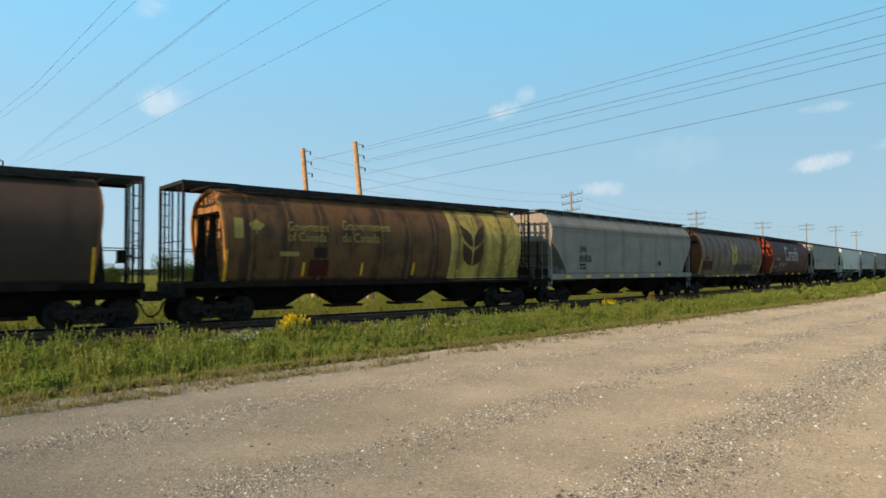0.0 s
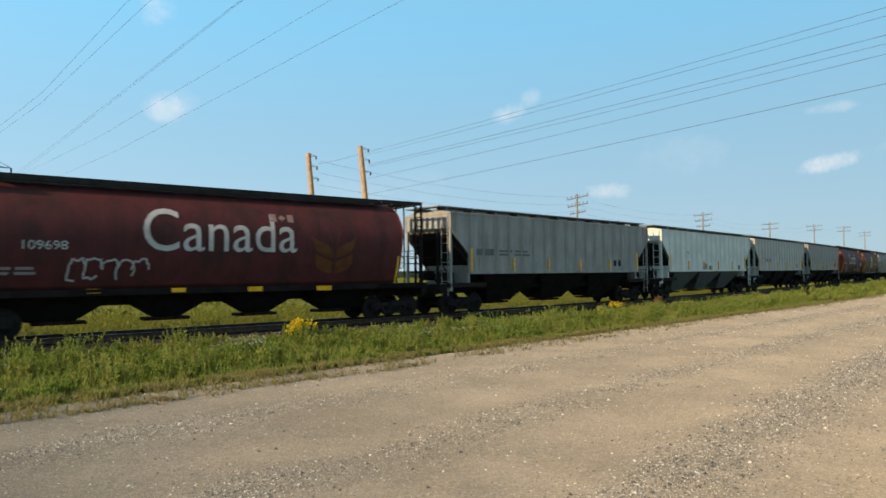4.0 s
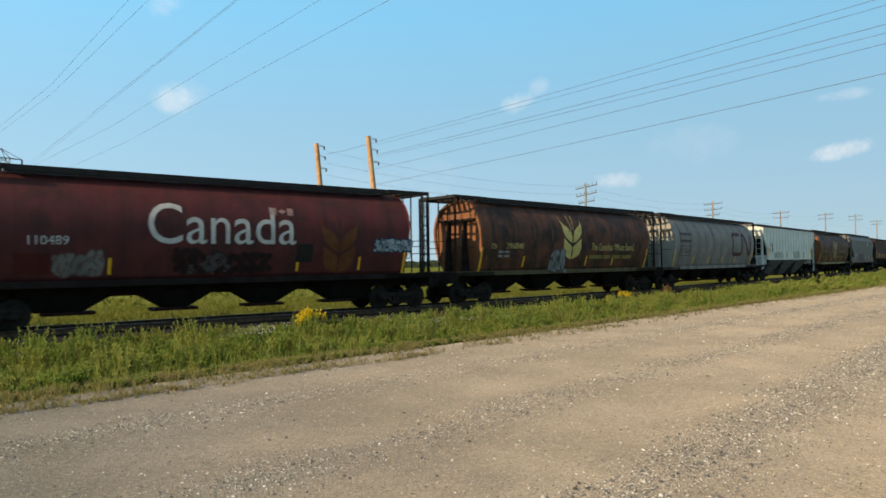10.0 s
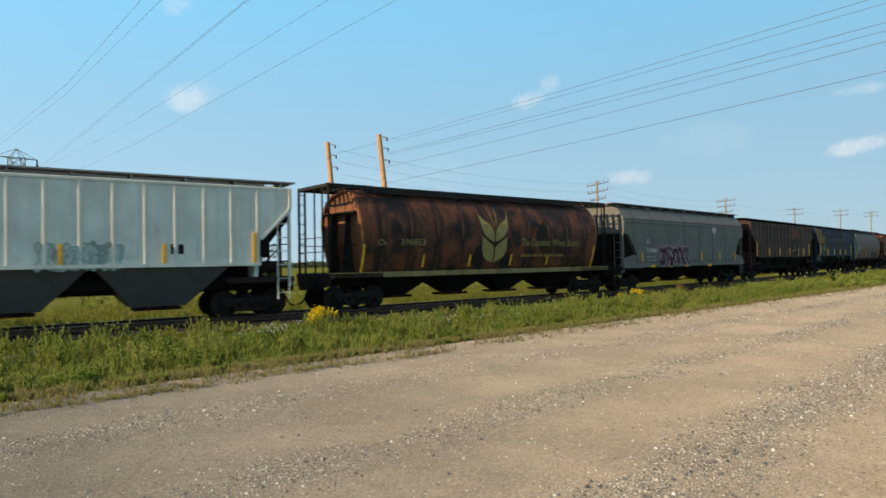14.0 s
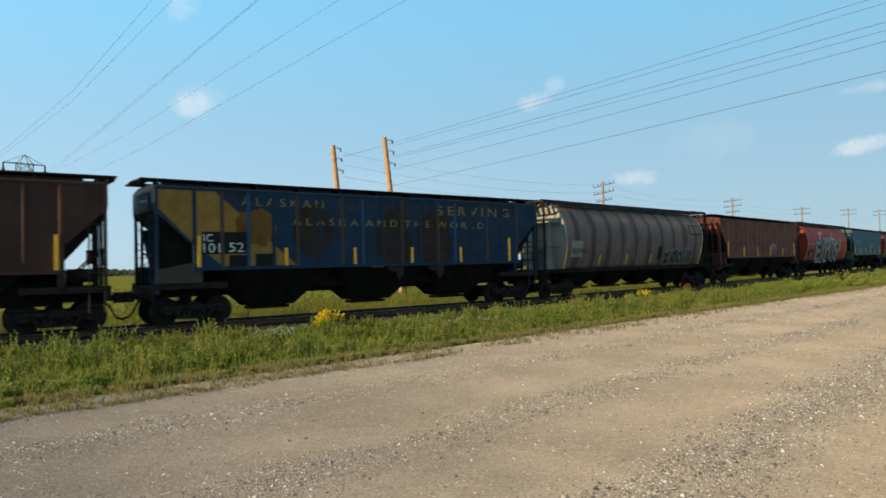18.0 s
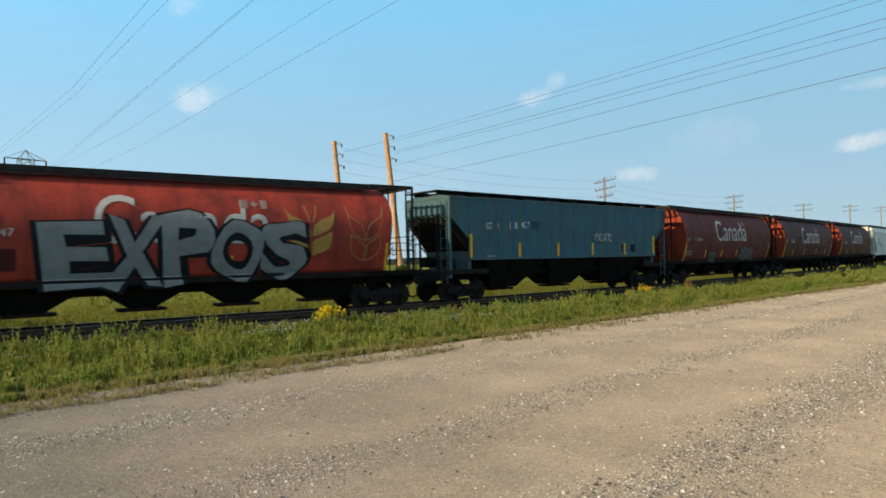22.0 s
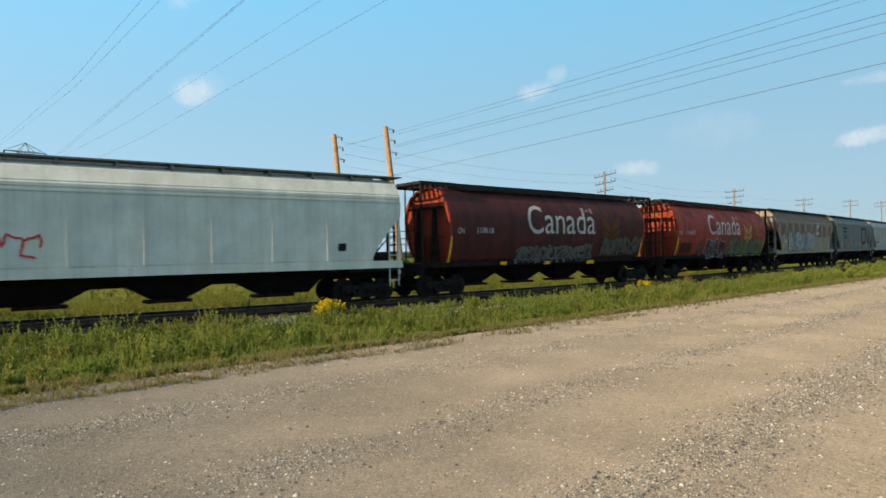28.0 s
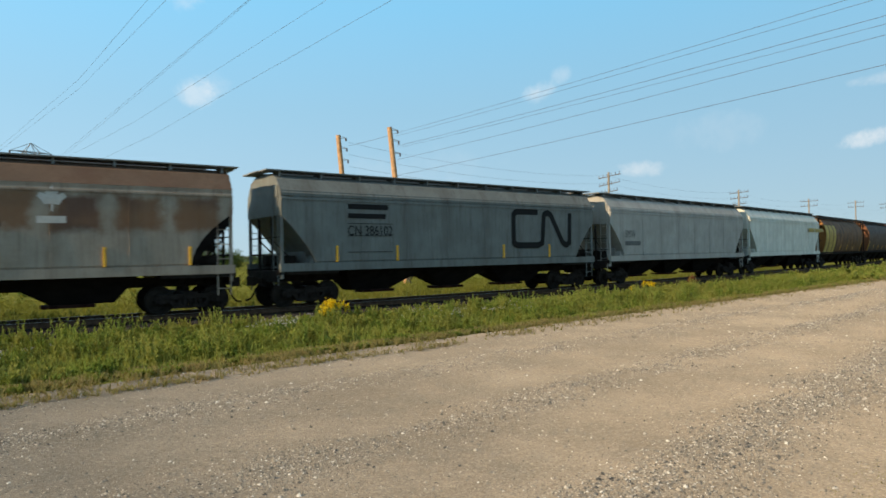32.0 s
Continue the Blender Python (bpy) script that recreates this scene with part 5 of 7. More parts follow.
SWASHES = [
    [[(0.0, 0.3), (0.15, 0.75), (0.4, 0.95), (0.5, 0.6), (0.35, 0.3), (0.6, 0.05), (1.0, 0.25)], [(0.7, 0.9), (0.85, 0.55)]],
    [[(0.0, 0.1), (0.25, 0.45), (0.3, 0.9), (0.6, 0.8), (0.7, 0.4), (1.0, 0.0)], [(0.35, 0.15), (0.6, 0.2)]],
    [[(0.05, 0.85), (0.3, 0.55), (0.15, 0.2), (0.45, 0.02), (0.7, 0.35), (0.65, 0.75), (1.0, 1.0)]],
    [[(0.0, 0.55), (0.3, 0.8), (0.6, 0.7), (0.55, 0.35), (0.2, 0.2), (0.3, 0.0), (0.9, 0.1)], [(0.8, 1.0), (0.95, 0.6), (0.8, 0.35)]],
    [[(0.1, 0.0), (0.05, 0.4), (0.35, 0.6), (0.3, 1.0)], [(0.45, 0.1), (0.65, 0.5), (0.6, 0.85), (1.0, 0.95)], [(0.75, 0.05), (1.0, 0.4)]]]


def stroke(points, w, caps=False):
    """A thick line in short pieces with round joints."""
    out = []
    for (xa, za), (xb, zb) in zip(points, points[1:]):
        d = math.hypot(xb - xa, zb - za)
        nx, nz = -(zb - za) / d * w, (xb - xa) / d * w
        out.append([(xa + nx, za + nz), (xb + nx, zb + nz), (xb - nx, zb - nz), (xa - nx, za - nz)])
    for x, z in points if caps else points[1:-1]:
        out.append([(x + w * math.cos(k * math.pi / 5), z + w * math.sin(k * math.pi / 5)) for k in range(10)])
    return out


UPPER = [(0.0, 1.0), (0.05, 0.86), (0.14, 0.775), (0.32, 0.7), (0.43, 0.61), (0.475, 0.5), (0.48, 0.365), (0.34, 0.41), (0.17, 0.5), (0.09, 0.61), (0.06, 0.76)]
LOWER = [(0.11, 0.47), (0.28, 0.38), (0.42, 0.32), (0.475, 0.27), (0.48, 0.0), (0.3, 0.05), (0.17, 0.12), (0.11, 0.25)]
AWN = [(0.455, 0.66), (0.475, 0.66), (0.39, 0.99), (0.37, 0.99)]
WHEAT = [[(0.5 + f * (x - 0.5), z) for x, z in p] for f in (1, -1) for p in (UPPER, LOWER, AWN)]
LEAF = [(0.5, 1.0), (0.6, 0.8), (0.72, 0.85), (0.7, 0.62), (0.9, 0.72), (1.0, 0.55), (0.85, 0.42), (0.75, 0.25), (0.54, 0.28), (0.54, 0.0), (0.46, 0.0), (0.46, 0.28), (0.25, 0.25), (0.15, 0.42), (0.0, 0.55), (0.1, 0.72), (0.3, 0.62), (0.28, 0.85), (0.4, 0.8)]
NOODLE = [(0.42, 0.97), (0.09, 0.97), (0.03, 0.9), (0.03, 0.1), (0.09, 0.03), (0.42, 0.03), (0.49, 0.1), (0.52, 0.9), (0.58, 0.97), (0.64, 0.9), (0.84, 0.1), (0.9, 0.03), (0.96, 0.1), (0.97, 0.97)]


MARK_SHIFT = 0.25                     # the lettering stands a little back from the car's leading end


def mark(index, kind, word, x0, x1, z0, z1, colour):
    root = TRAIN[index][0]
    CAR_RISE[0] = RISE[CARS[index][0]]
    wide = side_of(CARS[index][0])
    if CARS[index][0] == RB and z1 > 3.8:
        z0, z1 = z0 - (z1 - 3.8), 3.8
    x0, x1 = x0 + MARK_SHIFT, x1 + MARK_SHIFT
    w, h = x1 - x0, z1 - z0
    rng = random.Random(index * 1000 + int(abs(x0) * 100))

    def fit_box(pts):
        return [(x0 + w * x, z0 + h * z) for x, z in pts]

    def rect(a, b, c, d):
        return fit_box([(a, c), (b, c), (b, d), (a, d)])
    if kind in ("text", "canada"):
        pts, fs = glyphs(word if kind == "text" else "Canada", 0.0)
        for k, (q, f) in enumerate(islands(fit_box(pts), fs)):
            decal(root, "letter", q, ink(colour), wide, 0.007, faces=f)
        if kind == "canada":
            decal(root, "flag_emblem", [rect(0.815, 0.86, 0.79, 0.99), rect(0.94, 0.985, 0.79, 0.99), [(x0 + w * (0.872 + 0.056 * x), z0 + h * (0.8 + 0.18 * z)) for x, z in LEAF]], ink("flag_rose"), wide, 0.007)
    elif kind == "bar":
        decal(root, "paint_bar", [rect(0, 1, 0, 1)], ink(colour), wide, 0.004)
    elif kind == "patch":
        pts = []
        for k in range(60):
            a = k * math.pi / 30
            q = 0.42 + 0.1 * noise.noise((math.cos(a) * 1.2, math.sin(a) * 1.2, index)) + 0.12 * noise.noise((math.cos(a) * 5, math.sin(a) * 5, index + 0.5))
            pts.append((0.5 + q * math.cos(a), 0.5 + q * 1.1 * math.sin(a)))
        decal(root, "sprayed_patch", [fit_box(pts)], ink(colour), wide, 0.003 + 0.001 * (colour != "patch_soot"))
    elif kind == "hook":
        shapes = stroke(fit_box([(0.15, 0.85), (0.42, 0.97), (0.55, 0.8), (0.55, 0.3), (0.4, 0.12)]), 0.05) + stroke(fit_box([(0.02, 0.06), (0.5, 0.06)]), 0.07) + stroke(fit_box([(0.78, 0.55), (0.74, 0.2), (0.98, 0.06)]), 0.035)
        decal(root, "sprayed_figure", shapes, ink(colour), wide, 0.009)
    elif kind == "sign":
        decal(root, "placard", [rect(0, 1, 0, 1)], ink(colour), wide, 0.005)
    elif kind == "frame":
        decal(root, "stencil_frame", [rect(0, 1, 0, 0.1), rect(0, 1, 0.9, 1), rect(0, 0.06, 0.1, 0.9), rect(0.94, 1, 0.1, 0.9)], ink(colour), wide, 0.005)
    elif kind == "panel":
        decal(root, "painted_panel", [rect(0, 1, 0, 1)], paint("tarnished_" + colour, INKS[colour], 0.75, (0.09, 0.055, 0.02), 0.6, (0.12, 0.08, 0.03), 0.2, bands=0.7), wide, 0.003)
    elif kind == "bars":
        for q in (rect(0, 0.42, 0.62, 0.95), rect(0.52, 0.95, 0.62, 0.95), rect(0, 0.36, 0.05, 0.38), rect(0.5, 1.0, 0.05, 0.38)):
            decal(root, "stencil_bar", [q], ink(colour), wide, 0.006)
    elif kind == "words":
        n = int(word)
        cuts = [0.0]
        for k in range(n):
            cuts.append(cuts[-1] + rng.uniform(0.6, 1.4))
        shapes = []
        for a, b in zip(cuts, cuts[1:]):
            a, b = a / cuts[-1], b / cuts[-1] - 0.03 * (n > 1)
            shapes.append(rect(a, b, 0.12, 0.8))
        for q in shapes:
            decal(root, "lettering_bar", [q], ink(colour), wide, 0.006)
    elif kind in ("wheat", "wheatline"):
        shapes = [fit_box(p) for p in WHEAT] if kind == "wheat" else [q for p in (WHEAT[0], WHEAT[1], WHEAT[3], WHEAT[4]) for q in stroke(fit_box(p + p[:1]), 0.014)]
        decal(root, "wheat_emblem", shapes, ink(colour), wide, 0.006)
    elif kind == "leaf":
        decal(root, "round_emblem", [fit_box(LEAF)], ink(colour), wide, 0.006)
    elif kind == "noodle":
        decal(root, "line_emblem", stroke(fit_box(NOODLE), 0.085 * h), ink(colour), wide, 0.006)
    elif kind == "mustard":
        decal(root, "mustard_panel", [[(-8.48, 3.28), (-6.35, 1.72), (-3.7, 1.72), (-6.6, 3.94), (-8.48, 3.94)]], ink(colour), wide, 0.004)
    elif kind == "expos":
        fill, edge = SPRAY[colour]
        for bold, mat, off in ((0.11, ink(colour + "_edge", edge), 0.009), (0.035, ink(colour, fill), 0.011)):
            g = 0.0 if bold < 0.05 else 0.02
            shapes = []
            for k, letter in enumerate(word):
                pts, fs = glyphs(letter, bold)
                a, b = k / 5 - g - 0.012, (k + 1) / 5 + 0.004 + g
                dz, tall, tilt = ((-0.02, 0.86, -0.06), (-0.04, 0.96, 0.1), (0.0, 1.0, -0.05), (0.02, 0.88, 0.08), (0.06, 0.84, -0.09))[k]
                q = []
                for x, z in pts:
                    z2 = dz - g + (tall + 2 * g) * z + 0.05 * math.sin(7 * x + 2 * k)
                    q.append((x0 + w * (a + (b - a) * x) + tilt * 2.2 * (z - 0.5) + 0.07 * math.sin(5 * z + k), z0 + h * z2))
                decal(root, "sprayed_letter", q, mat, wide, off + 0.0012 * k, faces=fs)
    elif kind == "blobs":
        fill, edge = SPRAY[colour]
        n = int(word)
        if edge is None:
            fills = []
            for k in range(n):
                cx, cz = x0 + w * (k + 0.5) / n, z0 + h * rng.uniform(0.44, 0.56)
                p = blob(cx, cz, w / n * 0.52, h * 0.46, rng)
                fills += stroke(p[: rng.randint(9, 15)], 0.028)
            decal(root, "spray_tag", fills, ink(colour, fill), wide, 0.008)
            return
        fat = min(0.1 * h, 0.17 * w / n)
        letters = []
        for k in range(n):
            a, b = x0 + w * max(0, k - 0.3) / n, x0 + w * min(n, k + 1.3) / n
            lean, lift, big = rng.uniform(-0.22, 0.3), rng.uniform(-0.04, 0.05), rng.uniform(0.82, 1.0)
            lines = []
            turned, upended = rng.random() < 0.5, rng.random() < 0.5
            picks = rng.sample(SWASHES, 2)
            for line in picks[0] + picks[1][:1]:
                pts = []
                for x, z in line:
                    x, z = 1 - x if turned else x, 1 - z if upended else z
                    x, z = x + rng.uniform(-0.05, 0.05), z * big + lift + rng.uniform(-0.03, 0.03)
                    pts.append((a + fat + (b - a - 2 * fat) * x + lean * (z - 0.5) * h * 0.6, z0 + fat + (h - 2 * fat) * min(1, max(0, z))))
                lines.append(pts)
            letters.append(lines)
        for name, mat, grow, off in (("spray_outline", ink(colour + "_edge", edge), 0.04, 0.008), ("sprayed_letter", ink(colour, fill), 0.0, 0.014)):
            for k, lines in enumerate(letters):
                if k % 3 == 1 and name == "sprayed_letter":
                    mat = ink(colour + "_second", tuple(0.5 * a + 0.5 * b for a, b in zip(fill, (0.11, 0.1, 0.1))))
                elif name == "sprayed_letter":
                    mat = ink(colour, fill)
                decal(root, name, [q for pts in lines for q in stroke(pts, fat + grow, True)], mat, wide, off + 0.0001 * k)
        shine = []
        for lines in letters:
            pts = lines[0]
            shine += stroke([(x - fat * 0.35, z + fat * 0.35) for x, z in pts[:3]], 0.012)
        decal(root, "spray_line", shine, ink(colour + "_edge", edge), wide, 0.03)


mark(1, "text", "Government", -5.16, -3.45, 2.96, 3.27, "old_yellow")
mark(1, "text", "of Canada", -5.15, -3.58, 2.62, 2.92, "old_yellow")
mark(1, "text", "Gouvernement", -2.85, -0.55, 3.06, 3.39, "old_yellow")
mark(1, "text", "du Canada", -2.85, -1.12, 2.63, 2.96, "old_yellow")
mark(1, "panel", "", 2.75, 7.29, 1.23, 4.27, "cream_yellow")
mark(1, "wheat", "", 3.28, 4.95, 1.80, 3.88, "panel_brown")
mark(1, "wheatline", "", 5.21, 6.97, 1.81, 3.93, "panel_olive")
mark(1, "bar", "", -7.20, -6.87, 2.67, 3.31, "old_yellow")
mark(1, "leaf", "", -6.67, -6.09, 2.81, 3.33, "old_yellow")
mark(1, "bar", "", -4.23, -3.39, 1.45, 2.01, "patch_maroon")
mark(1, "bar", "", -5.47, -4.70, 2.12, 2.27, "old_yellow")
mark(1, "bar", "", -4.07, -3.50, 2.08, 2.42, "patch_brown")
mark(2, "text", "SMW", -6.13, -5.41, 2.50, 2.79, "black_stencil")
mark(2, "text", "850838", -6.19, -4.94, 2.01, 2.35, "black_stencil")
mark(2, "bars", "", -6.16, -5.56, 1.65, 1.94, "black_stencil")
mark(2, "sign", "", 3.21, 3.61, 1.86, 2.11, "black_stencil")
mark(3, "wheat", "", -1.20, 0.57, 1.91, 3.94, "lime_yellow")
mark(3, "words", "4", -6.05, -4.75, 2.36, 2.46, "dim_yellow")
mark(3, "bar", "", -6.65, -6.15, 2.3, 2.5, "patch_maroon")
mark(3, "bar", "", -7.2, -6.05, 1.62, 2.2, "patch_maroon")
mark(3, "bar", "", -6.0, -5.2, 1.62, 2.2, "patch_maroon")
mark(3, "text", "The Canadian Wheat Board", 1.84, 5.39, 2.35, 2.56, "old_yellow")
mark(4, "text", "CN", -7.35, -6.97, 2.39, 2.58, "white")
mark(4, "text", "109698", -6.18, -5.03, 2.39, 2.63, "white")
mark(4, "canada", "", -2.94, 2.33, 2.38, 3.65, "white")
mark(4, "blobs", "5", -5.03, -2.78, 1.54, 2.20, "tag_pale")
mark(4, "wheat", "", 2.88, 4.90, 1.67, 3.13, "faint_wheat")
mark(4, "bars", "", -6.88, -5.84, 1.71, 1.94, "faint_white")
mark(5, "bar", "", -7.10, -5.91, 2.35, 2.62, "patch_grey")
mark(5, "bars", "", -5.55, -3.28, 2.34, 2.60, "patch_grey")
mark(5, "sign", "", 4.31, 4.67, 1.92, 2.22, "black_stencil")
mark(5, "sign", "", 4.85, 5.21, 1.92, 2.22, "black_stencil")
mark(6, "text", "617", -4.68, -4.26, 2.67, 2.84, "black_stencil")
mark(6, "bar", "", -0.78, -0.06, 1.56, 1.97, "placard_brown")
mark(6, "sign", "", 5.35, 5.73, 1.67, 2.00, "black_stencil")
mark(6, "blobs", "4", -1.88, -1.01, 1.75, 2.08, "tag_dim")
mark(7, "text", "CC", -6.48, -6.02, 2.29, 2.54, "navy_stencil")
mark(7, "bars", "", -5.68, -3.59, 2.31, 2.54, "patch_grey")
mark(7, "bar", "", -7.17, -6.52, 2.12, 2.55, "patch_blue")
mark(7, "sign", "", 4.90, 5.34, 1.80, 2.20, "black_stencil")
mark(8, "text", "CN", -5.76, -5.38, 2.26, 2.53, "brown_stencil")
mark(8, "text", "38", -4.94, -4.55, 2.27, 2.54, "brown_stencil")
mark(8, "text", "31", -4.13, -3.70, 2.28, 2.56, "brown_stencil")
mark(8, "text", "72", -3.28, -2.92, 2.29, 2.58, "brown_stencil")
mark(8, "sign", "", -1.63, -0.85, 1.57, 2.03, "brown_stencil")
mark(8, "sign", "", 0.54, 1.06, 1.59, 2.08, "brown_stencil")
mark(8, "sign", "", 3.93, 4.39, 1.89, 2.26, "black_stencil")
mark(8, "sign", "", 4.79, 5.23, 1.89, 2.27, "black_stencil")
mark(8, "sign", "", 5.58, 6.04, 1.98, 2.33, "black_stencil")
mark(9, "text", "CN", -7.42, -7.05, 2.28, 2.49, "white")
mark(9, "text", "110489", -6.26, -5.22, 2.28, 2.52, "white")
mark(9, "canada", "", -3.02, 2.03, 2.32, 3.53, "white")
mark(9, "blobs", "3", -5.65, -4.25, 1.4, 2.13, "tag_chalk")
mark(9, "sign", "", -6.6, -5.7, 1.5, 2.05, "patch_maroon")
mark(9, "blobs", "4", -2.3, 1.15, 1.4, 2.2, "tag_shadow")
mark(9, "blobs", "6", 5.38, 7.18, 2.08, 2.57, "tag_cyan")
mark(9, "wheat", "", 2.96, 4.69, 1.35, 3.36, "faint_wheat")
mark(9, "sign", "", 2.07, 2.72, 1.75, 2.35, "patch_dark")
mark(10, "text", "CN", -6.87, -6.53, 2.23, 2.45, "cream")
mark(10, "text", "396840", -5.82, -4.58, 2.24, 2.48, "cream")
mark(10, "wheat", "", -1.61, 0.32, 1.76, 3.87, "cream")
mark(10, "text", "The Canadian Wheat Board", 1.06, 5.33, 2.19, 2.54, "cream")
mark(10, "words", "4", 0.97, 5.32, 1.75, 2.02, "dim_yellow")
mark(10, "blobs", "3", -2.47, -1.08, 1.14, 2.31, "tag_steel")
mark(10, "bars", "", -6.34, -5.55, 1.86, 2.17, "faint_white")
mark(11, "words", "1", -6.89, -5.03, 3.11, 3.35, "faint_maroon")
mark(11, "words", "1", -6.89, -5.03, 2.70, 2.93, "faint_maroon")
mark(11, "bar", "", -6.90, -5.03, 2.48, 2.52, "faint_maroon")
mark(11, "text", "CN 382481", -6.90, -5.03, 2.09, 2.36, "faint_maroon")
mark(11, "bar", "", -6.90, -5.04, 1.92, 1.95, "faint_maroon")
mark(11, "noodle", "", 2.40, 6.37, 1.98, 3.44, "logo_maroon")
mark(12, "text", "AE", -7.07, -6.71, 2.58, 2.84, "black_stencil")
mark(12, "text", "X", -6.43, -6.26, 2.59, 2.86, "black_stencil")
mark(12, "bar", "", -6.19, -6.00, 2.22, 2.86, "patch_dark")
mark(12, "text", "192", -7.12, -6.71, 2.20, 2.46, "black_stencil")
mark(12, "blobs", "7", -5.76, -2.86, 1.62, 2.19, "tag_green")
mark(12, "blobs", "6", 0.41, 2.73, 1.55, 2.31, "tag_green")
mark(12, "sign", "", 4.14, 4.55, 1.97, 2.25, "black_stencil")
mark(13, "text", "CN", -6.80, -6.45, 2.26, 2.48, "old_cream")
mark(13, "text", "396853", -5.70, -4.45, 2.27, 2.50, "old_cream")
mark(13, "wheat", "", -1.42, 0.57, 1.57, 3.87, "old_cream")
mark(13, "text", "The Canadian Wheat Board", 1.31, 5.54, 2.26, 2.58, "old_cream")
mark(13, "words", "5", 1.37, 4.57, 1.78, 1.95, "dim_mustard")
mark(13, "patch", "", 2.3, 3.3, 2.0, 3.3, "patch_dark")
mark(13, "patch", "", -1.75, -0.95, 1.2, 2.3, "patch_dark")
mark(13, "patch", "", 0.0, 0.75, 1.2, 2.0, "patch_dark")
mark(14, "text", "IC", -6.19, -5.84, 2.44, 2.67, "clean_white")
mark(14, "text", "799681", -6.24, -5.02, 1.96, 2.18, "clean_white")
mark(14, "blobs", "5", -4.78, -0.74, 1.18, 2.41, "tag_maroon")
mark(14, "leaf", "", 2.86, 3.57, 2.97, 3.67, "white")
mark(14, "bars", "", -6.22, -5.13, 1.47, 1.80, "faint_white")
for k in range(8):
    mark(15, "sign", "", -6.03 + 0.9 * k, -5.61 + 0.9 * k, 3.27, 3.79, "patch_soot")
    if k > 0:
        mark(15, "sign", "", -6.03 + 0.9 * k, -5.61 + 0.9 * k, 2.69, 3.14, "patch_soot")
    if k > 3:
        mark(15, "sign", "", -6.01 + 0.9 * k, -5.63 + 0.9 * k, 2.14, 2.49, "patch_ember")
mark(15, "patch", "", 1.35, 3.95, 1.66, 3.96, "patch_soot")
mark(15, "patch", "", 1.85, 2.65, 3.1, 3.85, "patch_orange")
mark(15, "patch", "", 2.65, 3.35, 3.0, 3.85, "patch_orange")
mark(15, "patch", "", 1.15, 1.6, 2.6, 3.1, "patch_ember")
mark(15, "hook", "", 1.95, 2.85, 2.02, 3.15, "faint_white")
mark(15, "sign", "", 3.6, 4.0, 1.9, 2.2, "patch_soot")
mark(15, "frame", "", 4.45, 4.9, 1.9, 2.2, "faint_white")
mark(16, "mustard", "", 0, 0, 0, 0, "mustard")
mark(16, "patch", "", -4.1, -2.4, 1.9, 3.9, "rust_film")
mark(16, "patch", "", -0.6, 1.2, 1.5, 4.1, "rust_film")
mark(16, "patch", "", 1.3, 3.3, 1.5, 4.1, "rust_film")
mark(16, "patch", "", -6.2, -4.6, 2.3, 3.5, "mustard_film")
mark(16, "sign", "", -7.30, -5.69, 2.08, 2.74, "black_stencil")
mark(16, "text", "IC", -7.24, -6.93, 2.45, 2.67, "clean_white")
mark(16, "text", "101", -7.25, -6.70, 2.12, 2.40, "clean_white")
mark(16, "text", "52", -6.39, -5.88, 2.14, 2.42, "clean_white")
mark(16, "sign", "", -6.40, -5.70, 1.65, 2.05, "black_stencil")
mark(16, "sign", "", -5.48, -4.72, 1.65, 2.08, "black_stencil")
mark(16, "text", "A L A S K A N", -5.95, -2.83, 3.72, 3.97, "dim_mustard")
mark(16, "text", "S E R V I N G", 2.45, 6.55, 3.72, 4.06, "dim_mustard")
mark(16, "text", "A L A S K A  A N D  T H E  W O R L D", -4.09, 5.00, 2.98, 3.22, "dim_mustard")
mark(16, "text", "A G R I C U L T U R E", -2.29, 2.00, 3.8, 4.08, "panel_brown")
mark(17, "bar", "", -7.10, -6.13, 1.82, 2.56, "faint_white")
mark(17, "text", "98096", -7.02, -5.92, 1.98, 2.23, "black_stencil")
mark(17, "blobs", "6", 2.09, 5.57, 1.37, 2.24, "tag_black")
mark(17, "sign", "", 1.44, 1.87, 1.64, 2.33, "black_stencil")
mark(17, "frame", "", 5.33, 6.87, 2.98, 3.54, "black_stencil")
mark(18, "blobs", "4", 1.05, 2.37, 1.59, 2.50, "tag_pale")
mark(18, "frame", "", 3.92, 4.34, 1.84, 2.16, "faint_white")
mark(18, "frame", "", 4.68, 5.15, 1.88, 2.20, "faint_white")
mark(19, "text", "CN", -7.45, -7.01, 2.49, 2.68, "white")
mark(19, "text", "11147", -6.27, -5.45, 2.49, 2.70, "white")
mark(19, "canada", "", -3.42, 2.11, 2.27, 3.68, "white")
mark(19, "expos", "EXPOS", -4.69, 3.48, 1.09, 3.20, "tag_silver")
mark(19, "wheat", "", 2.61, 4.68, 1.89, 3.56, "cream_orange")
mark(19, "wheatline", "", 5.07, 6.69, 1.69, 3.58, "cream_orange")
mark(19, "bar", "", -7.43, -5.41, 1.59, 2.17, "patch_maroon")
mark(19, "blobs", "3", -6.31, -5.92, 1.55, 1.89, "tag_pale")
mark(20, "text", "GT", -6.54, -6.18, 2.81, 3.07, "clean_white")
mark(20, "text", "W", -5.86, -5.66, 2.82, 3.09, "clean_white")
mark(20, "text", "138", -5.05, -4.54, 2.85, 3.12, "clean_white")
mark(20, "text", "407", -4.27, -3.70, 2.87, 3.15, "clean_white")
mark(20, "bar", "", -3.55, -2.86, 2.85, 3.18, "teal_shadow")
mark(20, "blobs", "3", 1.28, 2.88, 2.31, 2.77, "tag_dim")
mark(20, "sign", "", 3.80, 4.31, 1.85, 2.20, "black_stencil")
mark(20, "sign", "", 4.64, 5.11, 1.84, 2.20, "black_stencil")
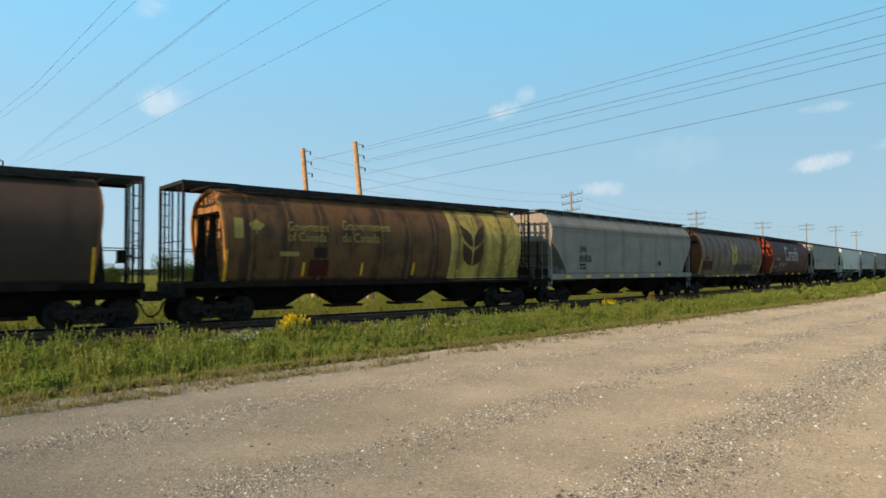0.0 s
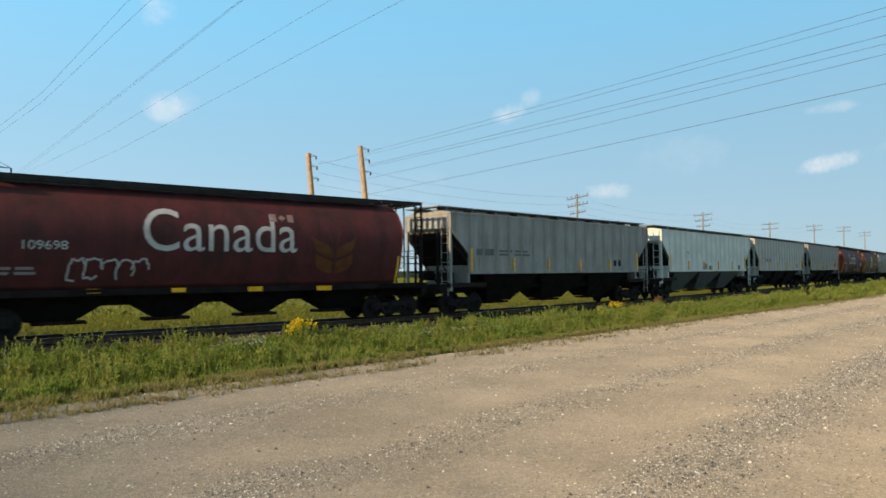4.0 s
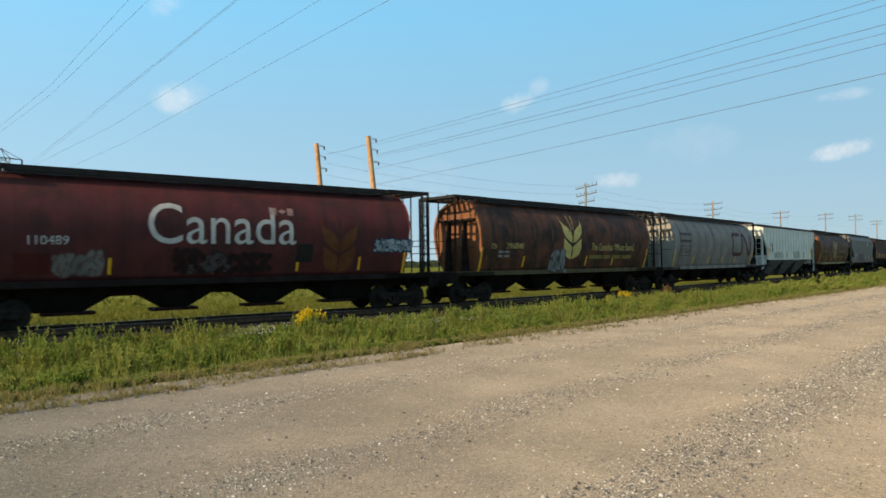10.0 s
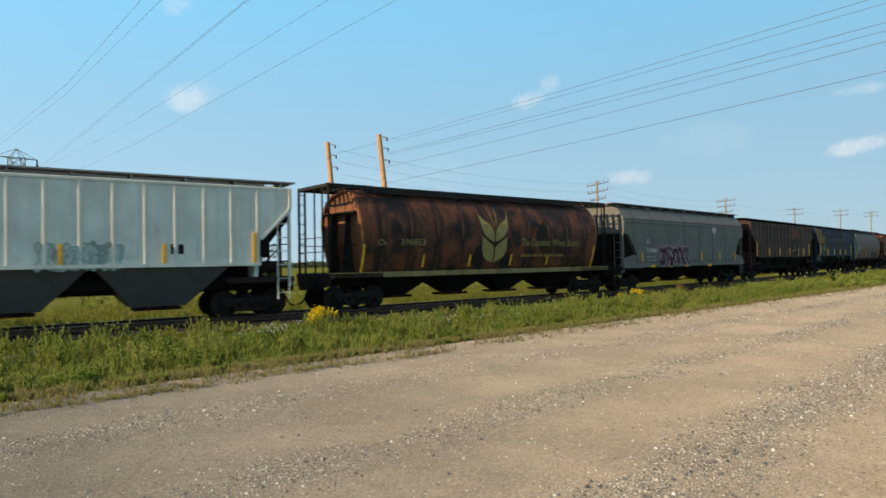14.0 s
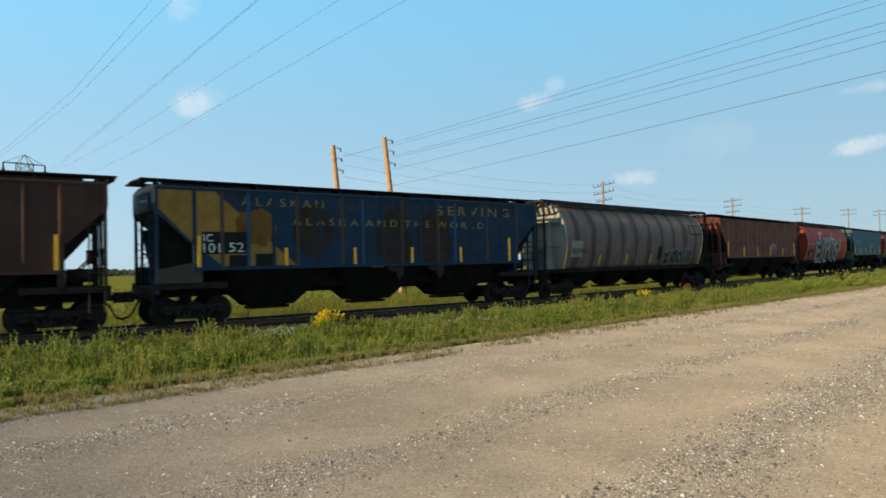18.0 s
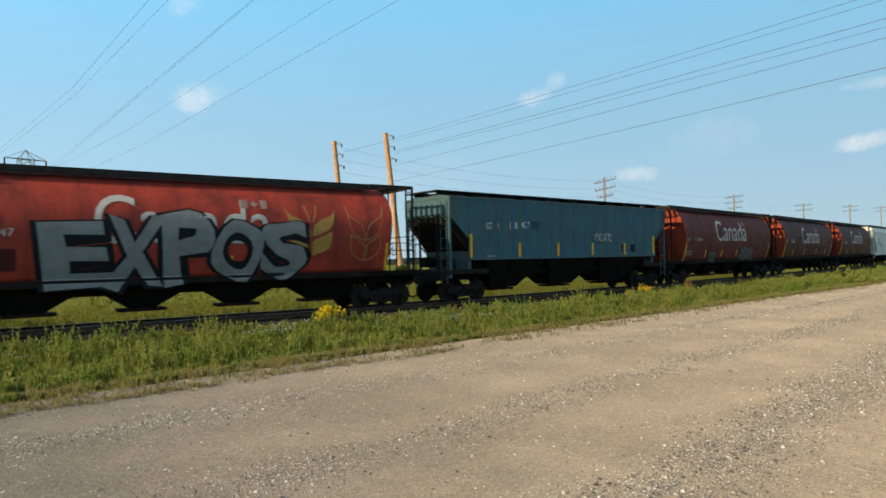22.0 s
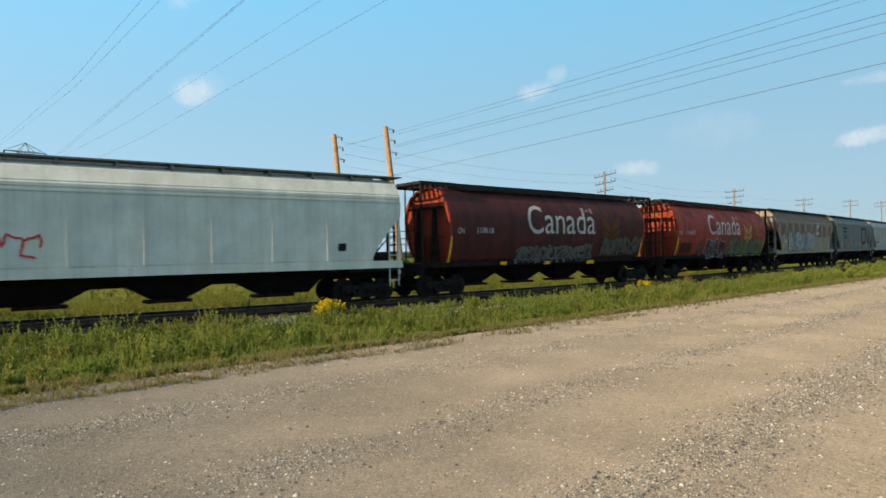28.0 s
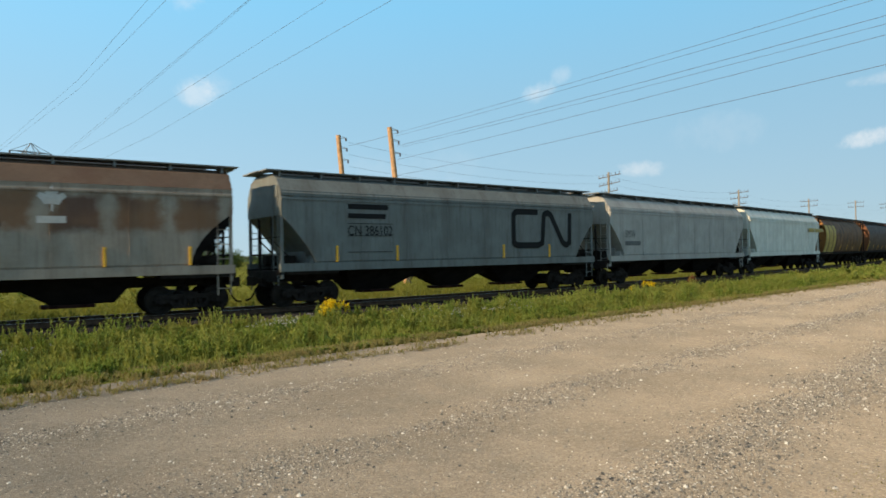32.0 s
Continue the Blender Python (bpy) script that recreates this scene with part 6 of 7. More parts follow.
mark(20, "bar", "", -6.62, -6.07, 1.59, 1.78, "faint_white")
mark(21, "text", "CN", -7.40, -7.02, 2.42, 2.60, "white")
mark(21, "text", "111582", -6.31, -5.26, 2.42, 2.61, "white")
mark(21, "canada", "", -3.05, 2.21, 2.44, 3.69, "white")
mark(21, "wheat", "", 2.76, 4.58, 2.09, 3.88, "faint_wheat")
mark(21, "wheatline", "", 5.00, 6.56, 2.07, 3.82, "faint_wheat")
mark(21, "blobs", "5", 1.29, 3.82, 1.20, 2.16, "tag_ash")
mark(21, "blobs", "3", -4.07, -2.90, 1.19, 1.90, "tag_ash")
mark(21, "bars", "", -7.33, -6.51, 1.61, 1.88, "faint_white")
mark(22, "text", "CN", -7.30, -6.90, 2.35, 2.61, "white")
mark(22, "text", "110845", -6.10, -4.99, 2.37, 2.64, "white")
mark(22, "canada", "", -2.82, 2.47, 2.35, 3.60, "white")
mark(22, "wheat", "", 2.81, 4.86, 2.07, 3.80, "faint_wheat")
mark(23, "text", "CN", -7.42, -7.05, 2.35, 2.59, "white")
mark(23, "text", "109644", -6.25, -5.08, 2.36, 2.61, "white")
mark(23, "canada", "", -3.01, 2.24, 2.39, 3.62, "white")
mark(23, "wheat", "", 2.69, 4.67, 1.93, 3.58, "faint_wheat")
mark(24, "text", "FURX", -6.71, -5.84, 2.85, 3.07, "navy_stencil")
mark(24, "text", "850455", -6.78, -5.21, 2.39, 2.64, "navy_stencil")
mark(24, "blobs", "3", -5.47, -4.01, 1.69, 2.39, "tag_red")
mark(24, "sign", "", 5.47, 5.80, 1.81, 2.06, "black_stencil")
mark(25, "text", "CN", -7.14, -6.76, 2.42, 2.64, "white")
mark(25, "text", "110618", -5.97, -4.98, 2.43, 2.67, "white")
mark(25, "canada", "", -2.69, 2.49, 2.43, 3.66, "white")
mark(25, "blobs", "8", -3.44, 2.44, 1.17, 2.02, "tag_ash")
mark(25, "wheat", "", 2.95, 4.85, 1.9, 3.62, "faint_wheat")
mark(25, "wheatline", "", 5.2, 6.75, 1.9, 3.5, "faint_wheat")
mark(25, "blobs", "6", 3.05, 6.75, 1.4, 2.42, "tag_soot")
mark(26, "text", "CN", -7.45, -7.04, 2.46, 2.68, "white")
mark(26, "text", "110023", -6.40, -5.16, 2.48, 2.71, "white")
mark(26, "canada", "", -3.15, 2.12, 2.49, 3.69, "white")
mark(26, "wheat", "", 2.71, 4.43, 1.94, 3.50, "cream_orange")
mark(26, "wheatline", "", 4.90, 6.45, 1.94, 3.53, "cream_orange")
mark(26, "blobs", "4", -3.50, -0.26, 1.07, 2.29, "tag_maroon")
mark(26, "blobs", "7", -0.05, 6.69, 1.12, 2.38, "tag_olive")
mark(26, "bar", "", -7.09, -5.47, 1.43, 2.01, "patch_maroon")
mark(26, "blobs", "3", -4.56, -3.98, 1.25, 2.06, "tag_grey")
mark(27, "text", "IC", -7.00, -6.68, 2.44, 2.65, "clean_white")
mark(27, "text", "79987", -7.05, -6.03, 1.97, 2.21, "clean_white")
mark(27, "blobs", "7", -5.94, 1.61, 1.34, 2.97, "tag_white")
mark(27, "leaf", "", 2.61, 3.37, 2.96, 3.67, "white")
mark(27, "bar", "", 2.60, 3.35, 2.65, 2.84, "white")
mark(28, "words", "1", -6.07, -4.27, 3.22, 3.49, "black_stencil")
mark(28, "words", "1", -6.08, -4.38, 2.91, 3.16, "black_stencil")
mark(28, "bar", "", -6.08, -4.07, 2.75, 2.77, "black_stencil")
mark(28, "text", "CN 386102", -6.09, -4.08, 2.35, 2.69, "black_stencil")
mark(28, "bar", "", -6.09, -4.08, 2.33, 2.35, "black_stencil")
mark(28, "bar", "", -6.10, -4.09, 1.77, 1.79, "black_stencil")
mark(28, "noodle", "", 2.46, 6.55, 1.93, 3.43, "black_stencil")
mark(29, "text", "SMW", -7.35, -6.25, 2.33, 2.69, "patch_grey")
mark(29, "words", "1", -7.37, -5.76, 1.90, 2.21, "patch_grey")
mark(31, "panel", "", -7.91, -4.20, 1.20, 3.60, "cream_yellow")
mark(31, "words", "2", -13.50, -8.62, 2.92, 3.32, "old_yellow")
mark(3, "bar", "", -3.95, -3.5, 1.1, 1.22, "reflective")
mark(3, "bar", "", -1.55, -1.1, 1.1, 1.22, "reflective")
mark(3, "bar", "", 0.79, 1.25, 1.08, 1.22, "reflective")
mark(3, "bar", "", -6.6, -0.6, 1.35, 1.46, "dim_mustard")
mark(3, "bar", "", 3.25, 3.71, 1.07, 1.22, "reflective")
mark(3, "bar", "", 4.55, 6.58, 1.76, 1.99, "old_olive")
mark(3, "blobs", "7", -0.07, 4.46, 1.49, 2.02, "tag_soot")
mark(14, "bar", "", -5.74, -5.24, 1.17, 1.30, "reflective")
mark(14, "bar", "", -3.50, -3.05, 1.15, 1.27, "reflective")
mark(14, "bar", "", -1.39, -0.83, 1.16, 1.29, "reflective")
mark(14, "bar", "", 2.08, 2.68, 1.12, 1.27, "reflective")
mark(16, "bar", "", -0.83, -0.29, 1.58, 1.70, "reflective")
mark(4, "bar", "", -4.49, -4.12, 1.20, 1.32, "reflective")
mark(4, "bar", "", -2.01, -1.56, 1.17, 1.30, "reflective")
mark(4, "bar", "", 0.57, 1.10, 1.14, 1.29, "reflective")
mark(4, "bar", "", 3.25, 3.88, 1.11, 1.27, "reflective")
mark(25, "bar", "", -4.36, -3.97, 1.15, 1.28, "reflective")
mark(25, "bar", "", -1.40, -0.91, 1.11, 1.25, "reflective")
mark(25, "bar", "", 1.99, 2.59, 1.06, 1.22, "reflective")


# ---- plants ----
CAR_RISE[0] = 1.0


def leafy(name, colour_a, colour_b, colour_c, patch=0.5):
    m = bpy.data.materials.new(name)
    m.use_nodes = True
    nd, ln = m.node_tree.nodes, m.node_tree.links
    b = nd["Principled BSDF"]
    b.inputs["Roughness"].default_value = 0.6
    b.inputs["Specular IOR Level"].default_value = 0.12
    geo = nd.new("ShaderNodeNewGeometry")
    tc = nd.new("ShaderNodeTexCoord")
    n = nd.new("ShaderNodeTexNoise")
    n.inputs["Scale"].default_value, n.inputs["Detail"].default_value = patch, 3.0
    ln.new(tc.outputs["Object"], n.inputs["Vector"])
    rr = nd.new("ShaderNodeMapRange")
    rr.inputs["From Min"].default_value, rr.inputs["From Max"].default_value = 0.38, 0.62
    ln.new(n.outputs["Fac"], rr.inputs["Value"])
    x = nd.new("ShaderNodeMix")
    x.data_type = "RGBA"
    ln.new(geo.outputs["Random Per Island"], x.inputs[0])
    x.inputs[6].default_value, x.inputs[7].default_value = (*colour_a, 1), (*colour_b, 1)
    y = nd.new("ShaderNodeMix")
    y.data_type = "RGBA"
    q = nd.new("ShaderNodeMath")
    q.operation = "MULTIPLY"
    q.inputs[1].default_value = 0.6
    ln.new(rr.outputs[0], q.inputs[0])
    ln.new(q.outputs[0], y.inputs[0])
    ln.new(x.outputs[2], y.inputs[6])
    y.inputs[7].default_value = (*colour_c, 1)
    ln.new(y.outputs[2], b.inputs["Base Color"])
    t = nd.new("ShaderNodeBsdfTranslucent")
    ln.new(y.outputs[2], t.inputs["Color"])
    ms = nd.new("ShaderNodeMixShader")
    ms.inputs[0].default_value = 0.42
    ln.new(b.outputs[0], ms.inputs[1])
    ln.new(t.outputs[0], ms.inputs[2])
    ln.new(ms.outputs[0], nd["Material Output"].inputs["Surface"])
    return m


def raw_mesh(name, verts):
    """A mesh of quads from arrays: verts (n * 4, 3)."""
    me = bpy.data.meshes.new(name)
    nq = len(verts) // 4
    me.vertices.add(len(verts))
    me.vertices.foreach_set("co", np.ascontiguousarray(verts, dtype=np.float32).ravel())
    me.loops.add(nq * 4)
    me.loops.foreach_set("vertex_index", np.arange(nq * 4, dtype=np.int32))
    me.polygons.add(nq)
    me.polygons.foreach_set("loop_start", np.arange(0, nq * 4, 4, dtype=np.int32))
    me.update(calc_edges=True)
    return me


def leaves(base, height, n_leaf, length, width, rng, upright=0.6, bare=0.1):
    """Many kite-shaped leaves on unseen stems: base (n, 3), height (n,). Returns the corners of one quad a leaf."""
    n = len(base)
    idx = np.repeat(np.arange(n), n_leaf)
    m = len(idx)
    u = bare + (1 - bare) * rng.random(m)
    lean = (rng.random((n, 2)) - 0.5) * 0.5
    root = base[idx].copy()
    root[:, 2] += u * height[idx] * 0.9
    root[:, :2] += lean[idx] * (u * height[idx])[:, None]
    az = rng.random(m) * 2 * np.pi
    el = np.clip(upright + rng.normal(0, 0.45, m), -0.5, 1.45)
    d = np.stack([np.cos(az) * np.cos(el), np.sin(az) * np.cos(el), np.sin(el)], 1)
    side = np.stack([-np.sin(az), np.cos(az), rng.normal(0, 0.4, m)], 1)
    ln_ = length * (0.6 + 0.8 * rng.random(m)) * (1.15 - 0.5 * u)
    w = width * (0.6 + 0.8 * rng.random(m))
    tip = root + d * ln_[:, None]
    mid = root + d * (ln_ * 0.45)[:, None]
    mid[:, 2] += 0.06 * ln_
    q = np.stack([root, mid + side * w[:, None], tip, mid - side * w[:, None]], 1)
    return q.reshape(-1, 3)


def blades(base, height, rng):
    """Upright grass blades, one narrow kite each."""
    n = len(base)
    az = rng.random(n) * 2 * np.pi
    lean = 0.35 * rng.random(n)
    tip = base + np.stack([np.cos(az) * lean * height, np.sin(az) * lean * height, height], 1)
    mid = base * 0.5 + tip * 0.5
    a2 = rng.random(n) * np.pi
    side = np.stack([np.cos(a2), np.sin(a2), np.zeros(n)], 1) * (0.004 + 0.004 * rng.random(n))[:, None]
    return np.stack([base, mid + side, tip, mid - side], 1).reshape(-1, 3)


def scatter(n, s0, s1, o0, o1, rng, power=1.0):
    s = s0 + (s1 - s0) * rng.random(n) ** power
    o = o0 + (o1 - o0) * rng.random(n)
    return np.array([by_road(a, b, 0.0) for a, b in zip(s, o)]), s, o


def ground_z(o):
    return np.interp(o, [-9.6, -9.1, -8, -6.2, -4.4, -3.3, -2.6, 2.6, 3.4, 5, 8, 14, 40], [-0.02, -0.01, -0.12, -0.25, -0.25, -0.16, -0.12, -0.12, -0.1, -0.1, -0.1, -0.1, -0.1])


def from_track(pts):
    """How far points stand from the track's centre line."""
    line = np.stack([LAY[1][80:300:2], LAY[2][80:300:2]], 1)
    return np.array([np.sqrt(((line - q[:2]) ** 2).sum(1).min()) for q in pts])


def build_verge():
    rng = np.random.default_rng(4)
    green = leafy("weed_leaves", (0.075, 0.125, 0.02), (0.25, 0.315, 0.06), (0.34, 0.31, 0.085), 1.1)
    bright = leafy("meadow_leaves", (0.13, 0.155, 0.022), (0.24, 0.25, 0.045), (0.26, 0.24, 0.06), 0.4)
    dry = leafy("dry_grass", (0.19, 0.165, 0.06), (0.36, 0.285, 0.135), (0.19, 0.2, 0.055), 2.5)
    out = []
    for plants, per, s0, s1, leaf, ln_, w, pw in ((2300, 9, -4, 46, 34, 0.1, 0.0145, 1.2), (900, 5, 46, 130, 20, 0.28, 0.034, 1.3)):
        # single plants, each a clump of upright leafy stems with a height of its own
        base, s, o = scatter(plants, s0, s1, -9.15, -2.2, rng, pw)
        wider = 1 + 0.3 * np.clip((22 - s) / 22, 0, 1)
        base[:, 1] += (o + 9.15) * (wider - 1)
        wave = np.array([noise.noise((a * 0.35, b * 0.5, 1.0)) for a, b in zip(s, o)])
        edge = np.clip((o + 9.15) / 1.8, 0.12, 1.0) * np.clip((-1.9 - o) / 1.2, 0.6, 1.0)
        h = (0.26 + 0.6 * rng.random(plants) ** 2.2 + 0.45 * wave) * edge
        near = from_track(base)
        h *= np.clip(0.15 + (near - 2.2) / 3.0, 0.15, 1.0)
        base, h = base[near > 2.1], h[near > 2.1]
        plants = len(base)
        idx = np.repeat(np.arange(plants), per)
        pts = base[idx]
        pts[:, :2] += rng.normal(0, 0.085, (len(idx), 2)) * (0.5 + h[idx])[:, None]
        pts[:, 2] = ground_z(pts[:, 1] - TRACK_Y)
        hs = np.clip(h[idx] * (0.65 + 0.45 * rng.random(len(idx))), 0.07, None)
        out.append(leaves(pts, hs, leaf, ln_, w, rng, 0.95))
    # long grass blades between the plants
    base, s, o = scatter(30000, -4, 46, -9.2, -2.7, rng, 1.3)
    base[:, 2] = ground_z(o)
    base[:, 1] += (o + 9.2) * 0.3 * np.clip((22 - s) / 22, 0, 1)
    patch = np.array([noise.noise((a * 0.5, b * 0.8, 5.0)) for a, b in zip(s, o)])
    edge = np.clip((o + 9.4) / 1.6, 0.25, 1.0)
    near = from_track(base)
    edge *= np.clip(0.25 + (near - 2.0) / 3.0, 0.25, 1.0)
    out.append(blades(base, (0.2 + 0.22 * rng.random(len(base)) + 0.14 * patch) * edge, rng)[np.repeat(near > 1.9, 4)])
    weeds = part("verge_weeds", raw_mesh("verge_weeds", np.concatenate(out)), green)
    tagged(weeds, "dense green roadside weeds and tall grass", "weeds", kind="stuff")
    base, s, o = scatter(34000, -3, 60, -10.5, -8.2, rng, 1.4)
    base[:, 2] = ground_z(o)
    fade = np.array([1.25 * math.exp(-max(0.0, -8.95 - b) / (0.5 if a < 25 else 0.36)) * (0.75 + 0.9 * noise.noise((a * 1.1, b * 1.5, 9.0))) for a, b in zip(s, o)])
    keep = rng.random(len(s)) < fade * np.where(o < -9.2, 0.55, 0.95)
    base = base[keep]
    fringe = part("dry_fringe", raw_mesh("dry_fringe", leaves(base, 0.03 + 0.13 * rng.random(len(base)) ** 1.5, 10, 0.1, 0.006, rng, 1.0, 0.0)), dry)
    tagged(fringe, "short dry grass along the road edge", "grass", kind="stuff")
    base, s, o = scatter(5200, 0, 18, -10.6, -9.8, rng, 1.1)
    fade = np.array([math.exp(-((b + 10.15 - 0.2 * noise.noise((a * 0.4, 8, 0))) / 0.14) ** 2) * min(1.0, max(0.0, 0.9 - 0.06 * a + 1.1 * noise.noise((a * 0.7, 3.0, 9.0)))) for a, b in zip(s, o)])
    keep = rng.random(len(s)) < fade
    base = base[keep]
    tufts = part("edge_tufts", raw_mesh("edge_tufts", leaves(base, 0.02 + 0.06 * rng.random(len(base)), 8, 0.09, 0.005, rng, 0.8, 0.0)), dry)
    tagged(tufts, "thin line of short grass tufts on the road shoulder", "grass", kind="stuff")
    n = 700
    patch = np.stack([6.9 + 0.75 * rng.normal(0, 1, n), 1.62 + 0.2 * rng.normal(0, 1, n), np.full(n, 0.0)], 1)
    tagged(part("trodden_grass", raw_mesh("trodden_grass", leaves(patch, 0.004 + 0.008 * rng.random(n), 5, 0.025, 0.003, rng, 0.2, 0.0)), dry), "flat trodden grass on the near side of the gravel road", "grass", kind="stuff")
    out = []
    for n, s0, s1, o0, o1, leaf, ln_, w, hh in ((6500, -12, 70, 2.7, 14, 24, 0.2, 0.012, 0.5), (3200, 0, 240, 12, 60, 14, 0.38, 0.08, 0.4)):
        base, s, o = scatter(n, s0, s1, o0, o1, rng)
        base[:, 2] = ground_z(o)
        wave = np.array([noise.noise((a * 0.2, b * 0.3, 4.0)) for a, b in zip(s, o)])
        out.append(leaves(base, np.clip(hh * (0.7 + 0.5 * rng.random(n) + 0.7 * wave), 0.1, None), leaf, ln_, w, rng))
    tagged(part("meadow_grass", raw_mesh("meadow_grass", np.concatenate(out)), bright), "sunlit green meadow grass beyond the track", "grass", kind="stuff")


build_verge()


def build_stones():
    """Loose stones on the road, thickest on the ridges between the wheel tracks."""
    rng = np.random.default_rng(9)
    corners = np.array([(1, 0, -0.15), (0, 1, -0.15), (-1, 0, -0.15), (0, -1, -0.15), (0.1, 0.1, 0.75)], dtype=float)
    tris = np.array([(0, 1, 4), (1, 2, 4), (2, 3, 4), (3, 0, 4)])
    s = 0.4 + 44 * rng.random(690000) ** 1.9
    s[:130000] = 0.4 - 7 * rng.random(130000) ** 1.9
    o = -20.4 + 11.2 * rng.random(690000)
    dens = np.full(len(s), 0.13)
    for c, w, k in ((-12.3, 0.48, 1.05), (-15.35, 0.4, 1.6), (-17.65, 0.6, 1.5), (-10.2, 0.5, 0.15)):
        dens += k * np.exp(-((o - np.array([crest(c, a) for a in s])) / w) ** 2)
    dens *= np.array([0.55 + 0.9 * max(-0.4, noise.noise((a * 0.8, b * 1.6, 2))) for a, b in zip(s, o)])
    keep = rng.random(len(s)) < dens
    s, o = s[keep], o[keep]
    # the crest of the broad ridge beside the near wheel track
    more = 30000
    s2 = -1.5 + 25 * rng.random(more) ** 1.3
    o2 = np.array([crest(-17.65, a) for a in s2]) + 0.3 * rng.normal(0, 1, more)
    s, o = np.concatenate([s, s2]), np.concatenate([o, o2])
    n = len(s)
    size = (0.0035 + 0.0075 * rng.random(n) ** 2.2 + 0.015 * (rng.random(n) < 0.05) * rng.random(n)) * (1 + s / 45)
    base = np.array([by_road(a, b, 0.012) for a, b in zip(s, o)])
    for c, w, h in ((-12.3, 0.4, 0.02), (-15.35, 0.42, 0.028), (-17.65, 0.55, 0.045)):
        base[:, 2] += h * np.exp(-((o - np.array([crest(c, a) for a in s])) / w) ** 2)
    for c, w, h in ((-13.8, 0.6, -0.02), (-11.0, 0.6, -0.012), (-16.6, 0.45, -0.02)):
        base[:, 2] += h * np.exp(-((o - c) / w) ** 2)
    base[:, 2] += np.array([0.008 * noise.noise((a * 0.7, b * 0.9, 3)) + 0.008 * noise.noise((a * 3.1, b * 3.3, 5)) for a, b in zip(s, o)]) + size * 0.25
    shape = corners[None] * (0.65 + 0.7 * rng.random((n, 5, 1)))
    a = rng.random(n) * 2 * np.pi
    ca, sa = np.cos(a)[:, None], np.sin(a)[:, None]
    x, y = shape[:, :, 0] * 1.25, shape[:, :, 1]
    v = np.stack([x * ca - y * sa, x * sa + y * ca, shape[:, :, 2]], 2) * size[:, None, None] + base[:, None]
    faces = (tris[None] + 5 * np.arange(n)[:, None, None]).reshape(-1)
    me = bpy.data.meshes.new("loose_stones")
    me.vertices.add(n * 5)
    me.vertices.foreach_set("co", v.astype(np.float32).ravel())
    me.loops.add(len(faces))
    me.loops.foreach_set("vertex_index", faces.astype(np.int32))
    me.polygons.add(len(faces) // 3)
    me.polygons.foreach_set("loop_start", np.arange(0, len(faces), 3, dtype=np.int32))
    me.update(calc_edges=True)
    m = bpy.data.materials.new("road_stone")
    m.use_nodes = True
    nd, ln = m.node_tree.nodes, m.node_tree.links
    geo = nd.new("ShaderNodeNewGeometry")
    ramp = nd.new("ShaderNodeValToRGB")
    fill_ramp(ramp, [(0.0, (0.065, 0.062, 0.06)), (0.3, (0.17, 0.155, 0.14)), (0.6, (0.275, 0.24, 0.195)), (0.88, (0.4, 0.35, 0.29)), (1.0, (0.65, 0.61, 0.55))])
    ln.new(geo.outputs["Random Per Island"], ramp.inputs[0])
    ln.new(ramp.outputs[0], nd["Principled BSDF"].inputs["Base Color"])
    nd["Principled BSDF"].inputs["Roughness"].default_value = 0.9
    nd["Principled BSDF"].inputs["Specular IOR Level"].default_value = 0.15
    tagged(part("loose_stones", me, m), "loose grey and tan stones on the gravel road", "stones", kind="stuff")


build_stones()


def flower_clump(x, y, h, spread, n, rng, root_name, label, head, leaf, white_heads=False):
    """Flowering weeds: leafy stems with a plume or button of bloom on each."""
    root = tagged(new(root_name), label, "wildflower", "wildflowers in the verge")
    root.matrix_basis = pose(x, y, float(ground_z(y - TRACK_Y)))
    stems, heads = Geo(), []
    base, hs = [], []
    for k in range(n):
        a, r = rng.random() * 2 * math.pi, spread * rng.random() ** 0.5
        px, py = r * math.cos(a) * 1.3, r * math.sin(a) * 0.7
        top = h * (0.7 + 0.35 * rng.random())
        tip = (px * 1.25, py * 1.25, top)
        stems.rod((px, py, 0), tip, 0.007, 4, 0.004)
        base.append((px, py, 0))
        hs.append(top * 0.85)
        m = 26 if not white_heads else 9
        c = np.array(tip)
        size = 0.038 if not white_heads else 0.012
        for _ in range(m):
            d = rng.normal(0, 1, 3) * (np.array([0.05, 0.05, 0.075]) if not white_heads else np.array([0.035, 0.035, 0.02]))
            u = rng.normal(0, 1, (2, 3))
            u /= np.linalg.norm(u, axis=1)[:, None]
            p = c + d
            heads += [p - u[0] * size, p + u[1] * size, p + u[0] * size, p - u[1] * size]
    tagged(part("stems", stems.mesh("stems"), leaf, root), kind="stuff")
    tagged(part("foliage", raw_mesh("foliage", leaves(np.array(base), np.array(hs), 22, 0.11, 0.013, rng)), leaf, root), kind="stuff")
    tagged(part("bloom", raw_mesh("bloom", np.array(heads)), head, root), kind="stuff")


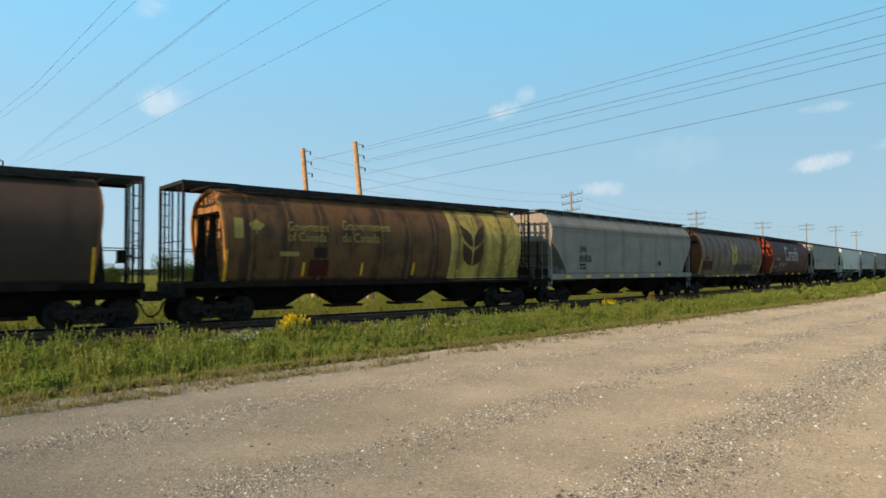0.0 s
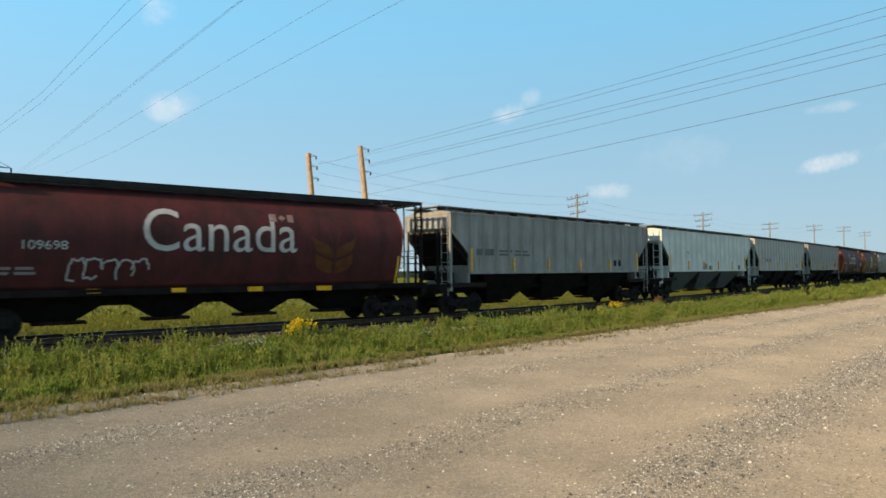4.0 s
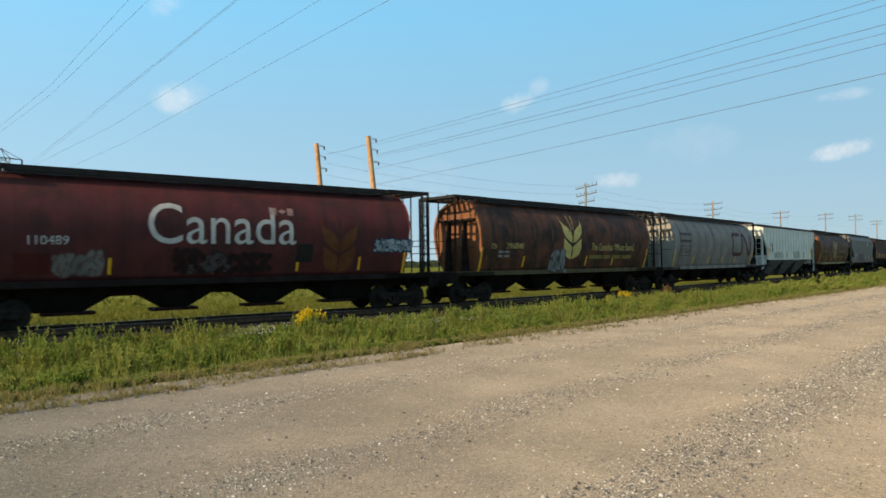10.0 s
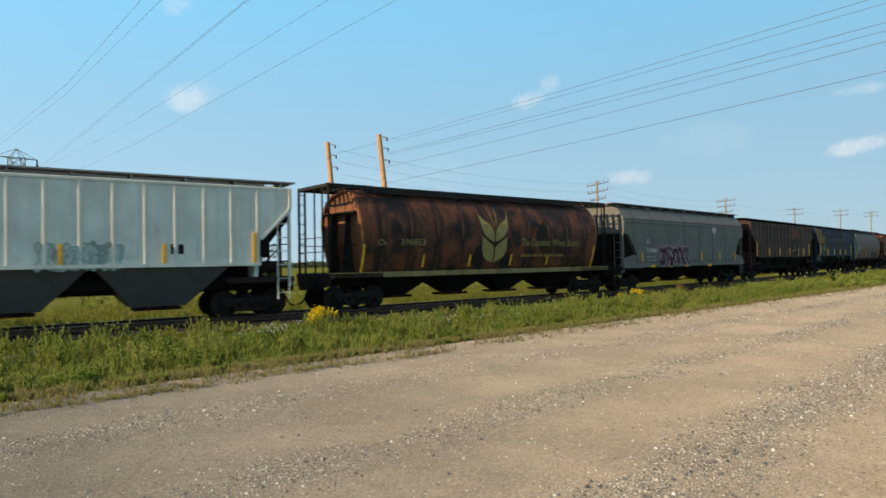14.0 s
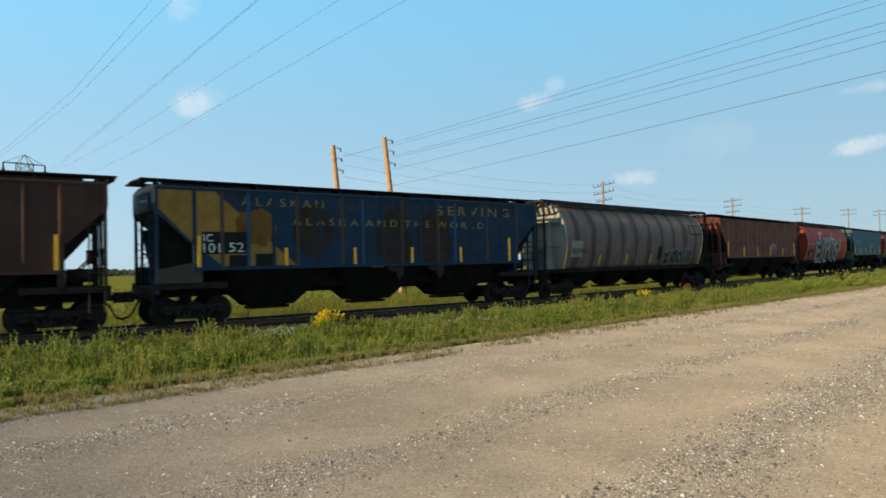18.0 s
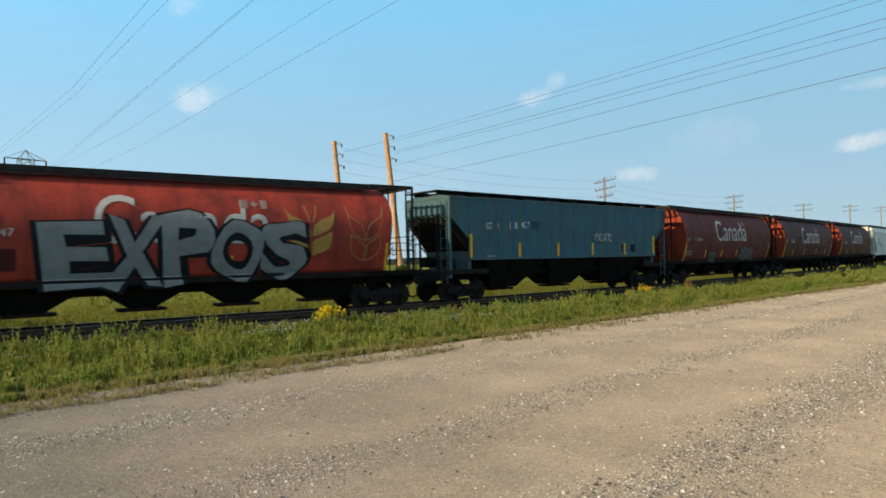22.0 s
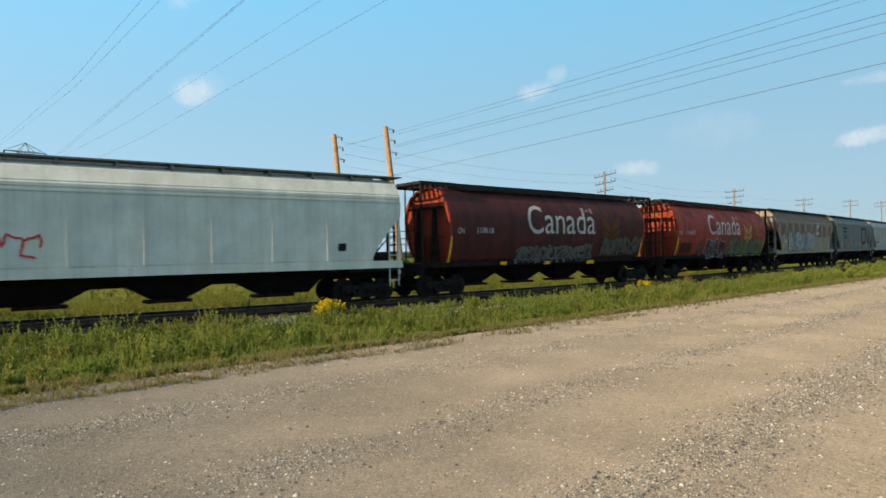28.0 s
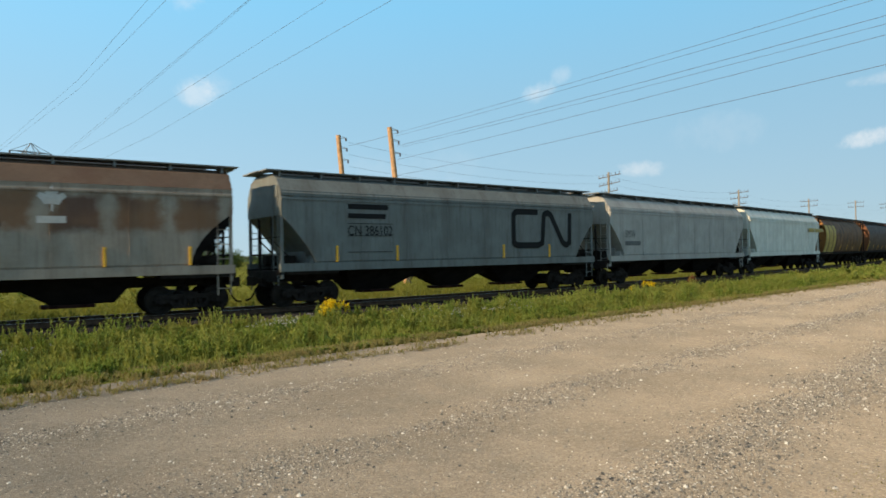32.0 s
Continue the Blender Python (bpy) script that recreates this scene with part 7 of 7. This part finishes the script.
def build_flowers():
    rng = np.random.default_rng(21)
    gold = leafy("goldenrod_yellow", (0.62, 0.46, 0.012), (0.8, 0.62, 0.03), (0.7, 0.52, 0.02), 2.0)
    pale = leafy("aster_white", (0.5, 0.5, 0.5), (0.7, 0.7, 0.7), (0.55, 0.54, 0.58), 2.0)
    stem = leafy("stem_green", (0.06, 0.11, 0.02), (0.1, 0.16, 0.03), (0.1, 0.14, 0.03), 1.0)
    for x, y, h, sp, n in ((11.7, 18.4, 0.66, 0.3, 17), (11.3, 18.2, 0.5, 0.2, 6), (31.4, 18.5, 0.5, 0.35, 7), (29.2, 18.2, 0.36, 0.2, 2)):
        flower_clump(x, y, h, sp, n, rng, "goldenrod", "bright yellow goldenrod in bloom in the roadside weeds", gold, stem)
    rusty = leafy("dock_brown", (0.16, 0.06, 0.03), (0.24, 0.1, 0.05), (0.18, 0.09, 0.04), 2.0)
    flower_clump(33.6, 17.2, 0.75, 0.2, 9, rng, "dock_weed", "reddish-brown dock weed gone to seed in the verge", rusty, stem)
    for x, y, n in ((9.0, 17.3, 26), (8.6, 16.9, 16), (9.6, 17.6, 14), (14.2, 17.0, 12), (15.2, 16.2, 12), (16.6, 15.6, 12), (14.0, 15.4, 10), (12.6, 15.0, 9), (18.6, 16.8, 12), (17.4, 14.8, 9), (20.5, 15.8, 10), (2.4, 16.4, 9)):
        flower_clump(x, y, 0.47, 0.5, n, rng, "white_aster", "small white asters among the verge weeds", pale, stem, True)


build_flowers()


def shrub(x, y, h, w, rng, name, label, leaf, bark, count):
    """A bushy willow: several tapered limbs and a loose crown of small leaves in clumps."""
    root = tagged(new(name), label, "bush", "bushes beyond the track")
    root.matrix_basis = pose(x, y, -0.12)
    limbs = Geo()
    tips = []
    for k in range(7):
        a = rng.random() * 2 * math.pi
        r = w * (0.2 + 0.45 * rng.random())
        mid = Vector((r * 0.4 * math.cos(a), r * 0.4 * math.sin(a), h * 0.4))
        tip = Vector((r * math.cos(a), r * math.sin(a), h * (0.65 + 0.3 * rng.random())))
        limbs.rod((0.1 * math.cos(a), 0.1 * math.sin(a), 0), mid, 0.06, 6, 0.035).rod(mid, tip, 0.035, 5, 0.012)
        for u in (0.35, 0.6, 0.8, 1.0):
            tips.append(mid.lerp(tip, u))
            tips.append(mid.lerp(tip, u) + Vector(rng.normal(0, 0.16 * w, 3)))
    part("limbs", limbs.mesh("limbs"), bark, root)
    t = np.array([tuple(p) for p in tips])
    t = t[rng.integers(0, len(t), count)] + rng.normal(0, 0.13, (count, 3)) * np.array([w, w, h * 0.55])
    t[:, 2] = np.clip(t[:, 2], 0.1, None)
    part("crown", raw_mesh("crown", leaves(t, np.full(count, 0.12), 5, 0.16, 0.035, rng, 0.2)), leaf, root)


def build_bushes():
    rng = np.random.default_rng(33)
    leaf = leafy("willow_leaves", (0.06, 0.1, 0.025), (0.13, 0.18, 0.05), (0.1, 0.15, 0.05), 0.5)
    for x, y, h, w in ((25.0, 61.0, 3.6, 2.4), (28.5, 64.0, 3.0, 2.2), (21.5, 66.0, 2.6, 2.0), (35.0, 70.0, 2.6, 2.4), (31.0, 58.0, 2.0, 1.6), (30.0, 44.2, 1.9, 1.3), (31.7, 39.3, 1.8, 1.2)):
        shrub(x, y, h, w, rng, "willow_bush", "loose green willow bush in the meadow", leaf, grey_wood, 1500)
    n = 5200
    az = np.radians(5 + 110 * rng.random(n))
    d = 620 + 160 * rng.random(n)
    base = np.stack([d * np.cos(az), d * np.sin(az), np.full(n, -0.1)], 1)
    hs = np.array([5.5 + 3.5 * noise.noise((a * 30, 1, 2)) for a in az])
    far = leafy("far_woods_green", (0.06, 0.085, 0.05), (0.1, 0.125, 0.07), (0.08, 0.1, 0.07), 0.02)
    tagged(part("far_woods", raw_mesh("far_woods", leaves(base, np.clip(hs, 1.5, None), 7, 3.2, 1.3, rng, 0.5, 0.0)), far), "low hazy belt of trees on the horizon", "trees", kind="stuff")


build_bushes()


def motions():
    """The train rolls by at an even speed, its wheels turning."""
    times = [0.5 * k for k in range(65)]
    for car, centre in TRAIN:
        rows = []
        for t in times:
            s = centre - SPEED * t
            (x0, y0, a0), (x1, y1, a1) = along(s - BOGIE_X), along(s + BOGIE_X)
            rows.append((t, pose((x0 + x1) / 2, (y0 + y1) / 2, RAIL_Z, 0, 0, math.degrees(math.atan2(y1 - y0, x1 - x0)))))
        walk(car, rows)
    for side, sets in WHEELSETS.items():
        rows = [(k / 30, pose(side * 0.89, 0, WHEEL_R, 0, -math.degrees(SPEED * k / 30 / WHEEL_R), 0)) for k in range(961)]
        walk(sets[0], rows)
        keys = sets[0].animation_data
        for w in sets[1:]:
            w.rotation_mode = "QUATERNION"
            w.animation_data_create()
            w.animation_data.action = keys.action
            w.animation_data.action_slot = keys.action_slot


motions()
